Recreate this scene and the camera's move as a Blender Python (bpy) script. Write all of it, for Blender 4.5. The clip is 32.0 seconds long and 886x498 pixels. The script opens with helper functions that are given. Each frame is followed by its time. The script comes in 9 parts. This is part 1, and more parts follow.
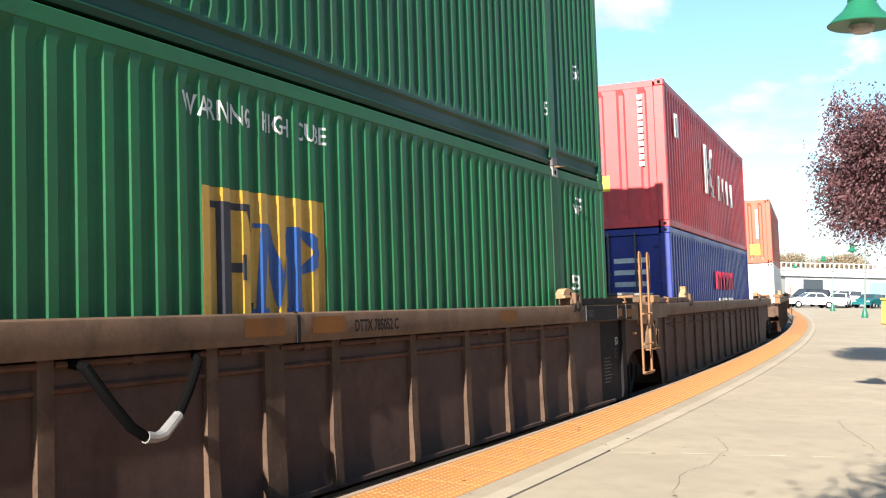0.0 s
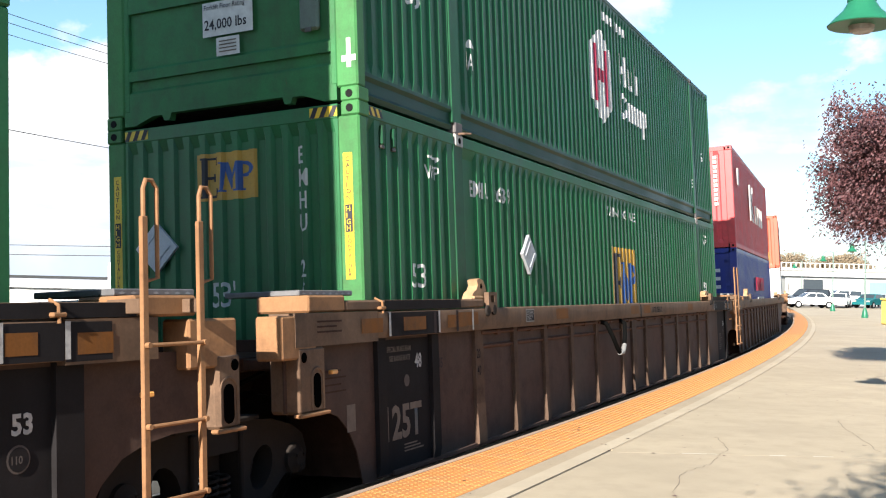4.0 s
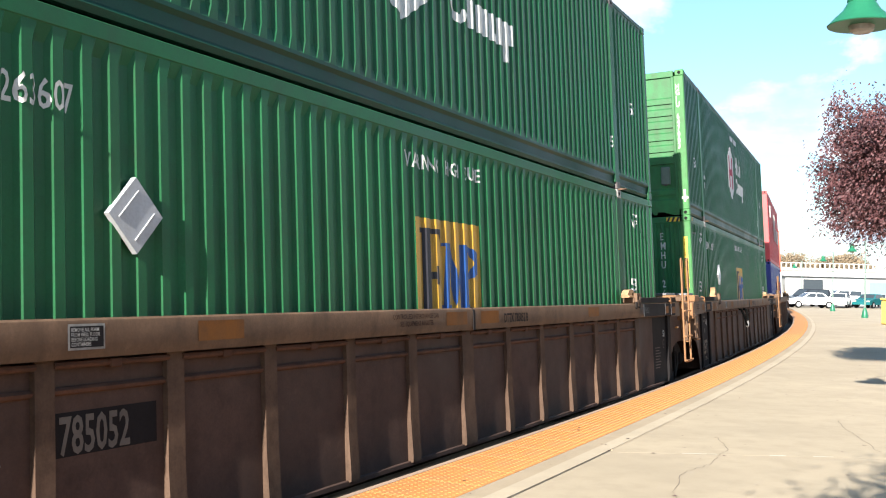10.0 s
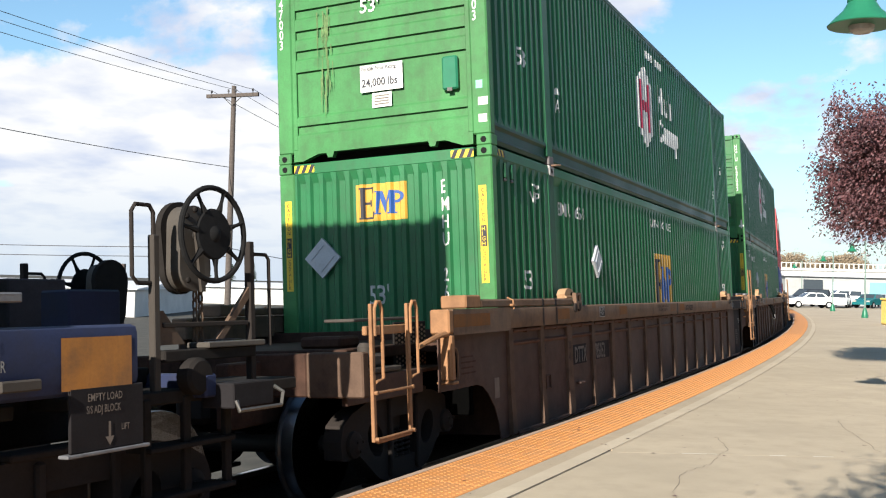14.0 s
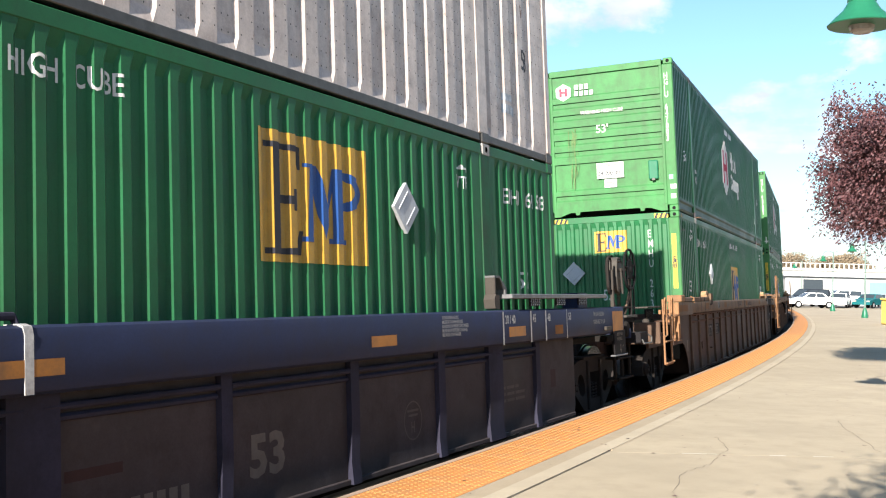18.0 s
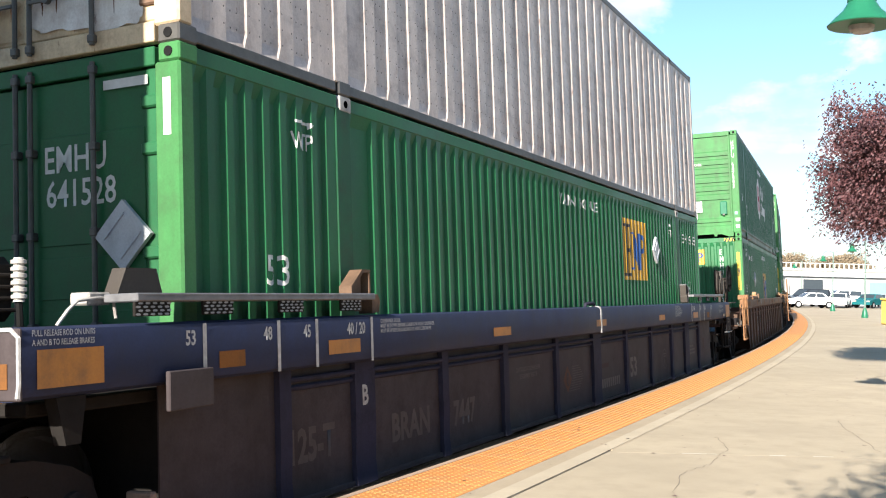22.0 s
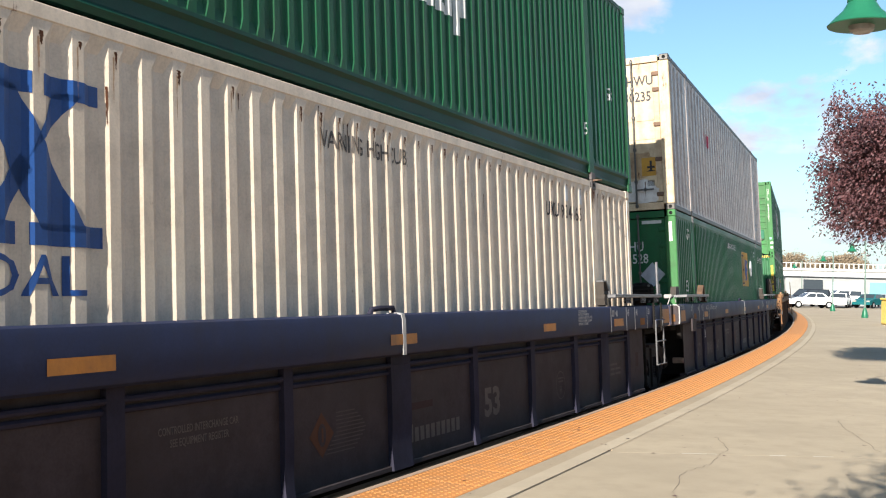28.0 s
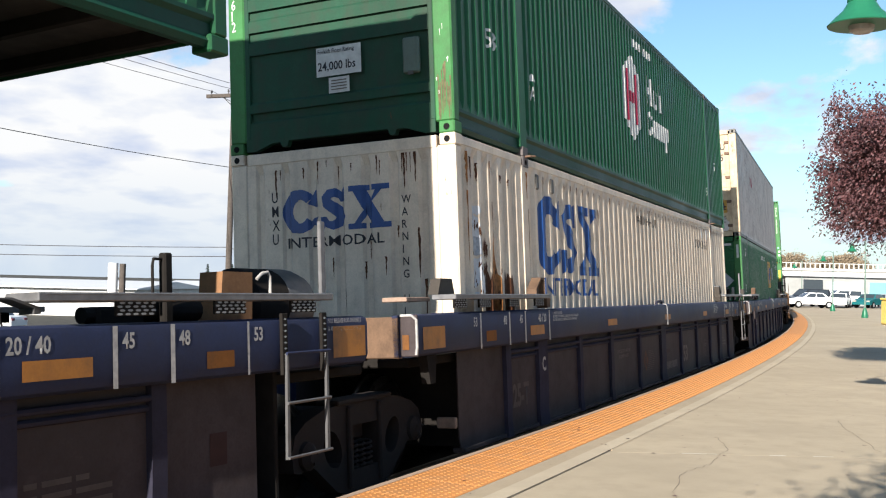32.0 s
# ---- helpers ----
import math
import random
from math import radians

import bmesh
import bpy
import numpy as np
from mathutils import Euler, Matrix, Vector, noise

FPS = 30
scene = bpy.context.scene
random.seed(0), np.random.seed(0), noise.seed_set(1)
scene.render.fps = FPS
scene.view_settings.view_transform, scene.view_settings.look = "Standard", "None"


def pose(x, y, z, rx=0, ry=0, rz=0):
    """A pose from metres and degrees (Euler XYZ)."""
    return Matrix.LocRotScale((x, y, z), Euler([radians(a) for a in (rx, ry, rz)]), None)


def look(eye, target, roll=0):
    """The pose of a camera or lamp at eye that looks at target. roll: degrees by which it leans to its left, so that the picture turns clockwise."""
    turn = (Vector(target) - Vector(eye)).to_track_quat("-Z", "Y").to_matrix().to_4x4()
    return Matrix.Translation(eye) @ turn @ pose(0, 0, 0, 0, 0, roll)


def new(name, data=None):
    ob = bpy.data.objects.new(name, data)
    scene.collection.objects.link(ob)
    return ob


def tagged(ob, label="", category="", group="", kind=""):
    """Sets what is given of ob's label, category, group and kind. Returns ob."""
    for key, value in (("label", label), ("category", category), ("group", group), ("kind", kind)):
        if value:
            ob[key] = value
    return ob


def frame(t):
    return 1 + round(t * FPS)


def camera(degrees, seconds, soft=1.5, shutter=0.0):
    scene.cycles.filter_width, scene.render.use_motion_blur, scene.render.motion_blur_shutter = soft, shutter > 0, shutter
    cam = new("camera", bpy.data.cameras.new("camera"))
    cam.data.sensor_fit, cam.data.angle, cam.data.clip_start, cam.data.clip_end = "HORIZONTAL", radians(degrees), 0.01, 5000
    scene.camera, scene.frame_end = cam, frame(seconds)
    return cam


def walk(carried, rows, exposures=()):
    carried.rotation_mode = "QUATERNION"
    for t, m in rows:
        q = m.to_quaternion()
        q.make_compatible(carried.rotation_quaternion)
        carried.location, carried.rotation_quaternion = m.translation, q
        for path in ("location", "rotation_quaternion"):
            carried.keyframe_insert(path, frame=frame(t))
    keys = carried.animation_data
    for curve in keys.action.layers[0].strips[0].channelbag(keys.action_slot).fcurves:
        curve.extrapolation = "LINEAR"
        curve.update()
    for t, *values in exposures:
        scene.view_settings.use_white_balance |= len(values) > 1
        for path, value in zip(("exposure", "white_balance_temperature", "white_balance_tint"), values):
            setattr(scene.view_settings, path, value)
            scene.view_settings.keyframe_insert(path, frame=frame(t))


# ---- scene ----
from mathutils import geometry

# the camera stands still on the platform; z = 0 is the platform's surface
cam = camera(46.44, 32.0, soft=1.15)
EYE = Vector((0.0, 0.0, 1.4528))
AIM = Vector((0.0, math.cos(radians(1.918)), math.sin(radians(1.918))))
walk(cam, [(0.0, look(EYE, EYE + AIM, 1.358)), (32.0, look(EYE, EYE + AIM, 1.358))],
     exposures=[(0, 1.60), (2, 1.62), (4, 1.58), (7, 1.64), (9, 1.69), (11, 1.71), (12.2, 1.74), (13, 1.50), (14, 1.20), (14.5, 1.08), (16.5, 1.35), (18.5, 1.53), (22.5, 1.57), (25, 1.36), (28, 1.19), (32, 1.15)])

# ---------------------------------------------------------------- world and sun
SUN_TO = Vector((-0.3620, -0.8227, 0.4384)).normalized()
world = bpy.data.worlds.new("sky")
scene.world = world
world.use_nodes = True


def build_sky():
    nt = world.node_tree
    nt.nodes.clear()
    out = nt.nodes.new("ShaderNodeOutputWorld")
    bg = nt.nodes.new("ShaderNodeBackground")
    sky = nt.nodes.new("ShaderNodeTexSky")
    sky.sky_type = "NISHITA"
    sky.sun_disc = False
    sky.sun_elevation = math.asin(SUN_TO.z)
    sky.sun_rotation = math.atan2(SUN_TO.x, SUN_TO.y)
    sky.air_density, sky.dust_density, sky.ozone_density = 1.0, 0.4, 1.0
    co = nt.nodes.new("ShaderNodeTexCoord")
    sep = nt.nodes.new("ShaderNodeSeparateXYZ")
    nt.links.new(co.outputs["Generated"], sep.inputs[0])
    # clouds lie on a flat layer: divide by the height
    add = nt.nodes.new("ShaderNodeMath"); add.operation = "ADD"; add.inputs[1].default_value = 0.22
    mx = nt.nodes.new("ShaderNodeMath"); mx.operation = "MAXIMUM"; mx.inputs[1].default_value = 0.02
    nt.links.new(sep.outputs[2], mx.inputs[0])
    nt.links.new(mx.outputs[0], add.inputs[0])
    dv = nt.nodes.new("ShaderNodeVectorMath"); dv.operation = "DIVIDE"
    comb = nt.nodes.new("ShaderNodeCombineXYZ")
    for k in range(3):
        nt.links.new(add.outputs[0], comb.inputs[k])
    nt.links.new(co.outputs["Generated"], dv.inputs[0])
    nt.links.new(comb.outputs[0], dv.inputs[1])
    mp = nt.nodes.new("ShaderNodeMapping")
    mp.inputs["Location"].default_value = (3.1, 0.6, 1.3)
    nt.links.new(dv.outputs[0], mp.inputs[0])
    nz = nt.nodes.new("ShaderNodeTexNoise")
    nz.inputs["Scale"].default_value = 1.35
    nz.inputs["Detail"].default_value = 9.0
    nz.inputs["Roughness"].default_value = 0.52
    nz.inputs["Distortion"].default_value = 0.25
    nt.links.new(mp.outputs[0], nz.inputs["Vector"])
    # a bank of cumulus stands beyond the track
    off = nt.nodes.new("ShaderNodeVectorMath"); off.operation = "SUBTRACT"
    off.inputs[1].default_value = (-0.285, 0.94, 0.105)
    nt.links.new(co.outputs["Generated"], off.inputs[0])
    scl = nt.nodes.new("ShaderNodeVectorMath"); scl.operation = "MULTIPLY"
    scl.inputs[1].default_value = (1 / 0.26, 1.0, 1 / 0.135)
    nt.links.new(off.outputs[0], scl.inputs[0])
    ln = nt.nodes.new("ShaderNodeVectorMath"); ln.operation = "LENGTH"
    nt.links.new(scl.outputs[0], ln.inputs[0])
    bank = nt.nodes.new("ShaderNodeMapRange")
    bank.inputs["From Min"].default_value, bank.inputs["From Max"].default_value = 0.55, 1.05
    bank.inputs["To Min"].default_value, bank.inputs["To Max"].default_value = 0.20, -0.02
    nt.links.new(ln.outputs["Value"], bank.inputs["Value"])
    puff = nt.nodes.new("ShaderNodeTexNoise")
    puff.inputs["Scale"].default_value = 11.0
    puff.inputs["Detail"].default_value = 8.0
    puff.inputs["Roughness"].default_value = 0.6
    nt.links.new(co.outputs["Generated"], puff.inputs["Vector"])
    puffy = nt.nodes.new("ShaderNodeMath"); puffy.operation = "MULTIPLY_ADD"
    puffy.inputs[1].default_value, puffy.inputs[2].default_value = 0.28, -0.14
    nt.links.new(puff.outputs[0], puffy.inputs[0])
    sum1 = nt.nodes.new("ShaderNodeMath"); sum1.operation = "ADD"
    nt.links.new(nz.outputs[0], sum1.inputs[0])
    nt.links.new(bank.outputs[0], sum1.inputs[1])
    sum2 = nt.nodes.new("ShaderNodeMath"); sum2.operation = "ADD"
    nt.links.new(sum1.outputs[0], sum2.inputs[0])
    nt.links.new(puffy.outputs[0], sum2.inputs[1])
    rp = nt.nodes.new("ShaderNodeValToRGB")
    rp.color_ramp.elements[0].position = 0.470
    rp.color_ramp.elements[1].position = 0.530
    # clouds out of view overhead are thinned to lower the fill light
    thin = nt.nodes.new("ShaderNodeMapRange")
    thin.inputs["From Min"].default_value, thin.inputs["From Max"].default_value = 0.28, 0.60
    thin.inputs["To Min"].default_value, thin.inputs["To Max"].default_value = 0.0, -0.14
    nt.links.new(sep.outputs[2], thin.inputs["Value"])
    sum3 = nt.nodes.new("ShaderNodeMath"); sum3.operation = "ADD"
    nt.links.new(sum2.outputs[0], sum3.inputs[0])
    nt.links.new(thin.outputs[0], sum3.inputs[1])
    nt.links.new(sum3.outputs[0], rp.inputs[0])
    # grey undersides
    nz2 = nt.nodes.new("ShaderNodeTexNoise")
    nz2.inputs["Scale"].default_value = 4.5
    nz2.inputs["Detail"].default_value = 6.0
    nt.links.new(mp.outputs[0], nz2.inputs["Vector"])
    rp2 = nt.nodes.new("ShaderNodeValToRGB")
    rp2.color_ramp.elements[0].position = 0.35
    rp2.color_ramp.elements[0].color = (5.4, 6.15, 7.9, 1)
    rp2.color_ramp.elements[1].position = 0.63
    rp2.color_ramp.elements[1].color = (8.84, 8.92, 9, 1)
    # the bank is the whitest of them
    lift = nt.nodes.new("ShaderNodeMath"); lift.operation = "MULTIPLY_ADD"
    lift.inputs[1].default_value = 0.42
    nt.links.new(bank.outputs[0], lift.inputs[0])
    nt.links.new(nz2.outputs[0], lift.inputs[2])
    nt.links.new(lift.outputs[0], rp2.inputs[0])
    mix = nt.nodes.new("ShaderNodeMixRGB")
    nt.links.new(rp.outputs[0], mix.inputs[0])
    tint = nt.nodes.new("ShaderNodeMixRGB")
    tint.blend_type = "MULTIPLY"
    tint.inputs[0].default_value = 1.0
    tint.inputs[2].default_value = (1.14, 1.42, 1.52, 1)
    nt.links.new(sky.outputs[0], tint.inputs[1])
    nt.links.new(tint.outputs[0], mix.inputs[1])
    nt.links.new(rp2.outputs[0], mix.inputs[2])
    # pale haze towards the horizon
    hz = nt.nodes.new("ShaderNodeValToRGB")
    hz.color_ramp.elements[0].position, hz.color_ramp.elements[1].position = 0.0, 0.11
    hz.color_ramp.elements[0].color, hz.color_ramp.elements[1].color = (0.85, 0.85, 0.85, 1), (0, 0, 0, 1)
    nt.links.new(sep.outputs[2], hz.inputs[0])
    mix2 = nt.nodes.new("ShaderNodeMixRGB")
    nt.links.new(hz.outputs[0], mix2.inputs[0])
    nt.links.new(mix.outputs[0], mix2.inputs[1])
    mix2.inputs[2].default_value = (5.84, 6.79, 7.82, 1)
    nt.links.new(mix2.outputs[0], bg.inputs[0])
    bg.inputs[1].default_value = SKY_STRENGTH
    nt.links.new(bg.outputs[0], out.inputs[0])


SKY_STRENGTH = 0.05
build_sky()
sun_data = bpy.data.lights.new("sun", "SUN")
sun_data.energy = 5.0
sun_data.angle = radians(0.53)
sun_data.color = (1.0, 0.93, 0.82)
sun = new("sun", sun_data)
sun.matrix_basis = look(SUN_TO * 60, (0, 0, 0))

# ---------------------------------------------------------------- materials


def nodes_of(name):
    m = bpy.data.materials.new(name)
    m.use_nodes = True
    nt = m.node_tree
    return m, nt, nt.nodes["Principled BSDF"]


def tex(nt, kind, scale, detail=3.0, rough=0.55, stretch=None, coord="Object"):
    co = nt.nodes.new("ShaderNodeTexCoord")
    mp = nt.nodes.new("ShaderNodeMapping")
    if stretch:
        mp.inputs["Scale"].default_value = stretch
    nt.links.new(co.outputs[coord], mp.inputs[0])
    n = nt.nodes.new(kind)
    n.inputs["Scale"].default_value = scale
    if kind == "ShaderNodeTexNoise":
        n.inputs["Detail"].default_value = detail
        n.inputs["Roughness"].default_value = rough
    nt.links.new(mp.outputs[0], n.inputs["Vector"])
    return n


def ramp(nt, src, p0, p1, c0=(0, 0, 0, 1), c1=(1, 1, 1, 1)):
    r = nt.nodes.new("ShaderNodeValToRGB")
    r.color_ramp.elements[0].position, r.color_ramp.elements[1].position = p0, p1
    r.color_ramp.elements[0].color, r.color_ramp.elements[1].color = c0, c1
    nt.links.new(src, r.inputs[0])
    return r.outputs[0]


def mixed(nt, fac, a, b, blend="MIX"):
    m = nt.nodes.new("ShaderNodeMixRGB")
    m.blend_type = blend
    for k, v in enumerate((fac, a, b)):
        if hasattr(v, "links"):
            nt.links.new(v, m.inputs[k])
        else:
            m.inputs[k].default_value = v if k == 0 else (*v, 1) if len(v) == 3 else v
    return m.outputs[0]


def bumped(nt, bsdf, height, strength, distance=0.01):
    b = nt.nodes.new("ShaderNodeBump")
    b.inputs["Strength"].default_value = strength
    b.inputs["Distance"].default_value = distance
    nt.links.new(height, b.inputs["Height"])
    nt.links.new(b.outputs[0], bsdf.inputs["Normal"])


def shade(c, k):
    return tuple(min(1.0, v * k) for v in c)


def paint(name, col, rough=0.45, fade=0.25, dirt=0.3, rust=0.0, dirt_col=(0.05, 0.042, 0.035), streak=1.0, bump=0.15, spec=0.5):
    """Weathered paint on steel: faded patches, vertical dirt streaks, specks of rust."""
    m, nt, b = nodes_of(name)
    big = tex(nt, "ShaderNodeTexNoise", 0.7, 4)
    mid = tex(nt, "ShaderNodeTexNoise", 5.0, 9, 0.68)
    fine = tex(nt, "ShaderNodeTexNoise", 60, 4, 0.65)
    c = mixed(nt, ramp(nt, big.outputs[0], 0.35, 0.7), shade(col, 1 - fade * 0.6), shade(col, 1 + fade * 0.6))
    c = mixed(nt, ramp(nt, fine.outputs[0], 0.42, 0.72, (0, 0, 0, 1), (0.3, 0.3, 0.3, 1)), c, shade(col, 0.5))
    if dirt:
        k = min(1.0, dirt * 1.5)
        st = tex(nt, "ShaderNodeTexNoise", 3.2 * streak, 7, 0.68, (1.0, 1.0, 0.10))
        c = mixed(nt, ramp(nt, st.outputs[0], 0.46, 0.78, (0, 0, 0, 1), (k, k, k, 1)), c, dirt_col)
        c = mixed(nt, ramp(nt, mid.outputs[0], 0.48, 0.68, (0, 0, 0, 1), (k * 0.8, k * 0.8, k * 0.8, 1)), c, shade(dirt_col, 0.8))
        c = mixed(nt, ramp(nt, mid.outputs[0], 0.30, 0.44, (k * 0.5, k * 0.5, k * 0.5, 1), (0, 0, 0, 1)), c, shade(col, 1.55))
    if rust:
        rs = tex(nt, "ShaderNodeTexNoise", 5.5, 8, 0.7, (1.0, 1.0, 0.35))
        f = ramp(nt, rs.outputs[0], 0.70 - 0.12 * rust, 0.76 - 0.12 * rust)
        c = mixed(nt, f, c, (0.13, 0.05, 0.022))
    nt.links.new(c, b.inputs["Base Color"])
    r = ramp(nt, big.outputs[0], 0.3, 0.75, (rough * 0.8,) * 3 + (1,), (min(1, rough * 1.25),) * 3 + (1,))
    nt.links.new(r, b.inputs["Roughness"])
    b.inputs["Specular IOR Level"].default_value = spec
    bumped(nt, b, mid.outputs[0], bump * 2.2, 0.006)
    return m


def plain(name, col, rough=0.6, metal=0.0, var=0.15, scale=12.0, bump=0.2, coord="Object", spec=0.35):
    m, nt, b = nodes_of(name)
    n = tex(nt, "ShaderNodeTexNoise", scale, 5, 0.6, None, coord)
    c = mixed(nt, ramp(nt, n.outputs[0], 0.3, 0.72), shade(col, 1 - var), shade(col, 1 + var))
    nt.links.new(c, b.inputs["Base Color"])
    b.inputs["Roughness"].default_value = rough
    b.inputs["Metallic"].default_value = metal
    b.inputs["Specular IOR Level"].default_value = spec
    bumped(nt, b, n.outputs[0], bump, 0.01)
    return m


def concrete(name, col, stain=0.5, coord="Object"):
    m, nt, b = nodes_of(name)
    big = tex(nt, "ShaderNodeTexNoise", 0.45, 6, 0.62, None, coord)
    mid = tex(nt, "ShaderNodeTexNoise", 3.5, 6, 0.65, None, coord)
    fine = tex(nt, "ShaderNodeTexNoise", 95, 3, 0.6, None, coord)
    c = mixed(nt, ramp(nt, big.outputs[0], 0.3, 0.7), shade(col, 0.83), shade(col, 1.12))
    c = mixed(nt, ramp(nt, mid.outputs[0], 0.45, 0.8, (0, 0, 0, 1), (stain,) * 3 + (1,)), c, shade(col, 0.72))
    c = mixed(nt, ramp(nt, fine.outputs[0], 0.35, 0.75, (0.0,) * 3 + (1,), (0.35,) * 3 + (1,)), c, shade(col, 0.6))
    v = tex(nt, "ShaderNodeTexVoronoi", 2.3, coord=coord)
    v.inputs["Randomness"].default_value = 1.0
    spot = ramp(nt, v.outputs["Distance"], 0.025, 0.045, (0.6,) * 3 + (1,), (0, 0, 0, 1))
    c = mixed(nt, spot, c, shade(col, 0.35))
    nt.links.new(c, b.inputs["Base Color"])
    b.inputs["Roughness"].default_value = 0.88
    bumped(nt, b, fine.outputs[0], 0.35, 0.004)
    return m


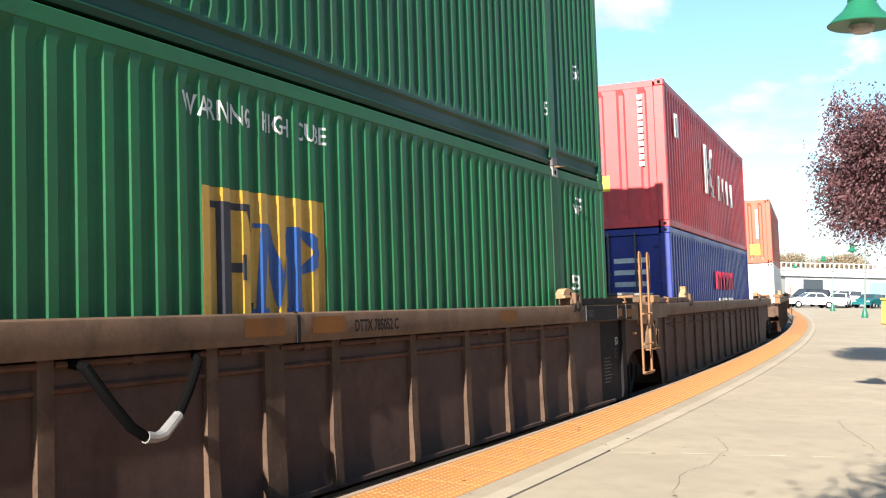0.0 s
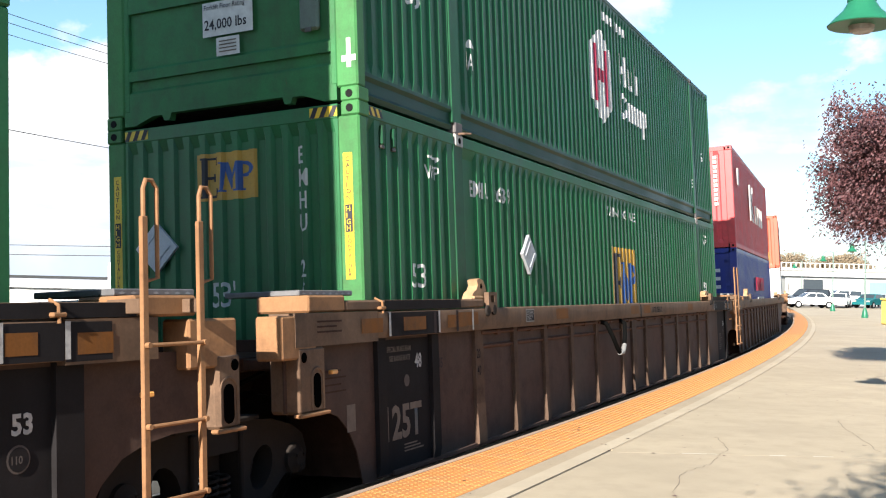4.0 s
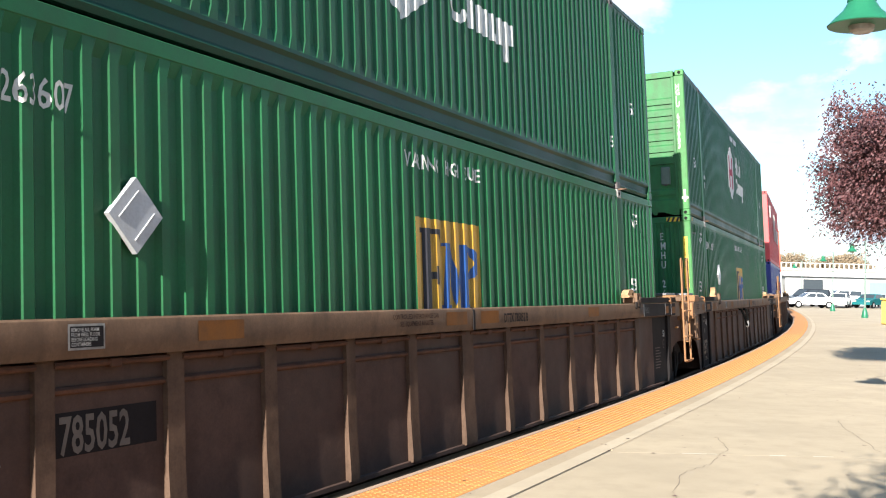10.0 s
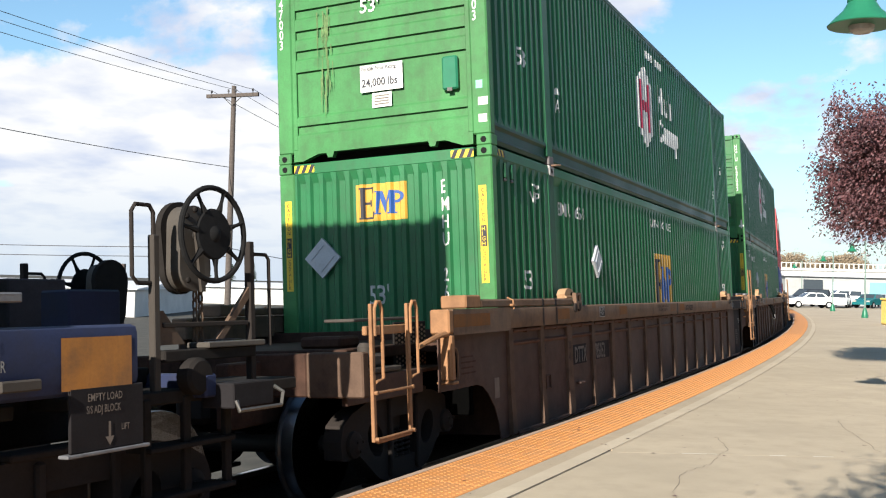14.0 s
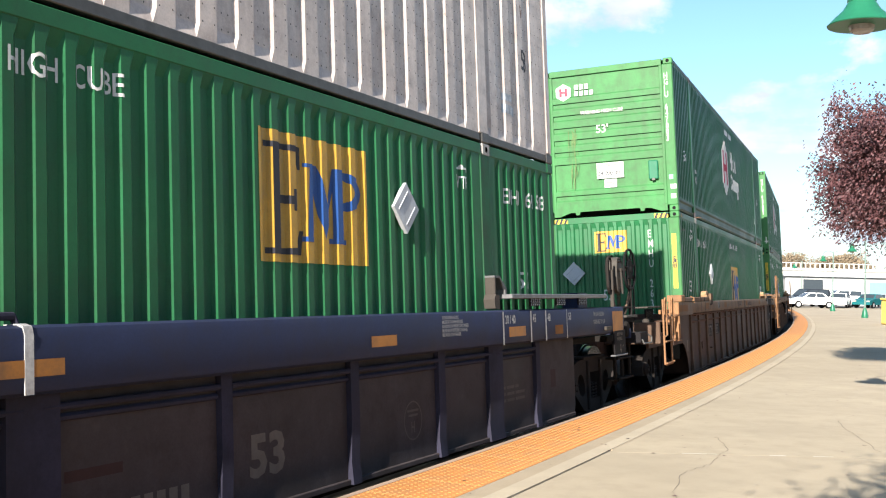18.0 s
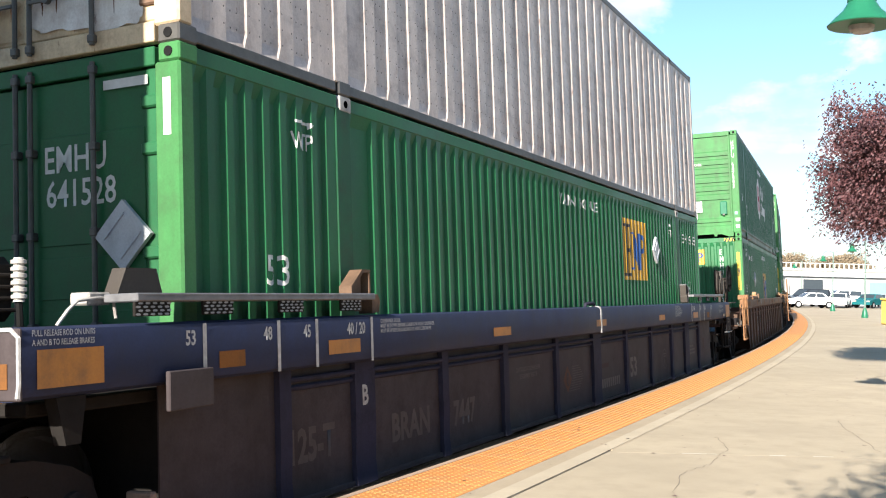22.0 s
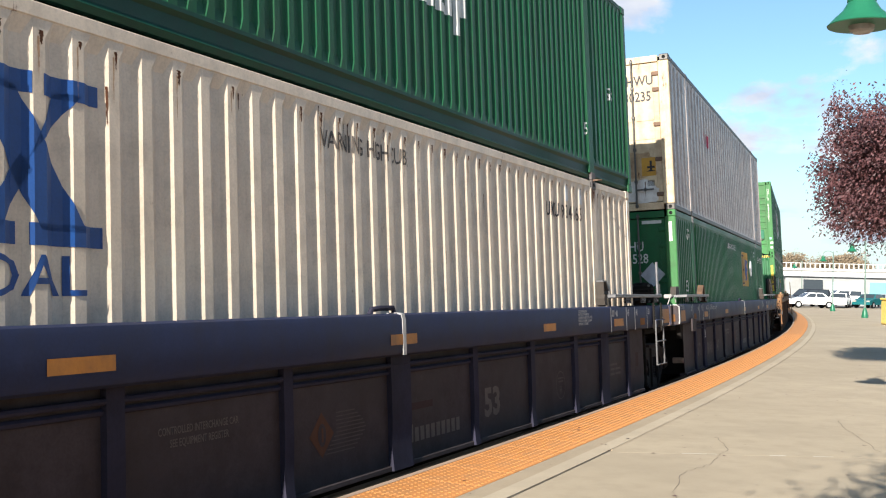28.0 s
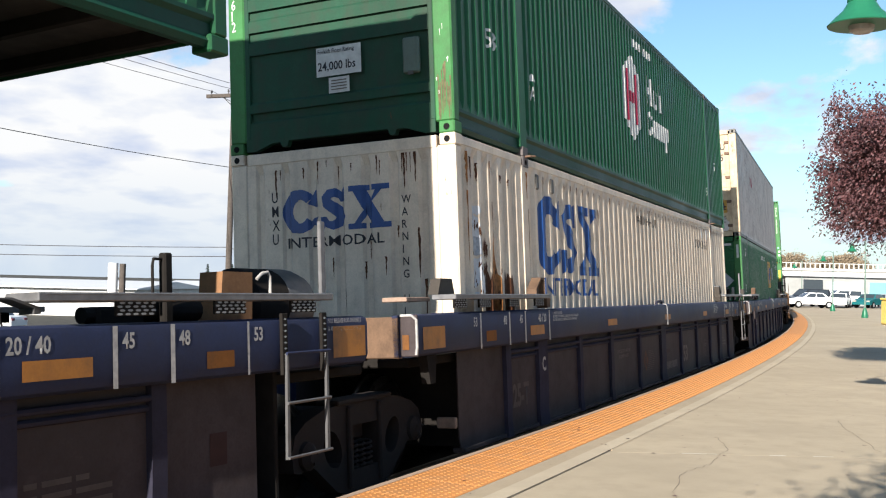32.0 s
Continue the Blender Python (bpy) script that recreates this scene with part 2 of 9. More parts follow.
M = {
    "emp": paint("green container paint", (0.0185, 0.118, 0.047), 0.46, 0.3, 0.14, 0.0, spec=0.2),
    # rear ends are lighter than the sides: sunlight is put into the colour
    "emp_end": paint("green end paint with sunlight in it", (0.0185, 0.135, 0.05), 0.45, 0.25, 0.16, 0.0, spec=0.35),
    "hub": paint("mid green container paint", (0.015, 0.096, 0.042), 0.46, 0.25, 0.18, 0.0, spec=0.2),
    # sunlit copy of the side paint, for lit ends and corner posts
    "hub_end": paint("sunlit bright green container paint", (0.05, 0.185, 0.062), 0.5, 0.25, 0.25, 0.12, spec=0.2),
    "hub_second": paint("medium bright green end paint", (0.032, 0.155, 0.056), 0.5, 0.25, 0.25, 0.1, spec=0.2),
    # darkened copy for ends that lie in the next stack's shadow
    "hub_shaded": paint("shade-darkened green end paint", (0.017, 0.066, 0.04), 0.55, 0.3, 0.3, 0.2, spec=0.15),
    "post_grey": paint("dusty grey-green post paint", (0.018, 0.09, 0.044), 0.55, 0.3, 0.35, 0.1, spec=0.15),
    "rail": paint("dusty green rail paint", (0.0051, 0.051, 0.0306), 0.5, 0.3, 0.25, 0.08, (0.018, 0.034, 0.026), spec=0.25),
    "white": paint("aged white container paint", (0.722, 0.605, 0.483), 0.5, 0.12, 0.16, 0.45),
    "silver": paint("aged light grey container paint", (0.55, 0.47, 0.43), 0.45, 0.2, 0.35, 0.5, (0.16, 0.11, 0.095)),
    "tan": paint("rust-stained cream door paint", (0.60, 0.47, 0.31), 0.6, 0.25, 0.35, 0.7, (0.20, 0.11, 0.06)),
    "red": paint("faded red container paint", (0.56, 0.052, 0.058), 0.5, 0.25, 0.25),
    "blue": paint("blue container paint", (0.012, 0.03, 0.24), 0.45, 0.25, 0.2),
    "orange_c": paint("orange container paint", (0.43, 0.075, 0.032), 0.5, 0.2, 0.2),
    "cream_c": paint("off-white container paint", (0.62, 0.61, 0.58), 0.5, 0.15, 0.2),
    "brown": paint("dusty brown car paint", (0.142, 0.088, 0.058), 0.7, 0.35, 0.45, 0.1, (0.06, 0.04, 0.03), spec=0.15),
    # half the chord's tone: shade below the chord is put into the colour
    "brown_side": paint("grimy shade-darkened brown sheet", (0.072, 0.0435, 0.035), 0.8, 0.35, 0.5, 0.0, (0.046, 0.028, 0.022), 0.6, spec=0.2),
    "tan_steel": paint("tan brown steel", (0.27, 0.14, 0.068), 0.7, 0.3, 0.35, 0.1, (0.10, 0.052, 0.03), spec=0.2),
    "navy": paint("dull navy car paint", (0.0215, 0.029, 0.069), 0.6, 0.3, 0.3, 0.0, (0.03, 0.03, 0.042), spec=0.15),
    "navy_side": paint("grimy dark car sheet", (0.058, 0.047, 0.05), 0.8, 0.35, 0.45, 0.0, (0.037, 0.029, 0.027), 0.6, spec=0.15),
    "black_patch": paint("dark repaint patch", (0.017, 0.0155, 0.017), 0.8, 0.3, 0.3, 0.0, (0.012, 0.010, 0.010), spec=0.08),
    "orange_patch": paint("faded orange reflector", (0.34, 0.135, 0.021), 0.6, 0.25, 0.35),
    "tan_stain": paint("rust-washed cream paint", (0.50, 0.35, 0.20), 0.7, 0.4, 0.5, 0.5, (0.16, 0.08, 0.04)),
    "white_patch": paint("bare whitish primer", (0.66, 0.64, 0.62), 0.6, 0.2, 0.3, 0.4, (0.25, 0.13, 0.07)),
    "orange_dim": paint("sun-bleached brown reflector", (0.165, 0.068, 0.02), 0.7, 0.25, 0.35, spec=0.1),
    "yellow": paint("yellow sticker", (0.66, 0.45, 0.02), 0.5, 0.1, 0.1),
    "emp_yellow": paint("yellow logo ground", (0.475, 0.266, 0.0285), 0.5, 0.15, 0.15),
    "ink": plain("black lettering", (0.022, 0.022, 0.03), 0.6),
    "brown_ink": plain("faded dark stencil", (0.035, 0.026, 0.026), 0.8, spec=0.1),
    "ink_grey": plain("dim grey lettering", (0.155, 0.130, 0.112), 0.8, spec=0.1),
    # flat pale marks that stand for daylight through open grating
    "hole_light": plain("daylight in grating holes", (0.26, 0.27, 0.28), 0.8),
    # tan marks that stand for light showing in the guard's holes
    "hole_tan": plain("tan light in guard holes", (0.17, 0.115, 0.08), 0.8),
    "emblem": plain("worn orange emblem", (0.085, 0.033, 0.015), 0.8),
    # lighter than the sheet so that sunlit post edges show in its colour
    "brown_post": paint("dusty brown post lightened for lit edges", (0.102, 0.066, 0.048), 0.8, 0.3, 0.4, 0.0, (0.03, 0.019, 0.015), spec=0.08),
    "navy_post": paint("grimy navy side post", (0.034, 0.033, 0.054), 0.8, 0.3, 0.35, 0.0, (0.02, 0.018, 0.022), spec=0.08),
    "pipe_brown": paint("dusty brown pipe", (0.10, 0.05, 0.034), 0.8, 0.3, 0.4, 0.0, (0.03, 0.019, 0.015), spec=0.1),
    "red_dim": plain("worn red stencil paint", (0.030, 0.011, 0.011), 0.8),
    "ink_mid": plain("faded stencil paint", (0.11, 0.095, 0.085), 0.8),
    "gear": paint("grimy gear case", (0.048, 0.041, 0.036), 0.7, 0.3, 0.4, spec=0.2),
    "ink_dim": plain("worn stencil paint", (0.075, 0.061, 0.057), 0.8),
    "letter": plain("white lettering", (0.534, 0.534, 0.515), 0.6),
    "plate_tan": paint("pale tan end plate", (0.33, 0.235, 0.185), 0.7, 0.3, 0.4, 0.2, spec=0.2),
    "stencil_dim": plain("dirty stencil paint", (0.22, 0.215, 0.21), 0.7, 0, 0.35, 25),
    "stencil": plain("dulled white stencil paint", (0.34, 0.335, 0.335), 0.7, 0, 0.3, 25),
    # flat black that stands for the unlit depth of holes and gaps
    "void": plain("unlit black", (0.002, 0.002, 0.002), 1.0, 0, 0.1, spec=0.0),
    # darkened copy of the car's brown: shadow on the end decks is in it
    "brown_dark": paint("dark brown for shaded decks and stencils", (0.062, 0.034, 0.025), 0.85, 0.35, 0.5, 0.0, (0.02, 0.013, 0.011), spec=0.08),
    "zinc": plain("dull zinc ladder steel", (0.10, 0.10, 0.105), 0.55, 0.3, 0.2),
    "logo_blue": paint("logo blue", (0.012, 0.066, 0.25), 0.5, 0.1, 0.1),
    "logo_red": plain("logo red", (0.30, 0.02, 0.05), 0.5),
    "steel": plain("worn steel", (0.1, 0.095, 0.09), 0.5, 0.6),
    "cast_steel": paint("worn grey casting", (0.135, 0.120, 0.120), 0.6, 0.3, 0.4, 0.3, spec=0.3),
    "cast_pale": paint("pale weathered casting", (0.42, 0.40, 0.38), 0.6, 0.3, 0.4, 0.2),
    "galv": plain("galvanised grating steel", (0.155, 0.155, 0.165), 0.5, 0.4, 0.2),
    "placard": paint("grey metal placard holder", (0.46, 0.478, 0.515), 0.45, 0.15, 0.15),
    "truck": paint("grimy truck casting", (0.026, 0.0215, 0.0195), 0.9, 0.4, 0.3, 0.15, (0.026, 0.021, 0.019), spec=0.12),
    # lighter copy of the truck casting, for trucks that stand in more light
    "truck_lit": paint("truck casting in a lit tone", (0.031, 0.026, 0.025), 0.9, 0.4, 0.3, 0.1, (0.03, 0.025, 0.024), spec=0.12),
    "wheel": plain("dark wheel steel", (0.024, 0.021, 0.020), 0.55, 0.2),
    "rust_bar": plain("rusty lock steel", (0.16, 0.10, 0.07), 0.8, 0.2, 0.3),
    "tread": plain("worn wheel tread", (0.16, 0.16, 0.17), 0.35, 1.0, 0.15),
    "rubber": plain("black rubber", (0.009, 0.009, 0.0095), 0.9, 0, 0.2, 20, spec=0.15),
    "hose": paint("dusty black hose", (0.004, 0.004, 0.004), 0.9, 0.2, 0.0, spec=0.03),
    "tape": plain("pale tape", (0.2, 0.195, 0.19), 0.6),
    "guide_tan": paint("worn pale tan casting", (0.40, 0.25, 0.14), 0.7, 0.3, 0.35, 0.2, (0.14, 0.08, 0.05), spec=0.2),
    # near-black: shade beneath and between parts is put into this colour
    "dark": plain("near-black shaded steel", (0.019, 0.017, 0.016), 0.95, spec=0.05),
    "amber": plain("amber lens", (0.75, 0.36, 0.10), 0.3),
    "floor_wood": plain("dark container floor boards", (0.030, 0.024, 0.022), 0.9, 0, 0.4, 6),
    "ballast": plain("grey ballast", (0.075, 0.068, 0.062), 0.95, 0, 0.5, 18, 1.0),
    "rail_steel": plain("rusty rail steel", (0.085, 0.05, 0.035), 0.7, 0.4),
    "rail_head": plain("polished rail head", (0.45, 0.44, 0.43), 0.3, 1.0, 0.1),
    "platform": concrete("platform concrete", (0.387, 0.321, 0.231), 0.75),
    "kerb": concrete("kerb concrete", (0.353, 0.285, 0.2), 0.7),
    "kerb_dark": concrete("dirt-filled joint", (0.17, 0.14, 0.111), 0.7),
    "lip_pale": concrete("pale nosing concrete", (0.43, 0.361, 0.267), 0.6),
    "lip": concrete("edge concrete", (0.353, 0.249, 0.181), 0.6),
    "tactile": paint("orange tactile tile", (0.49, 0.202, 0.0559), 0.75, 0.18, 0.35, 0, (0.30, 0.17, 0.08)),
    "asphalt": concrete("grey asphalt", (0.18, 0.171, 0.162), 0.5),
    "field": plain("dry grass verge", (0.045, 0.042, 0.034), 0.95, 0, 0.4, 2.0, 0.6),
    "lamp_green": plain("green enamel", (0.0153, 0.128, 0.068), 0.35, 0, 0.08),
    "box_grey": paint("worn grey-green lid", (0.10, 0.14, 0.115), 0.5, 0.2, 0.2),
    "plate_mint": plain("pale mint sticker", (0.20, 0.50, 0.40), 0.5),
    # greyed and lightened: distance haze is put into the pole colour
    "lamp_pole": plain("haze-greyed green pole paint", (0.13, 0.19, 0.165), 0.6, 0, 0.15),
    "lamp_in": plain("grey enamel inside", (0.07, 0.07, 0.075), 0.6),
    "lamp_lens": plain("frosted lamp lens", (0.42, 0.36, 0.32), 0.25),
    "bark": plain("dark plum bark", (0.045, 0.032, 0.028), 0.9, 0, 0.4, 14, 0.8),
    "pole_wood": plain("weathered pole timber", (0.075, 0.062, 0.055), 0.9, 0, 0.3, 9, 0.5),
    "wire": plain("dark cable", (0.06, 0.06, 0.065), 0.7),
    "bridge": concrete("pale bridge concrete", (0.62, 0.60, 0.56), 0.3),
    "wall_beige": concrete("beige rendered wall", (0.30, 0.26, 0.21), 0.3),
    "wall_pale": concrete("pale wall", (0.58, 0.57, 0.55), 0.2),
    "wall_grey": concrete("grey wall", (0.33, 0.335, 0.33), 0.2),
    "glass": plain("dark window glass", (0.04, 0.05, 0.06), 0.1, 0, 0.1),
    "teal": plain("teal panel", (0.17, 0.32, 0.38), 0.5),
    "pane_pale": plain("pale sky-lit window", (0.42, 0.47, 0.50), 0.2),
    "roof_grey": plain("light roof sheet", (0.55, 0.56, 0.58), 0.5),
    "car_white": plain("white car paint", (0.75, 0.75, 0.75), 0.25, 0, 0.04),
    "car_dark": plain("dark car paint", (0.025, 0.028, 0.035), 0.25, 0, 0.1),
    "car_teal": plain("teal car paint", (0.012, 0.11, 0.12), 0.25, 0, 0.1),
    "car_red": plain("dark red car paint", (0.14, 0.02, 0.03), 0.3, 0, 0.1),
    "car_silver": plain("silver car paint", (0.45, 0.46, 0.48), 0.3, 0.4, 0.05),
    "yellow_box": plain("pale yellow plastic", (0.72, 0.55, 0.16), 0.5),
}


def leafy(name, a, b_, rough=0.6):
    m, nt, b = nodes_of(name)
    g = nt.nodes.new("ShaderNodeNewGeometry")
    c = ramp(nt, g.outputs["Random Per Island"], 0.0, 1.0, (*a, 1), (*b_, 1))
    nt.links.new(c, b.inputs["Base Color"])
    b.inputs["Roughness"].default_value = rough
    b.inputs["Transmission Weight"].default_value = 0.0
    b.inputs["Subsurface Weight"].default_value = 0.0
    return m


M["plum"] = leafy("purple plum leaves", (0.032, 0.013, 0.018), (0.135, 0.054, 0.058))
# leaf tones lightened and greyed to carry some distance haze
M["autumn"] = leafy("autumn leaves", (0.14, 0.11, 0.075), (0.30, 0.225, 0.145))
M["conifer"] = leafy("conifer needles", (0.015, 0.035, 0.02), (0.05, 0.07, 0.04))

# ---------------------------------------------------------------- mesh making


class Mesh:
    """Gathers corners and faces of one part."""

    def __init__(self):
        self.v, self.f = [], []

    def add(self, verts, faces):
        n = len(self.v)
        self.v.extend(tuple(p) for p in verts)
        self.f.extend(tuple(n + i for i in f) for f in faces)
        return self

    def box(self, x0, x1, y0, y1, z0, z1, c=0.006):
        """A box with chamfered edges."""
        x0, x1, y0, y1, z0, z1 = min(x0, x1), max(x0, x1), min(y0, y1), max(y0, y1), min(z0, z1), max(z0, z1)
        c = min(c, (x1 - x0) * 0.3, (y1 - y0) * 0.3, (z1 - z0) * 0.3)
        V, idx = [], {}
        for i, (x, sx) in enumerate(((x0, 1), (x1, -1))):
            for j, (y, sy) in enumerate(((y0, 1), (y1, -1))):
                for k, (z, sz) in enumerate(((z0, 1), (z1, -1))):
                    for a in range(3):
                        idx[i, j, k, a] = len(V)
                        V.append((x + sx * c * (a != 0), y + sy * c * (a != 1), z + sz * c * (a != 2)))
        F = []
        q = ((0, 0), (1, 0), (1, 1), (0, 1))
        for i in (0, 1):
            for a in range(3):
                face = []
                for u, w in q:
                    t = [u, w]
                    t.insert(a, i)
                    face.append(idx[t[0], t[1], t[2], a])
                F.append(face if (i == 1) ^ (a == 1) else face[::-1])
        for a in range(3):  # edges along axis a
            b, d = [k for k in range(3) if k != a]
            for u in (0, 1):
                for w in (0, 1):
                    def at(s, ax):
                        t = [0, 0, 0]
                        t[a], t[b], t[d] = s, u, w
                        return idx[t[0], t[1], t[2], ax]
                    face = [at(0, b), at(1, b), at(1, d), at(0, d)]
                    F.append(face if (u ^ w) ^ (a == 1) else face[::-1])
        for i in (0, 1):
            for j in (0, 1):
                for k in (0, 1):
                    face = [idx[i, j, k, 0], idx[i, j, k, 1], idx[i, j, k, 2]]
                    F.append(face if (i + j + k) % 2 else face[::-1])
        return self.add(V, F)

    def prism(self, poly, axis, a, b):
        """A flat polygon (two coordinates) pushed along an axis from a to b."""
        def at(p, s):
            q = list(p)
            q.insert(axis, s)
            return q
        n = len(poly)
        self.add([at(p, a) for p in poly] + [at(p, b) for p in poly],
                 [tuple(range(n))[::-1], tuple(range(n, 2 * n))] + [(i, (i + 1) % n, n + (i + 1) % n, n + i) for i in range(n)])
        return self

    def plate(self, outer, holes, axis, a, b):
        """A flat plate with holes pushed along an axis from a to b."""
        def at(p, s):
            q = list(p)
            q.insert(axis, s)
            return q
        loops = [outer] + list(holes)
        flat = [p for lp in loops for p in lp]
        tris = geometry.tessellate_polygon([[Vector((p[0], p[1], 0)) for p in lp] for lp in loops])
        n = len(flat)
        F = [tuple(t) for t in tris] + [tuple(n + i for i in t[::-1]) for t in tris]
        k = 0
        for lp in loops:
            m = len(lp)
            F += [(k + i, k + (i + 1) % m, n + k + (i + 1) % m, n + k + i) for i in range(m)]
            k += m
        return self.add([at(p, a) for p in flat] + [at(p, b) for p in flat], F)

    def tube(self, pts, r, n=8, caps=True):
        """A round bar along points; r is a radius or one for each point."""
        pts = [Vector(p) for p in pts]
        rs = r if hasattr(r, "__len__") else [r] * len(pts)
        V, F = [], []
        up = None
        for i, p in enumerate(pts):
            d = (pts[min(i + 1, len(pts) - 1)] - pts[max(i - 1, 0)]).normalized()
            if up is None:
                up = d.orthogonal().normalized()
            up = (up - d * up.dot(d))
            up = up.normalized() if up.length > 1e-5 else d.orthogonal().normalized()
            s = d.cross(up)
            for k in range(n):
                a = 2 * math.pi * k / n
                V.append(p + (up * math.cos(a) + s * math.sin(a)) * rs[i])
        for i in range(len(pts) - 1):
            for k in range(n):
                F.append((i * n + k, i * n + (k + 1) % n, (i + 1) * n + (k + 1) % n, (i + 1) * n + k))
        if caps:
            F.append(tuple(range(n))[::-1])
            F.append(tuple(range((len(pts) - 1) * n, len(pts) * n)))
        return self.add(V, F)

    def lathe(self, prof, centre, axis=2, n=24):
        """Profile of (radius, height) turned about an axis."""
        V, F = [], []
        for r, h in prof:
            for k in range(n):
                a = 2 * math.pi * k / n
                q = [r * math.cos(a), r * math.sin(a)]
                q.insert(axis, h)
                V.append((q[0] + centre[0], q[1] + centre[1], q[2] + centre[2]))
        for i in range(len(prof) - 1):
            for k in range(n):
                F.append((i * n + k, i * n + (k + 1) % n, (i + 1) * n + (k + 1) % n, (i + 1) * n + k))
        if prof[0][0] > 1e-4:
            F.append(tuple(range(n))[::-1])
        if prof[-1][0] > 1e-4:
            F.append(tuple(range((len(prof) - 1) * n, len(prof) * n)))
        return self.add(V, F)

    def data(self, name, mat, smooth=30):
        me = bpy.data.meshes.new(name)
        me.from_pydata(self.v, [], self.f)
        me.materials.append(mat)
        b = bmesh.new()
        b.from_mesh(me)
        bmesh.ops.recalc_face_normals(b, faces=b.faces)
        b.to_mesh(me)
        b.free()
        if smooth:
            me.shade_smooth()
            me.set_sharp_from_angle(angle=radians(smooth))
        return me


def part(name, mesh, mat, parent, label="", smooth=30):
    ob = new(name, mesh.data(name, M[mat], smooth) if isinstance(mesh, Mesh) else mesh)
    ob.parent = parent
    return tagged(ob, label)


def thing(name, label, category, group="", kind="", at=None):
    ob = new(name)
    ob.empty_display_size = 0.3
    if at is not None:
        ob.matrix_basis = at
    return tagged(ob, label, category, group, kind)


def solid(name, mesh, mat, label, category, group="", kind="", at=None, smooth=30):
    ob = new(name, mesh.data(name, M[mat], smooth))
    if at is not None:
        ob.matrix_basis = at
    return tagged(ob, label, category, group, kind)


def text_mesh(words, size, squeeze=1.0, bold=0.010):
    """Flat lettering as a bmesh, from its lower left corner."""
    cu = bpy.data.curves.new("words", "FONT")
    cu.body, cu.size, cu.resolution_u = words, size, 2
    cu.offset = size * bold
    ob = bpy.data.objects.new("words", cu)
    scene.collection.objects.link(ob)
    me = ob.to_mesh()
    b = bmesh.new()
    b.from_mesh(me)
    ob.to_mesh_clear()
    bpy.data.objects.remove(ob)
    bpy.data.curves.remove(cu)
    x0 = min((v.co.x for v in b.verts), default=0)
    for v in b.verts:
        v.co.x = (v.co.x - x0) * squeeze
    return b


def shape_mesh(polys):
    """Flat polygons as a bmesh."""
    b = bmesh.new()
    for poly in polys:
        b.faces.new([b.verts.new((x, y, 0)) for x, y in poly])
    bmesh.ops.remove_doubles(b, verts=b.verts, dist=1e-5)
    bmesh.ops.triangulate(b, faces=b.faces[:])
    return b


def rect(x0, z0, x1, z1):
    return [(x0, z0), (x1, z0), (x1, z1), (x0, z1)]


def ribbon(pts, widths):
    """A brush stroke along points as flat quads; widths at each point."""
    L, R = [], []
    for i, (x, y) in enumerate(pts):
        a, c = pts[max(i - 1, 0)], pts[min(i + 1, len(pts) - 1)]
        dx, dy = c[0] - a[0], c[1] - a[1]
        n = math.hypot(dx, dy) or 1.0
        w = widths[i] / 2
        L.append((x - dy / n * w, y + dx / n * w))
        R.append((x + dy / n * w, y - dx / n * w))
    return [[R[i], R[i + 1], L[i + 1], L[i]] for i in range(len(pts) - 1)]


def decal(name, b, place, mat, parent, breaks=(), label=""):
    """Paint on a surface: cut at the folds, then laid on it by place(u, v)."""
    if breaks and b.verts:
        lo, hi = min(v.co.x for v in b.verts), max(v.co.x for v in b.verts)
        for x in breaks:
            if lo < x < hi:
                bmesh.ops.bisect_plane(b, geom=b.verts[:] + b.edges[:] + b.faces[:], plane_co=(x, 0, 0), plane_no=(1, 0, 0))
    for v in b.verts:
        v.co = place(v.co.x, v.co.y)
    me = bpy.data.meshes.new(name)
    b.to_mesh(me)
    b.free()
    me.materials.append(M[mat])
    ob = new(name, me)
    ob.parent = parent
    return tagged(ob, label)


def moved(b, dx, dy):
    bmesh.ops.translate(b, verts=b.verts, vec=(dx, dy, 0))
    return b

# ---------------------------------------------------------------- the track's line
TH0, K0, K1, PY = radians(-25.173), 1 / 311.23, -3.11e-5, 12.6255
SEAM, LEAN, RAIL = 2.8326, radians(3.612), 3.2     # seam of the stacks over the platform; lean in the curve; seam over the rail
CL, CW, CH = 16.154, 2.591, 2.896                  # a 53-foot container
HALF = CW / 2
K40 = (CL - 12.192) / 2
GX, GW = np.polynomial.legendre.leggauss(10)


def on_track(s):
    """Place in plan and heading at the distance s along the track."""
    u = (GX + 1) / 2 * s
    a = TH0 + K0 * u + 0.5 * K1 * u * u
    return (float((GW / 2 * s * -np.sin(a)).sum()), PY + float((GW / 2 * s * np.cos(a)).sum()), TH0 + K0 * s + 0.5 * K1 * s * s)


def beside(s, off, z=0.0):
    """A point off metres to the right of the track's line."""
    x, y, a = on_track(s)
    return Vector((x + math.cos(a) * off, y + math.sin(a) * off, z))


def frame_at(c, d):
    """A leaning frame at c (on the line, at the seam's height) that heads along d; its origin is on the rails."""
    ex = Vector((d[0], d[1], 0)).normalized()
    n = Vector((-ex.y, ex.x, 0))
    ey = n * math.cos(LEAN) - Vector((0, 0, math.sin(LEAN)))
    ez = n * math.sin(LEAN) + Vector((0, 0, math.cos(LEAN)))
    o = Vector(c) - ez * RAIL
    m = Matrix.Identity(4)
    for k in range(3):
        m[k][0], m[k][1], m[k][2], m[k][3] = ex[k], ey[k], ez[k], o[k]
    return m


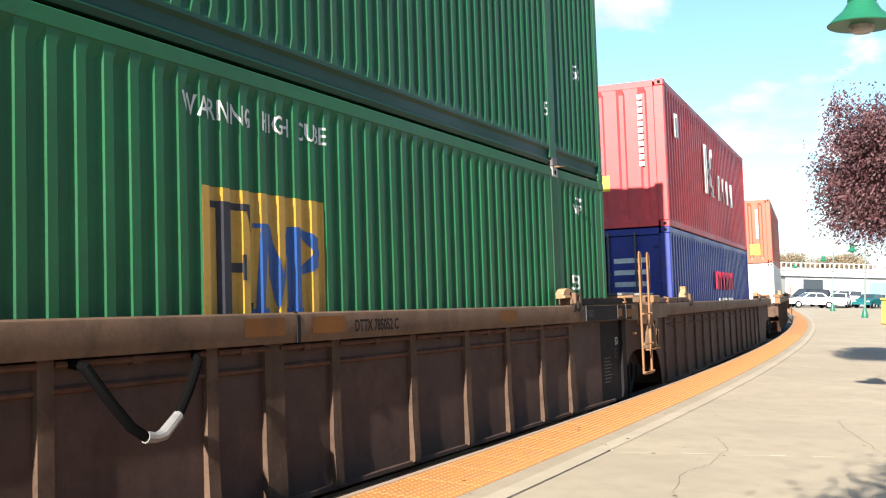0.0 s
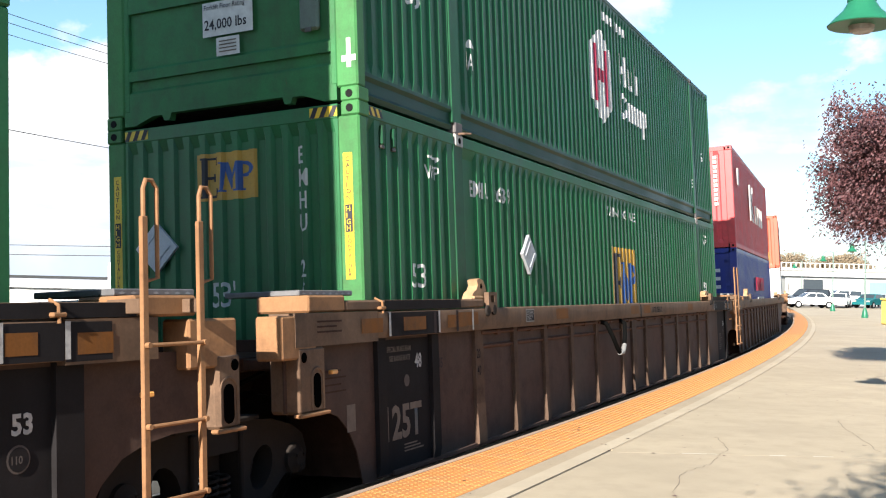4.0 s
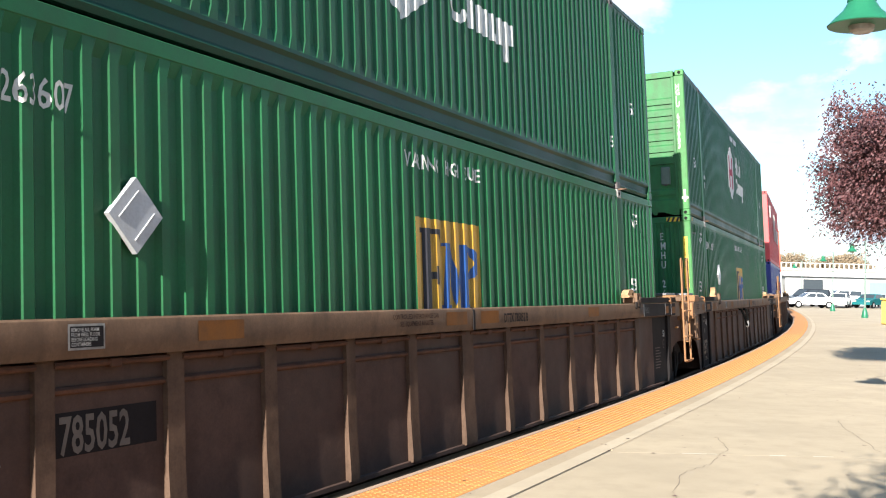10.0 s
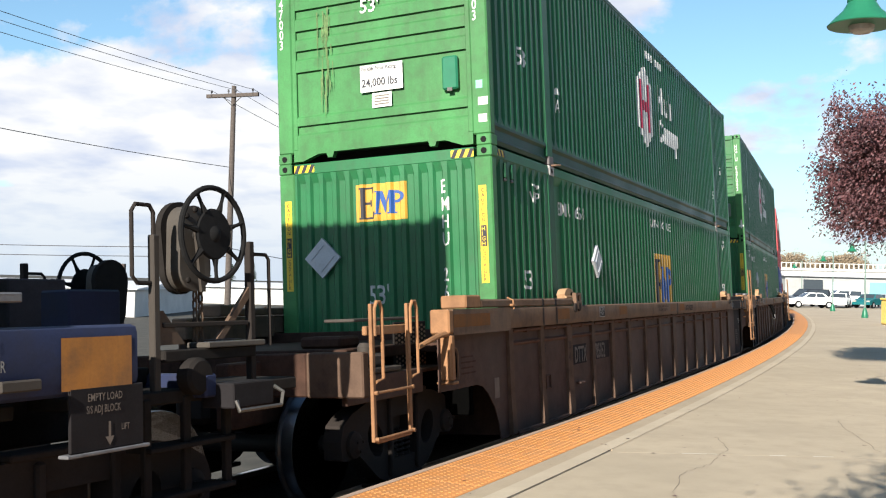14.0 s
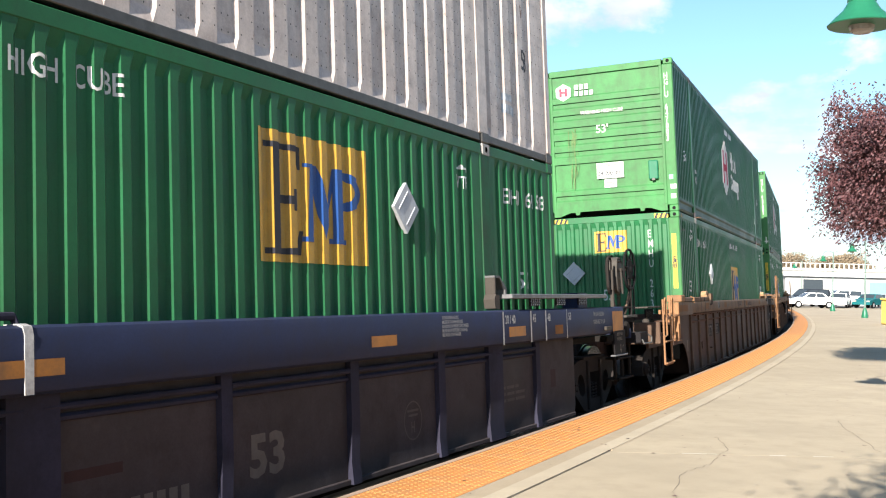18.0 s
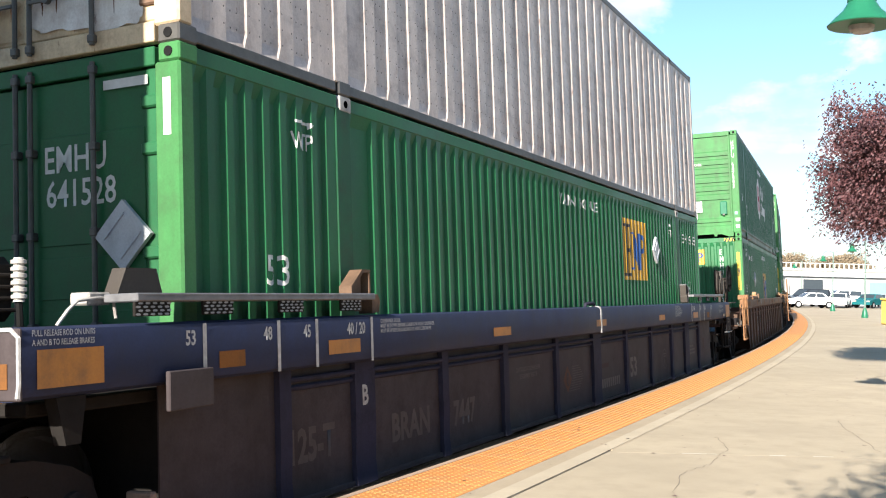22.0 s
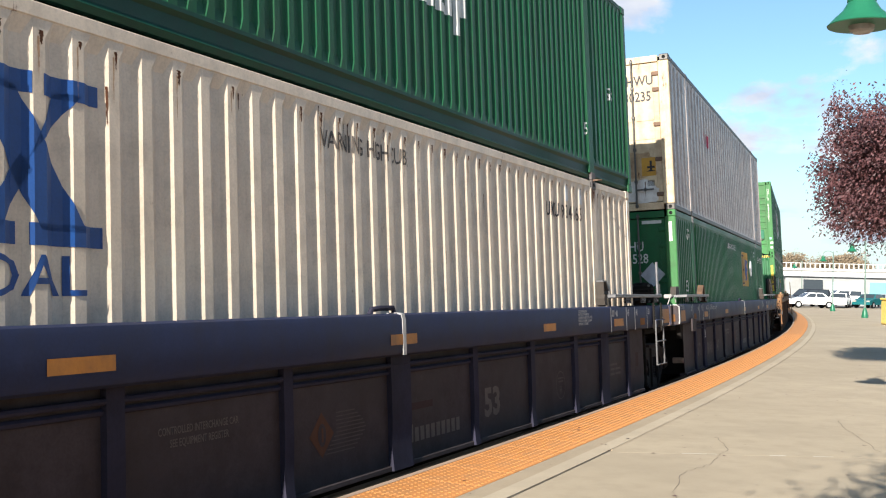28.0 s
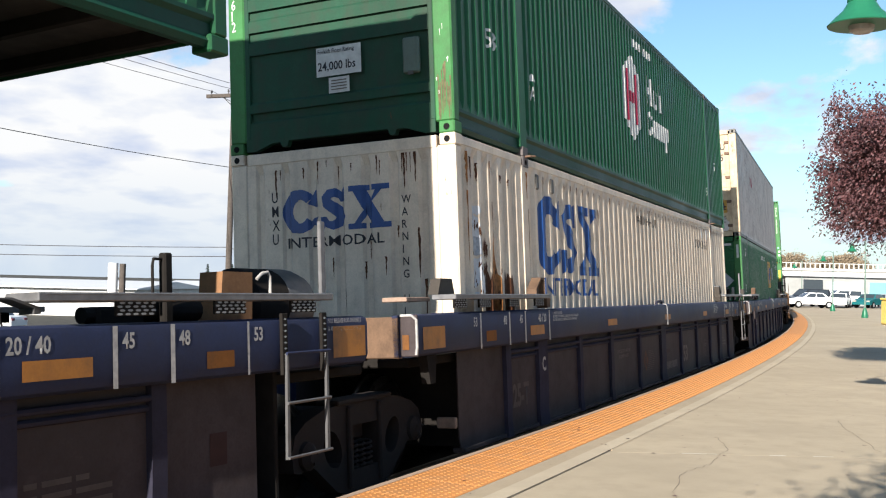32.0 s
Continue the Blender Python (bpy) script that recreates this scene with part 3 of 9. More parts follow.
def car_pose(s):
    """The pose of a car whose container bay begins at s; its two trucks stand on the line."""
    r, f = on_track(s + CL / 2 - 9.3), on_track(s + CL / 2 + 9.3)
    d = Vector((f[0] - r[0], f[1] - r[1], 0))
    c = Vector(((r[0] + f[0]) / 2, (r[1] + f[1]) / 2, SEAM)) - d.normalized() * (CL / 2)
    return frame_at(c, d)


def rail_pose(s):
    x, y, a = on_track(s)
    return frame_at((x, y, SEAM), (-math.sin(a), math.cos(a)))


def gone(t):
    """How far the train has run at t seconds."""
    q = (t - 16) / 16
    return -14.7255 + 2.32797 * t + 1.26324 * q ** 2 - 2.67867 * q ** 3 - 0.68128 * q ** 4 + 2.12708 * q ** 5


# ---------------------------------------------------------------- ground, track, platform
EDGE = 1.837


def nearest_off(x, y):
    """Signed distance to the right of the track's line, roughly."""
    best, off = 1e9, 0
    for sx, sy, a in LINE:
        d = (x - sx) ** 2 + (y - sy) ** 2
        if d < best:
            best, off = d, math.cos(a) * (x - sx) + math.sin(a) * (y - sy)
    return math.copysign(math.sqrt(best), off)


LINE = [on_track(s) for s in np.linspace(-60, 150, 106)]


def ground_height(off):
    if off > 2.4:
        return -0.32
    if off > -3.6:
        return -0.95
    return -0.95 - 1.25 * min(1.0, (-3.6 - off) / 16.0)


def build_ground():
    g = Mesh()
    n = 72
    ax = [math.copysign(abs(u) ** 3.2, u) * 2600 + 6 for u in np.linspace(-1, 1, n)]
    ay = [math.copysign(abs(u) ** 3.2, u) * 2600 + 30 for u in np.linspace(-1, 1, n)]
    V = [(x, y, ground_height(nearest_off(x, y))) for y in ay for x in ax]
    g.add(V, [(j * n + i, j * n + i + 1, (j + 1) * n + i + 1, (j + 1) * n + i) for j in range(n - 1) for i in range(n - 1)])
    solid("ground", g, "field", "flat dry ground that reaches to the horizon", "ground", kind="structure")


build_ground()


def strip(name, o0, o1, z0, z1, s0, s1, mat, label, step=1.0, parent=None):
    """A long solid that follows the track between two distances from its line."""
    g = Mesh()
    n = max(2, int(math.ceil((s1 - s0) / step)) + 1)
    V = []
    for s in np.linspace(s0, s1, n):
        V += [beside(s, o0, z0), beside(s, o1, z0), beside(s, o1, z1), beside(s, o0, z1)]
    F = [(0, 1, 2, 3), tuple(4 * (n - 1) + k for k in (3, 2, 1, 0))]
    for i in range(n - 1):
        for k in range(4):
            F.append((4 * i + k, 4 * i + (k + 1) % 4, 4 * i + 4 + (k + 1) % 4, 4 * i + 4 + k))
    g.add(V, F)
    if parent is not None:
        return part(name, g, mat, parent, label)
    return solid(name, g, mat, label, name.replace("_", " "), kind="structure")


def build_track():
    bed = Mesh()
    rows, cols = 260, 16
    V = []
    for i in range(rows):
        s = -16 + i * 0.5
        m = rail_pose(s)
        for j in range(cols):
            y = -2.9 + 5.8 * j / (cols - 1)
            V.append(m @ Vector((0, y, -0.17 - 0.04 * noise.noise((s * 2.1, y * 2.3, 0)) - max(0, abs(y) - 1.5) * 0.3)))
    bed.add(V, [(i * cols + j, i * cols + j + 1, (i + 1) * cols + j + 1, (i + 1) * cols + j) for i in range(rows - 1) for j in range(cols - 1)])
    solid("ballast", bed, "ballast", "grey crushed stone bed under the rails", "ballast", kind="stuff")
    for side_ in (-1, 1):
        rail = thing("rail", "rusty steel rail with a polished head", "rail", "rails of the track", "structure")
        for nm, poly, mt in (("rail_web", [(-0.07, -0.17), (0.07, -0.17), (0.07, -0.15), (0.012, -0.13), (0.012, -0.05), (-0.012, -0.05), (-0.012, -0.13), (-0.07, -0.15)], "rail_steel"),
                             ("rail_head", [(-0.036, -0.05), (0.036, -0.05), (0.036, -0.006), (0.028, 0.0), (-0.028, 0.0), (-0.036, -0.006)], "rail_head")):
            g = Mesh()
            n, k = 131, len(poly)
            V = []
            for i in range(n):
                m = rail_pose(-16 + i)
                V += [m @ Vector((0, side_ * 0.755 + a, b)) for a, b in poly]
            g.add(V, [(i * k + j, i * k + (j + 1) % k, (i + 1) * k + (j + 1) % k, (i + 1) * k + j) for i in range(n - 1) for j in range(k)])
            part(nm, g, mt, rail)


build_track()

# ---------------------------------------------------------------- containers


class Folds:
    """The folded sheet of a wall: outer flat, slope, inner flat, slope, over and over."""

    def __init__(self, a, b, pitch, depth, out=0.36, slope=0.16, first=None):
        n = max(1, round((b - a) / pitch))
        self.p = (b - a) / n if first is None else pitch
        self.a, self.b, self.d = a, b, depth
        o, w = out * self.p, slope * self.p
        # the lips are the rear edges of the outer flats
        lips = [a + k * self.p - o / 2 for k in range(1, n + 1)] if first is None else [first + k * pitch for k in range(int((b - 0.02 - first) / pitch) + 1)]
        self.c0 = lips[0] + o / 2
        self.x, self.h = [a], [0.0]
        last = a + (o / 2 if first is None else 0.015)
        for e in lips:
            if e - last > 2 * w + 0.01:
                self.x += [last, last + w, e - w, e]
                self.h += [0.0, depth, depth, 0.0]
            last = e + o
        self.x.append(b)
        self.h.append(0.0)

    def at(self, u):
        return float(np.interp(u, self.x, self.h))


def folded_wall(folds, place, z0, z1, taper=0.10, thick=0.03):
    """A folded sheet from z0 to z1 as a mesh; place(u, depth, z) gives the point."""
    g = Mesh()
    rows = [(z0, 0.0), (z0 + taper, 1.0), (z1 - taper, 1.0), (z1, 0.0)]
    n = len(folds.x)
    V = [place(u, h * k, z) for z, k in rows for u, h in zip(folds.x, folds.h)]
    F = [(r * n + i, r * n + i + 1, (r + 1) * n + i + 1, (r + 1) * n + i) for r in range(3) for i in range(n - 1)]
    # a flat back sheet gives it thickness
    m = len(V)
    V += [place(folds.x[0], folds.d + thick, z0), place(folds.x[-1], folds.d + thick, z0), place(folds.x[-1], folds.d + thick, z1), place(folds.x[0], folds.d + thick, z1)]
    F.append((m, m + 1, m + 2, m + 3))
    return g.add(V, F)


def right_side(x, depth, z):
    return Vector((x, -HALF + 0.012 + depth, z))


def left_side(x, depth, z):
    return Vector((x, HALF - 0.012 - depth, z))


def rear_end(y, depth, z):
    return Vector((0.012 + depth, y, z))


def casting(g, x0, x1, y0, y1, z0, z1):
    g.box(x0, x1, y0, y1, z0, z1, 0.012)


def make_container(name, label, length, height, side, post, rail, pitch, depth, out, slope, end, end_mat=None,
                   inner_posts=True, deep_rail=0.12, width=CW, top_rail=0.10, post_rear=None, group="", sheet_rear=None, end_folds=(0.172, 0.034, 0.30, 0.14), lips=None):
    """A steel container; x runs from its rear end forward, z up from its base."""
    hw = width / 2
    end_mat = end_mat or side
    c = thing(name, label, "shipping container", group)
    px = 0.13
    cast = "steel" if side == "silver" else rail
    stops = [0.0, length]
    if inner_posts:
        k = (CL - 12.192) / 2
        stops = [0.0, k, CL - k, length]
    folds_all = []
    for sgn, nm in ((-1, "right"), (1, "left")):
        def spot(x, d, z, sgn=sgn):
            return Vector((x, sgn * (hw - 0.012 - d), z))
        for k, (a, b) in enumerate(zip(stops[:-1], stops[1:])):
            lo = a + (px if a == 0 else 0.10)
            hi = b - (px if b == length else 0.10)
            fo = Folds(lo, hi, *((pitch, depth, out, slope) if not lips else (lips[k][1], depth, out, slope, lips[k][0])))
            part("side_wall", folded_wall(fo, spot, deep_rail, height - top_rail), side, c, smooth=0)
            if sgn < 0:
                folds_all.append(fo)
            g = Mesh()
            g.box(lo - 0.01, hi + 0.01, sgn * (hw - 0.075), sgn * (hw - 0.004), height - top_rail, height - 0.012)
            part("top_rail", g, rail if rail != side else side, c)
            g = Mesh()
            y1 = hw - 0.006
            if deep_rail > 0.2:
                g.prism([(sgn * (y1 - 0.09), 0.03), (sgn * (y1 - 0.035), 0.03), (sgn * (y1 - 0.012), 0.07), (sgn * (y1 - 0.03), 0.10),
                         (sgn * (y1 - 0.03), deep_rail - 0.06), (sgn * (y1), deep_rail - 0.03), (sgn * (y1), deep_rail), (sgn * (y1 - 0.09), deep_rail)], 0, lo - 0.01, hi + 0.01)
            else:
                g.box(lo - 0.01, hi + 0.01, sgn * (y1 - 0.07), sgn * y1, 0.02, deep_rail)
            part("bottom_rail", g, rail, c)
        for s in stops[1:-1]:
            g = Mesh()
            g.box(s - 0.11, s + 0.11, sgn * (hw - 0.11), sgn * (hw - 0.002), 0.10, height - 0.10, 0.008)
            part("inner_post", g, "post_grey" if side == "emp" else side, c)
            g = Mesh()
            g.box(s - 0.06, s + 0.13, sgn * (hw - 0.15), sgn * (hw + 0.004), height - 0.13, height, 0.014)
            k = part("corner_casting", g, "cast_pale" if side == "emp" else "cast_steel", c)
            # black disc on the casting in place of the dark inside of its hole
            h = Mesh()
            h.lathe([(0.001, sgn * (hw + 0.0065)), (0.03, sgn * (hw + 0.0065)), (0.03, sgn * (hw + 0.002)), (0.001, sgn * (hw + 0.002))], (s + 0.035, 0, height - 0.065), 1, 14)
            part("casting_hole", h, "void", k)
            g = Mesh()
            g.box(s - 0.06, s + 0.13, sgn * (hw - 0.15), sgn * (hw + 0.004), 0, 0.12, 0.014)
            part("corner_casting", g, "cast_steel" if rail == "rail" else cast, c)
        for x, d in ((0.0, 1), (length, -1)):
            g = Mesh()
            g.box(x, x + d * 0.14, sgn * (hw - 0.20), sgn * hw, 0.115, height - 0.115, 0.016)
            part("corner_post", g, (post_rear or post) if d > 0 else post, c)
            for z0, z1 in ((0, 0.118), (height - 0.118, height)):
                g = Mesh()
                casting(g, x - d * 0.004, x + d * 0.18, sgn * (hw - 0.165), sgn * (hw + 0.004), z0, z1)
                k = part("corner_casting", g, ((post_rear or post) if d > 0 else post) if cast != "steel" else cast, c)
                # the hole's inner shade is a flat black disc
                h = Mesh()
                h.lathe([(0.001, 0), (0.032, 0.0), (0.032, 0.006), (0.001, 0.006)], (x - d * 0.010, sgn * (hw - 0.08), (z0 + z1) / 2), 0, 14)
                part("casting_hole", h, "rubber", k)
    g = Mesh()
    g.box(0.10, length - 0.10, -hw + 0.03, hw - 0.03, height - 0.03, height - 0.008)
    part("roof", g, side, c)
    g = Mesh()
    g.box(0.06, length - 0.06, -hw + 0.07, hw - 0.07, 0.13, 0.17)
    part("floor", g, "floor_wood", c)
    n = int(length / 0.6)
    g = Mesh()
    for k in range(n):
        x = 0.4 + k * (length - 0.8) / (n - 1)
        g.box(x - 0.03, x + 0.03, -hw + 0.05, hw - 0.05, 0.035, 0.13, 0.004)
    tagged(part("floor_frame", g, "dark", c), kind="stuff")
    # far end
    fo = Folds(-hw + 0.2, hw - 0.2, 0.22, 0.03)
    g = folded_wall(fo, lambda u, d, z: Vector((length - 0.012 - d, u, z)), 0.12, height - 0.1)
    part("end_wall", g, side, c, smooth=0)
    # rear end
    for z0, z1, nm in ((0.02, 0.15, "end_sill"), (height - 0.13, height - 0.01, "end_header")):
        g = Mesh()
        if nm == "end_sill" and end == "ribs":
            g.prism([(-hw + 0.2, 0.15), (-hw + 0.2, 0.02), (-hw + 0.32, 0.02), (-hw + 0.52, 0.09), (-hw + 0.62, 0.09), (-hw + 0.64, 0.04), (-hw + 0.70, 0.04), (-hw + 0.72, 0.10),
                     (hw - 0.72, 0.10), (hw - 0.70, 0.04), (hw - 0.64, 0.04), (hw - 0.62, 0.09), (hw - 0.52, 0.09), (hw - 0.32, 0.02), (hw - 0.2, 0.02), (hw - 0.2, 0.15)], 0, 0.006, 0.08)
        else:
            g.box(0.006, 0.08, -hw + 0.2, hw - 0.2, z0, z1)
        part(nm, g, end_mat, c)
    efo = None
    if end == "folds":
        efo = Folds(-hw + 0.2, hw - 0.2, *end_folds)
        part("end_wall", folded_wall(efo, rear_end, 0.15, height - 0.13), sheet_rear or end_mat, c, smooth=0)
    elif end == "ribs":
        # horizontal folds: each lip overhangs a recess that slopes out again below
        zs = [0.15, 0.425, 1.04, 1.285, 1.515, 1.755, 2.0, 2.235, height - 0.13]
        deep = [0.085, 0.50, 0.085, 0.085, 0.085, 0.085, 0.085, 0.40]
        for z0, z1, h in zip(zs[:-1], zs[1:], deep):
            g = Mesh()
            g.prism([(0.012, z0), (0.012, z1 - h - 0.03), (0.042, z1 - h), (0.042, z1), (0.09, z1), (0.09, z0)], 1, -hw + 0.25, hw - 0.25)
            part("end_panel", g, end_mat, c)
        for sgn in (-1, 1):
            g = Mesh()
            g.box(0.010, 0.09, sgn * (hw - 0.252), sgn * (hw - 0.198), 0.15, height - 0.13)
            part("end_stile", g, end_mat, c)
    elif end == "doors":
        for sgn in (-1, 1):
            g = Mesh()
            y0, y1 = sorted((sgn * 0.012, sgn * (hw - 0.2)))
            w = y1 - y0
            g.box(0.03, 0.075, y0, y1, 0.16, height - 0.14, 0.01)
            door = part("door", g, end_mat, c)
            for z0, z1 in ((0.25, 1.25), (1.33, 1.6), (1.68, height - 0.5)):
                g = Mesh()
                g.box(0.022, 0.034, y0 + 0.10, y1 - 0.10, z0, z1, 0.008)
                part("door_panel", g, end_mat, door)
            for k in (0.05, 0.55):
                y = sgn * (0.012 + k * w)
                g = Mesh()
                g.tube([(-0.012, y, 0.06), (-0.012, y, height - 0.05)], 0.018, 10)
                part("lock_rod", g, "steel", door)
                for z in (0.10, 0.55, 1.15, 1.75, 2.3, height - 0.10):
                    g = Mesh()
                    g.box(-0.033, 0.03, y - 0.028, y + 0.028, z - 0.028, z + 0.028, 0.008)
                    part("rod_bracket", g, "steel", door)
                g = Mesh()
                zh = 0.40 + 0.03 * sgn * k
                g.box(-0.035, -0.018, y + 0.17 * sgn - 0.16, y + 0.17 * sgn + 0.16, zh, zh + 0.026, 0.004)
                g.lathe([(0.001, -0.045), (0.03, -0.045), (0.03, -0.01), (0.001, -0.01)], (0, y + 0.17 * sgn, zh + 0.013), 0, 10)
                part("lock_handle", g, "steel", door)
            for z in (0.30, 0.95, 1.6, 2.25, height - 0.35):
                g = Mesh()
                g.box(0.004, 0.05, sgn * (hw - 0.32), sgn * (hw - 0.17), z - 0.04, z + 0.04, 0.012)
                part("hinge", g, "rust_bar" if end_mat == "tan" else end_mat, door)
    else:
        g = Mesh()
        fo2 = Folds(-hw + 0.2, hw - 0.2, 0.42, 0.03, 0.6, 0.1)
        part("end_wall", folded_wall(fo2, rear_end, 0.15, height - 0.13), end_mat, c, smooth=0)
    return c, folds_all, efo


def side_mark(c, folds, b, x, z, mat, name="lettering", label=""):
    """Paint laid over the folded right side; b holds it from its lower left corner."""
    moved(b, x, z)
    brk = []
    for fo in folds:
        brk += fo.x

    def place(u, v):
        d = 0.012
        for fo in folds:
            if fo.a <= u <= fo.b:
                d = 0.012 + fo.at(u)
                break
        else:
            d = 0.002
        return (u, -HALF + d - 0.004, v)
    return decal(name, b, place, mat, c, brk, label)


def end_mark(c, b, y, z, mat, name="lettering", label="", x=0.006, folds=None):
    """Paint laid on the rear end; y is its left edge as one faces it, and runs down to the right."""
    moved(b, -y, z)
    brk = [-u for u in folds.x] if folds else ()

    def place(u, v):
        return ((0.012 + folds.at(-u) - 0.004) if folds and folds.a <= -u <= folds.b else x, -u, v)
    return decal(name, b, place, mat, c, brk, label)


def stacked(words, size, step, squeeze=1.0):
    """Letters one below another; the origin is the top left."""
    whole = bmesh.new()
    for k, ch in enumerate(words):
        if ch == " ":
            continue
        b = moved(text_mesh(ch, size, squeeze), 0, -size * 0.75 - k * step)
        me = bpy.data.meshes.new("tmp")
        b.to_mesh(me)
        b.free()
        whole.from_mesh(me)
        bpy.data.meshes.remove(me)
    return whole


def diamond(r):
    return [(0, -r), (r, 0), (0, r), (-r, 0)]


def placard_on_side(c, x, z, r=0.225):
    g = Mesh()
    g.prism([(x + a, z + b) for a, b in diamond(r)], 1, -HALF - 0.018, -HALF + 0.02)
    p = part("placard", g, "placard", c, "grey diamond-shaped placard holder")
    for k in (-0.32, 0.32):
        g = Mesh()
        d = Vector((1, 0, 1)).normalized()
        m = Vector((x + k * r * 0.9, -HALF - 0.021, z - k * r * 0.9))
        g.tube([m - d * r * 0.52, m + d * r * 0.52], 0.006, 5)
        part("placard_clip", g, "placard", p)


def placard_on_end(c, y, z, r=0.225):
    g = Mesh()
    g.prism([(y + a, z + b) for a, b in diamond(r)], 0, -0.018, 0.014)
    p = part("placard", g, "placard", c, "grey diamond-shaped placard holder")
    for k in (-0.30, 0.34):
        g = Mesh()
        d = Vector((0, -1, 1)).normalized()
        m = Vector((-0.021, y - k * r * 0.9, z - k * r * 0.9))
        g.tube([m - d * r * 0.5, m + d * r * 0.5], 0.006, 5)
        part("placard_clip", g, "placard", p)


def square_logo(place_fn, c, w, h):
    """Yellow panel with a dark bracket and blue strokes, as plain shapes."""
    def scaled(polys):
        return shape_mesh([[(x * w, z * h) for x, z in p] for p in polys])
    place_fn(shape_mesh([rect(0, 0, w, h)]), "emp_yellow", "logo_panel", 0.0)
    place_fn(scaled([rect(0.06, 0.06, 0.115, 0.105), rect(0.06, 0.865, 0.115, 0.91), rect(0.115, 0.06, 0.195, 0.105), rect(0.115, 0.865, 0.195, 0.91), rect(0.115, 0.105, 0.195, 0.45), rect(0.115, 0.45, 0.195, 0.515), rect(0.115, 0.515, 0.195, 0.865),
                     [(0.195, 0.06), (0.365, 0.06), (0.385, 0.25), (0.355, 0.25), (0.32, 0.115), (0.195, 0.105)], rect(0.195, 0.45, 0.31, 0.515), rect(0.285, 0.40, 0.31, 0.45), rect(0.285, 0.515, 0.31, 0.57),
                     [(0.195, 0.865), (0.32, 0.86), (0.345, 0.73), (0.37, 0.73), (0.37, 0.91), (0.195, 0.91)]]), "ink", "logo_shape", 0.003)
    # two blue shapes that share a stem
    place_fn(scaled([rect(0.375, 0.17, 0.485, 0.21), [(0.405, 0.21), (0.45, 0.21), (0.475, 0.60), (0.43, 0.76)], [(0.385, 0.76), (0.53, 0.76), (0.52, 0.79), (0.385, 0.79)],
                     [(0.43, 0.76), (0.475, 0.60), (0.57, 0.20), (0.605, 0.44), (0.53, 0.76)], [(0.57, 0.20), (0.67, 0.60), (0.67, 0.79), (0.605, 0.44)]]), "logo_blue", "logo_shape", 0.003)
    bowl = [(0.76 + 0.155 * math.sin(a), 0.615 + 0.132 * math.cos(a)) for a in np.linspace(0, math.pi, 11)]
    place_fn(scaled([rect(0.67, 0.21, 0.76, 0.79), rect(0.63, 0.17, 0.80, 0.21)] + ribbon(bowl, [0.06] + [0.075] * 2 + [0.09] * 5 + [0.075] * 2 + [0.06])), "logo_blue", "logo_shape", 0.003)


def hazard_stripes(c, corner):
    """Black and yellow bands at the top corners."""
    zt = CH - 0.012
    for sgn, w in ((-1, 0.26), (1, 0.26)):
        y0 = sgn * (HALF - 0.20) if sgn > 0 else -HALF + 0.20 + w
        polys_y = [rect(0, 0, w, 0.085)]
        end_mark(c, shape_mesh(polys_y), y0, zt - 0.10, "yellow", "hazard_panel", x=0.003)
        end_mark(c, shape_mesh([[(k * 0.09, 0), (k * 0.09 + 0.045, 0), (k * 0.09 + 0.085, 0.085), (k * 0.09 + 0.04, 0.085)] for k in range(3)]), y0, zt - 0.10, "ink", "hazard_bar", x=0.000)
    b = shape_mesh([rect(0, 0, 0.24, 0.07)])
    decal("hazard_panel", moved(b, 0.15, zt - 0.085), lambda u, v: (u, -HALF - 0.0005, v), "yellow", c)
    b = shape_mesh([[(k * 0.09 + 0.04, 0), (k * 0.09 + 0.085, 0), (k * 0.09 + 0.045, 0.07), (k * 0.09, 0.07)] for k in range(3)])
    decal("hazard_bar", moved(b, 0.15, zt - 0.085), lambda u, v: (u, -HALF - 0.003, v), "ink", c)


def caution_strip(c, y, flip=1):
    """Yellow upright sticker with stacked lettering on a corner post."""
    z1 = CH - 0.42
    end_mark(c, shape_mesh([rect(0, 0, 0.085, 1.02)]), y, z1 - 1.02, "yellow", "sticker", "yellow upright caution sticker", x=-0.002)
    end_mark(c, stacked("CAUTION", 0.055, 0.052), y - 0.025, z1 - 0.03, "ink", "lettering", x=-0.005)
    end_mark(c, shape_mesh([rect(0, 0, 0.065, 0.22)]), y - 0.01, z1 - 0.64, "ink", "sticker_band", x=-0.005)
    end_mark(c, stacked("HIGH", 0.06, 0.052), y - 0.022, z1 - 0.43, "yellow", "lettering", x=-0.008)
    end_mark(c, stacked("CONTAINER", 0.045, 0.038), y - 0.028, z1 - 0.66, "ink", "lettering", x=-0.005)


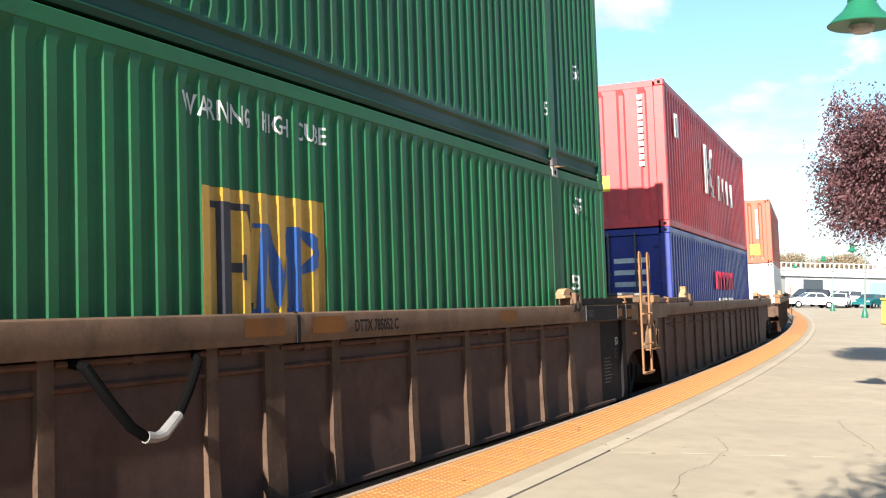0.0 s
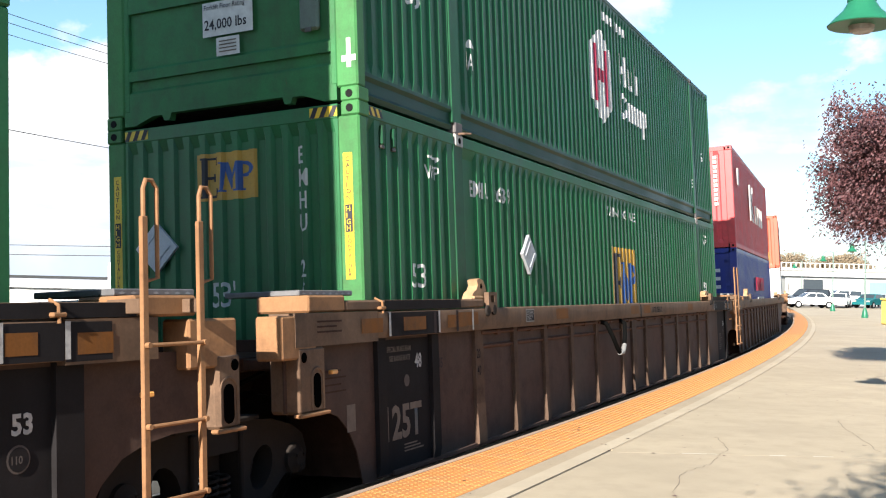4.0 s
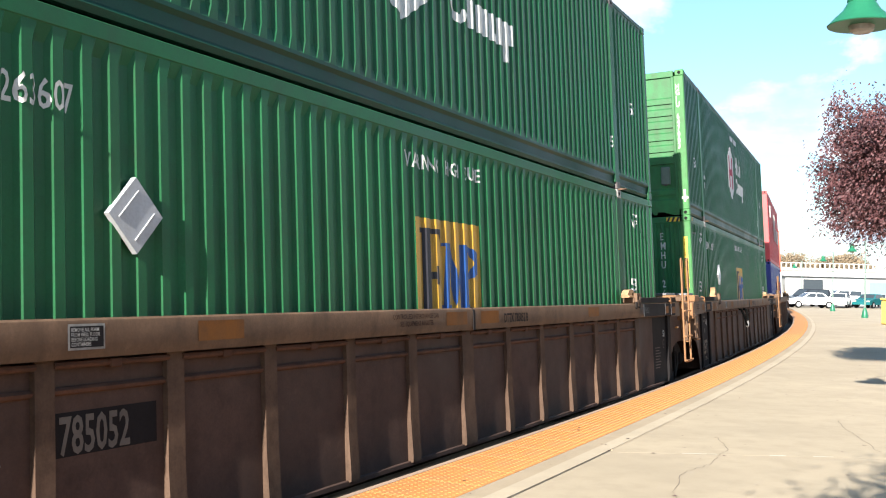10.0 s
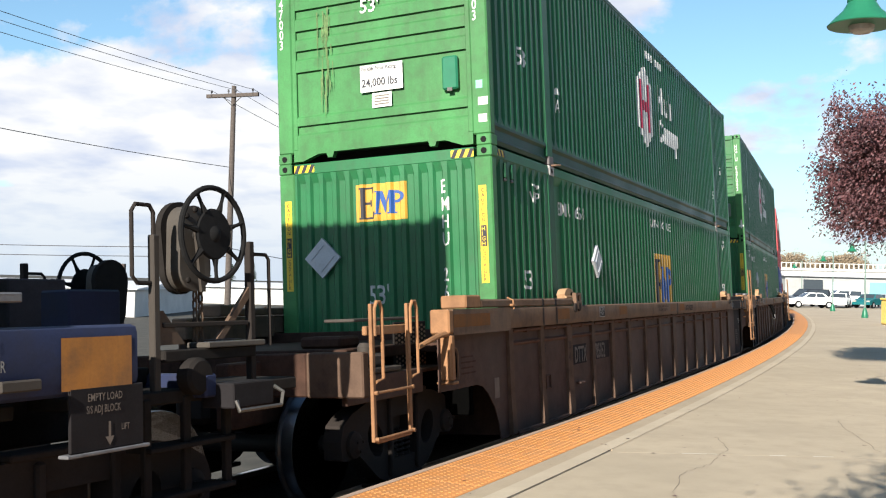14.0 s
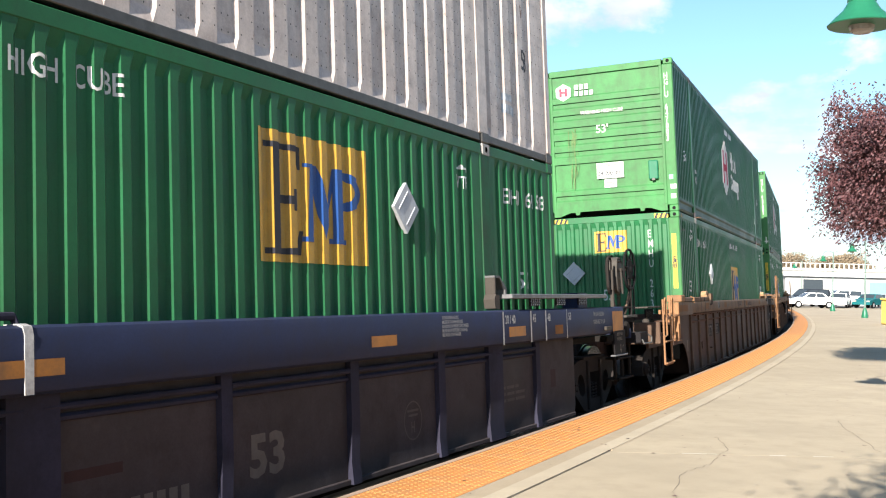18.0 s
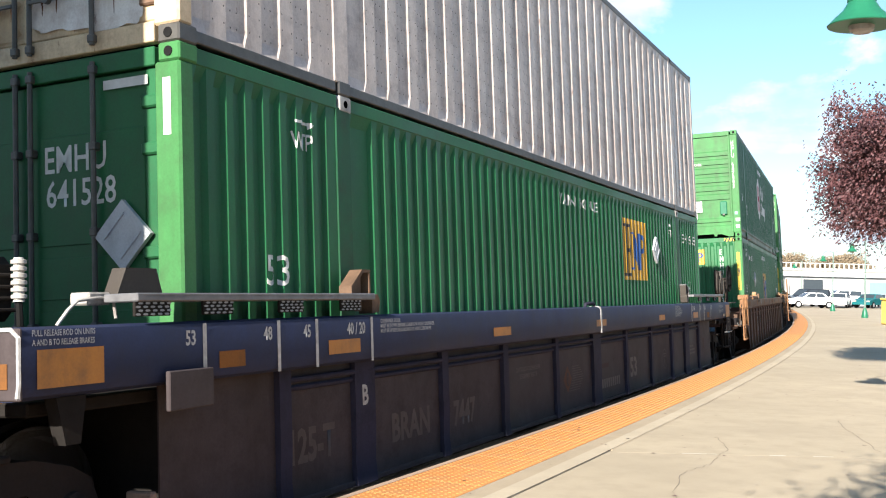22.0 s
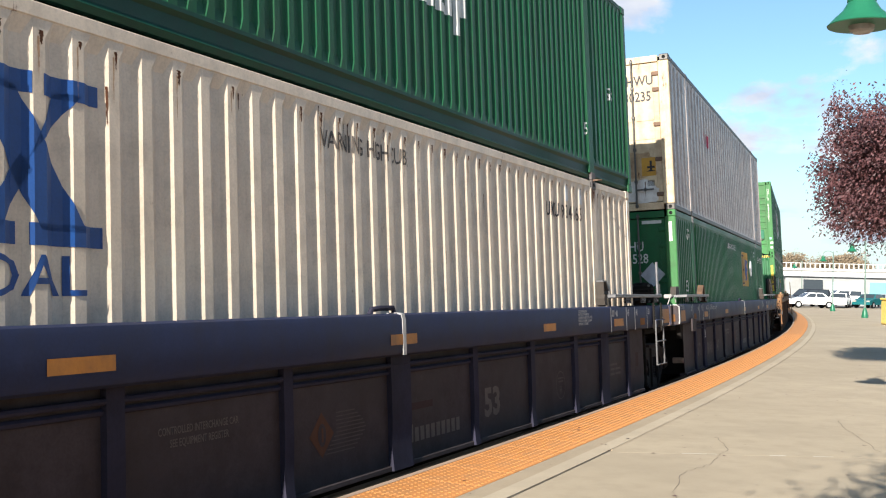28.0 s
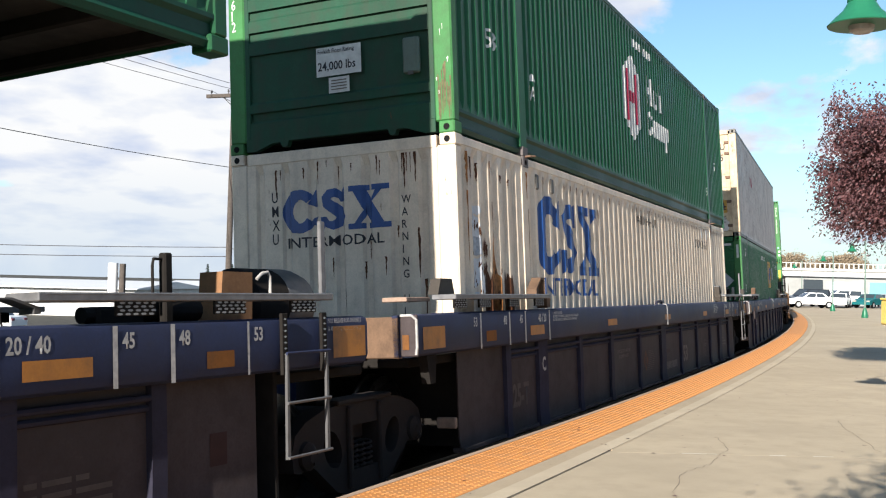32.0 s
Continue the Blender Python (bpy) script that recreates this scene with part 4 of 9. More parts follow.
def emp_container(number, short, logo_x, label, end="folds", plac_x=3.9, num_x=2.25, fade=False):
    # the rear end and its posts take lighter, sunlit greens
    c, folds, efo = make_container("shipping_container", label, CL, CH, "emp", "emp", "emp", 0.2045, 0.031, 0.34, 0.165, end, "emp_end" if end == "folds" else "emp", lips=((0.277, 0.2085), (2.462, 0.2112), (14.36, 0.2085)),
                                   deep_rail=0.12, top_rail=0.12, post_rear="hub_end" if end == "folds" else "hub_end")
    z = CH
    side_mark(c, folds, text_mesh("WARNING  HIGH  CUBE", 0.195, 0.79, 0.010), 7.35, z - 0.41, "letter")
    side_mark(c, folds, text_mesh(short, 0.235, 0.72, 0.012), num_x + 0.085, z - 0.575, "letter")
    side_mark(c, folds, text_mesh(number, 0.235, 0.72, 0.012), num_x + 0.72, z - 0.575, "letter")
    for x, sz in ((0.90, 0.30), (14.75 if end == "folds" else 15.08, 0.27)):
        side_mark(c, folds, text_mesh("5", sz, 1.0, 0.008), x, z - 1.50, "letter")
        side_mark(c, folds, text_mesh("3", sz, 1.0, 0.008), x + 0.165, z - 1.50, "letter")
    side_mark(c, folds, text_mesh("WTP", 0.18, 0.65), 1.28, z - 0.50, "letter")
    side_mark(c, folds, shape_mesh([rect(0.03, 0, 0.25, 0.022), [(0.10, 0.022), (0.17, 0.022), (0.14, 0.05)], [(0.22, 0), (0.22, -0.03), (0.28, 0.011)]]), 1.28, z - 0.31, "letter")
    placard_on_side(c, plac_x, z - (1.11 if end == "folds" else 0.81))
    wx = 14.95 if end == "folds" else 13.50
    side_mark(c, folds, text_mesh("WTP", 0.18, 0.65), wx, z - 0.52, "letter")
    side_mark(c, folds, shape_mesh([rect(0.03, 0, 0.25, 0.022), [(0.10, 0.022), (0.17, 0.022), (0.14, 0.05)], [(0.22, 0), (0.22, -0.03), (0.28, 0.011)]]), wx, z - 0.33, "letter")
    w, h = (1.46, 1.02)
    lz = z - 0.86 - h if end == "folds" else z - 0.385 - 0.95

    def on_side(b, mat, name, up):
        ob = side_mark(c, folds, b, logo_x, lz, mat, name)
        ob.location = (0, -up, 0)
    square_logo(on_side, c, w, h if end == "folds" else 0.95)
    if end == "folds":
        hazard_stripes(c, 0)
        caution_strip(c, -HALF + 0.155)
        caution_strip(c, HALF - 0.07)

        def on_end(b, mat, name, up):
            ob = end_mark(c, b, 0.335, z - 0.71, mat, name, folds=efo)
            ob.location = (-up, 0, 0)
        square_logo(on_end, c, 0.63, 0.41)
        end_mark(c, stacked(short + " " + number, 0.205, 0.187, 0.72), -HALF + 0.60, z - 0.31, "letter", folds=efo)
        end_mark(c, text_mesh("53'", 0.30, 0.72), 0.20, z - 1.62, "letter", folds=efo)
        placard_on_end(c, 0.75, z - 1.085)
        for x in (0.385, 0.592):
            g = Mesh()
            g.box(x, x + 0.055, -HALF - 0.006, -HALF + 0.03, z - 0.315, z - 0.15, 0.012)
            v_ = part("vent", g, "post_grey", c, "small grey vent cover")
            g = Mesh()
            g.box(x - 0.006, x + 0.061, -HALF + 0.002, -HALF + 0.03, z - 0.345, z - 0.315, 0.006)
            part("vent_foot", g, "steel", v_)
    else:
        def on_end(b, mat, name, up):
            ob = end_mark(c, b, 0.945, z - 0.98, mat, name, x=0.018)
            ob.location = (-up, 0, 0)
        square_logo(on_end, c, 0.57, 0.41)
        end_mark(c, text_mesh(short, 0.25, 0.80), -0.165, z - 0.735, "letter", x=0.018)
        end_mark(c, text_mesh(number, 0.25, 0.80), -0.175, z - 0.96, "letter", x=0.018)
        end_mark(c, text_mesh("53", 0.26, 0.8), 1.02, z - 1.72, "letter", x=0.018)
        placard_on_end(c, -0.84, z - 1.18)
        for y in (HALF - 0.30, -HALF + 0.62):
            end_mark(c, shape_mesh([rect(0, 0, 0.36, 0.06)]), y, z - 0.24, "letter", "reflector", x=0.012)
        for y in (HALF - 0.22, -HALF + 0.13):
            end_mark(c, shape_mesh([rect(0, 0, 0.06, 0.36)]), y, z - 0.58, "letter", "reflector", x=-0.002)
    return c


def hub_container(number, label, mats=("hub", "hub_end", "hub_end"), posts="hub_end", arrow=True):
    # rear tones carry sun or shade; the sides keep the base green
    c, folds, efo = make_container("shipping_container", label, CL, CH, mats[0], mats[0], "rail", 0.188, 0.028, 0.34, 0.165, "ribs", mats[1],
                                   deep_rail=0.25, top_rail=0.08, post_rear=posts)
    # six-sided badge with a red sign and white blocks
    r = 0.72
    hexa = [(0, -r), (0.60, -r * 0.52), (0.60, r * 0.52), (0, r), (-0.60, r * 0.52), (-0.60, -r * 0.52)]

    def on_side(b, mat, up, x, z):
        ob = side_mark(c, folds, b, x, z, mat, "logo_shape")
        ob.location = (0, -up, 0)
    on_side(shape_mesh([hexa]), "letter", 0.0, 7.42, 1.64)
    on_side(shape_mesh([rect(-0.36, -0.42, -0.15, 0.42), rect(0.15, -0.42, 0.36, 0.42), rect(-0.15, -0.09, 0.15, 0.09)]), "logo_red", 0.003, 7.42, 1.64)
    for blk in ([rect(0, 0.1, 0.13, 0.58), rect(0.13, 0.28, 0.30, 0.40), rect(0.30, 0.1, 0.43, 0.58)], [rect(0.53, 0.1, 0.63, 0.42), rect(0.63, 0.1, 0.75, 0.19), rect(0.75, 0.1, 0.85, 0.42)], [rect(0.95, 0.1, 1.05, 0.58), rect(1.05, 0.1, 1.22, 0.42)]):
        on_side(shape_mesh(blk), "letter", 0.0, 8.45, 1.62)
    ring = [(0.20 + 0.17 * math.cos(a), 0.19 + 0.17 * math.sin(a)) for a in np.linspace(0.6, 2 * math.pi - 0.3, 12)]
    for blk in (ribbon(ring, [0.09] * 12), [rect(0.46, 0, 0.56, 0.3)], [rect(0.68, 0, 0.94, 0.3)], [rect(1.02, 0, 1.12, 0.3), rect(1.12, 0, 1.24, 0.09), rect(1.24, 0, 1.34, 0.3)], [rect(1.42, -0.16, 1.52, 0.3), rect(1.52, 0.06, 1.68, 0.3)]):
        on_side(shape_mesh(blk), "letter", 0.0, 8.45, 1.20)
    for k in range(6):
        side_mark(c, folds, shape_mesh([rect(0, 0, 0.15, 0.13)]), 7.55 + 0.24 * k, 2.52, "letter", "logo_shape")
    for x, z_, sz in ((0.98, 1.05, 0.30), (15.12, 1.28, 0.27)):
        side_mark(c, folds, text_mesh("5", sz, 1.0, 0.008), x, z_, "letter")
        side_mark(c, folds, text_mesh("3", sz, 1.0, 0.008), x + 0.165, z_, "letter")
    side_mark(c, folds, text_mesh("DA", 0.24, 0.5), 2.30, 0.72, "letter")
    side_mark(c, folds, shape_mesh([rect(0, 0, 0.22, 0.03), [(0.05, 0.03), (0.17, 0.03), (0.11, 0.09)]]), 2.30, 0.95, "letter")
    side_mark(c, folds, text_mesh("5", 0.24, 0.6), 14.0, 0.62, "letter")
    for x in (K40 + 0.035, CL - K40 + 0.035):
        g = Mesh()
        g.box(x - 0.07, x + 0.07, -HALF - 0.002, -HALF + 0.10, -0.022, 0.022, 0.006)
        lock = part("twist_lock", g, "cast_steel", c, "rusty lock between the stacked containers")
        g = Mesh()
        g.tube([(x - 0.02, -HALF + 0.01, 0.0), (x + 0.01, -HALF - 0.05, 0.004), (x + 0.10, -HALF - 0.085, 0.012)], [0.014, 0.012, 0.010], 7)
        part("lock_handle", g, "rust_bar", lock)
    # end: rating plate, small plate, document box, badge
    end_mark(c, shape_mesh([rect(0, 0, 0.52, 0.30)]), 0.22, 0.71, "letter", "rating_plate", x=0.005)
    end_mark(c, text_mesh("Forklift Floor Rating", 0.062, 0.84), 0.20, 0.945, "ink", x=0.001)
    end_mark(c, text_mesh("24,000 lbs", 0.125, 0.86, 0.016), 0.20, 0.77, "ink", x=0.001)
    end_mark(c, shape_mesh([rect(0, 0, 0.24, 0.16)]), 0.08, 0.53, "letter", "small_plate", x=0.005)
    end_mark(c, shape_mesh([rect(0.03, 0.03 + 0.03 * k, 0.21, 0.042 + 0.03 * k) for k in range(4)]), 0.08, 0.53, "ink_grey", "text_bar", x=0.001)
    g = Mesh()
    g.box(-0.03, 0.03, -HALF + 0.34, -HALF + 0.52, 0.62, 0.98, 0.02)
    box_ = part("document_box", g, "lamp_green" if mats[1] == "hub_end" else "box_grey", c, "flat document holder with a rounded lid")
    g = Mesh()
    g.box(-0.037, -0.03, -HALF + 0.40, -HALF + 0.46, 0.60, 0.64, 0.004)
    part("latch", g, "steel", box_)
    end_mark(c, shape_mesh([[(0.17 * math.sin(math.pi / 3 * k + 0.0), 0.17 * math.cos(math.pi / 3 * k)) for k in range(6)]]), 0.82, 2.45, "letter", "logo_shape", x=0.008)
    end_mark(c, shape_mesh([rect(-0.08, -0.08, -0.03, 0.08), rect(0.03, -0.08, 0.08, 0.08), rect(-0.03, -0.02, 0.03, 0.02)]), 0.82, 2.45, "logo_red", "logo_shape", x=0.004)
    end_mark(c, shape_mesh([rect(0.1 * k, 0.12, 0.1 * k + 0.07, 0.22) for k in range(3)] + [rect(0.1 * k, 0, 0.1 * k + 0.07, 0.09) for k in range(4)]), 0.60, 2.36, "letter", "logo_shape", x=0.008)
    end_mark(c, text_mesh("WARNING HIGH CUBE", 0.095, 0.85), 0.50, 1.985, "letter", x=0.005)
    end_mark(c, text_mesh("53'", 0.22, 0.95), 0.20, 1.60, "letter", x=0.005)
    if posts == "hub_end" and mats[1] == "hub_end":
        for y, z_, w_, m_ in ((-1.15, 0.60, 0.075, "plate_mint"), (-1.17, 0.42, 0.11, "letter"), (-1.17, 0.24, 0.095, "letter")):
            end_mark(c, shape_mesh([rect(0, 0, w_, 0.085)]), y, z_, m_, "small_plate", x=-0.003)
    elif arrow:
        end_mark(c, shape_mesh([rect(0.045, 0.0, 0.085, 0.24), rect(0.0, 0.05, 0.045, 0.10), rect(0.085, 0.05, 0.13, 0.10)]), -1.155, 0.27, "letter", "paint_arrow", x=-0.003)
    for y in (HALF - 0.05, -HALF + 0.16):
        end_mark(c, stacked("HGIU " + number, 0.155, 0.118, 0.72), y, 2.62, "letter", x=-0.003)
    return c

# ---------------------------------------------------------------- well cars


def wheel_pair():
    """Two wheels on an axle, turning about y; one mesh with bright treads."""
    g = Mesh()
    g.tube([(0, -0.98, 0), (0, 0.98, 0)], 0.075, 12)
    for s in (-1, 1):
        y = s * 0.755
        g.lathe([(0.08, y - s * 0.06), (0.13, y - s * 0.05), (0.36, y - s * 0.02), (0.40, y - s * 0.055), (0.455, y - s * 0.055)], (0, 0, 0), 1, 32)
        g.lathe([(0.08, y + s * 0.06), (0.14, y + s * 0.055), (0.35, y + s * 0.01), (0.40, y + s * 0.06), (0.455, y + s * 0.06)], (0, 0, 0), 1, 32)
        for k in range(5):
            a = k * 2 * math.pi / 5
            g.box(0.22 * math.cos(a) - 0.025, 0.22 * math.cos(a) + 0.025, y + s * 0.03, y + s * 0.055, 0.22 * math.sin(a) - 0.025, 0.22 * math.sin(a) + 0.025)
    a = len(g.f)
    for s in (-1, 1):
        y = s * 0.755
        g.lathe([(0.455, y + s * 0.06), (0.457, y + s * 0.055), (0.457, y - s * 0.04), (0.482, y - s * 0.05), (0.482, y - s * 0.07), (0.40, y - s * 0.07)], (0, 0, 0), 1, 40)
    me = g.data("wheelset", M["wheel"])
    me.materials.append(M["tread"])
    for p in me.polygons:
        if p.index >= a:
            p.material_index = 1
    return me


WHEELSET = wheel_pair()
SPINNERS = []


def build_truck(car, x, mat, base=0.89):
    g = Mesh()
    g.box(x - 0.20, x + 0.20, -0.98, 0.98, 0.45, 0.72, 0.03)
    truck = part("truck", g, mat, car, "grimy two-axle cast steel truck")
    for s in (-1, 1):
        y0, y1 = s * 0.93, s * 1.09
        g = Mesh()
        e = base + 0.17
        outer = [(-e, 0.36), (-e - 0.02, 0.50), (-e + 0.03, 0.62), (-base, 0.70), (-0.62, 0.77), (-0.30, 0.79), (0.30, 0.79), (0.62, 0.77), (base, 0.70), (e - 0.03, 0.62), (e + 0.02, 0.50), (e, 0.36),
                 (base + 0.10, 0.34), (base - 0.10, 0.36), (0.70, 0.30), (0.46, 0.13), (0.30, 0.08), (-0.30, 0.08), (-0.46, 0.13), (-0.70, 0.30), (-base + 0.10, 0.36), (-base - 0.10, 0.34)]
        holes = [[(x + 0.24, 0.25), (x + 0.24, 0.60), (x - 0.24, 0.60), (x - 0.24, 0.25)]]
        for d in (-1, 1):
            holes.append([(x + d * (0.50 + 0.13 * math.cos(a) + 0.04 * math.sin(a)), 0.45 + 0.15 * math.sin(a)) for a in np.linspace(0, 2 * math.pi, 14, endpoint=False)])
        g.plate([(x + a, b) for a, b in outer], holes, 1, y0, y1)
        for zz in (0.80, 0.06):
            g.box(x - 0.45, x + 0.45, y0 - s * 0.02, y1 + s * 0.03, zz - 0.02, zz + 0.02, 0.01)
        for d in (-1, 1):
            g.box(x + d * 0.26 - 0.03, x + d * 0.26 + 0.03, y1 - s * 0.01, y1 + s * 0.035, 0.12, 0.76, 0.012)
        part("side_frame", g, mat, truck)
        g = Mesh()
        for k in (-0.12, 0.0, 0.12):
            pts = [(x + k + 0.05 * math.cos(a), s * 1.03 + 0.05 * math.sin(a), 0.24 + 0.22 * a / 34) for a in np.linspace(0, 34, 60)]
            g.tube(pts, 0.012, 5)
        part("spring", g, mat, truck)
        for d in (-1, 1):
            g = Mesh()
            g.lathe([(0.001, s * 1.16), (0.05, s * 1.16), (0.075, s * 1.14), (0.105, s * 1.12), (0.115, s * 1.02), (0.001, s * 1.02)], (x + d * base, 0, 0.457), 1, 18)
            for k in range(3):
                a = 2.1 * k + 0.5
                g.box(x + d * base + 0.05 * math.cos(a) - 0.012, x + d * base + 0.05 * math.cos(a) + 0.012, s * 1.155, s * 1.172, 0.457 + 0.05 * math.sin(a) - 0.012, 0.457 + 0.05 * math.sin(a) + 0.012, 0.003)
            part("bearing_cap", g, mat, truck)
    for d in (-1, 1):
        w = part("wheelset", WHEELSET, "wheel", truck)
        w.location = (x + d * base, 0, 0.457)
        SPINNERS.append((w, x + d * base))
    return truck


def side_sheet_poly(x0, x1, zt, zb, arch0, arch1):
    """The outline of a side sheet with a round cut for the truck at an end."""
    poly = [(x0, zt), (x1, zt)]
    for ends, c, d in ((arch1, x1, -1), (arch0, x0, 1)):
        if c < -1.5:
            seq = [(c, 0.78), (-0.84, 0.78), (-0.70, 0.75), (-0.58, 0.68), (-0.41, 0.53), (-0.31, 0.36), (-0.26, zb)]
        else:
            seq = [(c, 0.83), (c + d * 0.30, 0.83), (c + d * 0.52, 0.80), (c + d * 0.70, 0.74), (c + d * 0.85, 0.62), (c + d * 0.96, 0.46), (c + d * 1.05, zb)]
        poly += seq if d < 0 else seq[::-1]
    return poly


def ladder(car, mat, x0, x1, y, z_low, z_rung, z_rail, z_top, hoop=True, bar=0.022):
    """A step ladder with flat stiles, round rungs and hooped handrails; rungs at the heights given."""
    for k, x in enumerate((x0, x1)):
        g = Mesh()
        g.box(x - 0.022, x + 0.022, y - 0.022, y + 0.006, z_low, z_rail, 0.004)
        for z in z_rung:
            g.lathe([(0.001, y - 0.050), (0.016, y - 0.050), (0.016, y - 0.02), (0.001, y - 0.02)], (x, 0, z), 1, 8)
        stile = part("ladder_stile", g, mat, car)
        if hoop:
            g = Mesh()
            w = 0.10
            pts = [(x + 0.01, y, z_rail - 0.35), (x + 0.01 + w, y, z_rail - 0.33), (x + 0.01 + w, y, z_top - 0.04), (x + w * 0.75, y, z_top), (x + 0.03, y, z_top), (x + 0.01, y, z_top - 0.05), (x + 0.01, y, z_rail - 0.06)]
            g.tube(pts, 0.013, 8)
            part("handrail", g, mat, stile)
    for z in z_rung:
        g = Mesh()
        g.tube([(x0, y - 0.035, z), (x1, y - 0.035, z)], 0.011, 8)
        part("rung", g, mat, car)
    g = Mesh()
    g.tube([(x0, y - 0.01, z_low + 0.02), (x0 + 0.03, y - 0.02, z_low), (x1 - 0.03, y - 0.02, z_low), (x1, y - 0.01, z_low + 0.02)], 0.016, 8)
    part("bottom_step", g, mat, car)


def walkway(car, x0, x1, z, mat="galv"):
    """A grated walkway beside the stack on perforated brackets."""
    for s in (-1, 1):
        y0, y1 = s * (HALF + 0.26), s * (HALF + 0.02)
        g = Mesh()
        g.box(x0, x1, y0, y1, z - 0.035, z + 0.012, 0.006)
        w = part("walkway", g, mat, car, "grey grated walkway plate")
        for xa in ((-0.56, 0.02, 0.81, 1.60) if x0 < 0 else (14.82, 15.61, 16.37)):
            g = Mesh()
            g.box(xa - 0.145, xa + 0.145, s * (HALF + 0.225), s * (HALF + 0.245), z - 0.115, z - 0.035, 0.004)
            br = part("walkway_bracket", g, "dark", w)
            # pale diamonds painted on for daylight through the bracket's holes
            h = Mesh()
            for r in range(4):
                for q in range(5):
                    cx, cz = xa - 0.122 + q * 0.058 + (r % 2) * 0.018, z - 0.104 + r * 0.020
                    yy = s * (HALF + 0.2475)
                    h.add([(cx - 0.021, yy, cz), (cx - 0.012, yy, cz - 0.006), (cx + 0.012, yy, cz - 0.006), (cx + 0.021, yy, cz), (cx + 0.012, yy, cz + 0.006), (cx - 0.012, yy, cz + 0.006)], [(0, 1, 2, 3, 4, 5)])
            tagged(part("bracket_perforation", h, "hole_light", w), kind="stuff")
        g = Mesh()
        g.tube([(x0 + 0.05, s * (HALF + 0.25), z), (x1 - 0.05, s * (HALF + 0.25), z)], 0.012, 6)
        part("walkway_edge", g, mat, w)


def car_mark(car, b, x, z, y, mat, name="lettering", label=""):
    moved(b, x, z)
    return decal(name, b, lambda u, v: (u, y, v), mat, car, (), label)


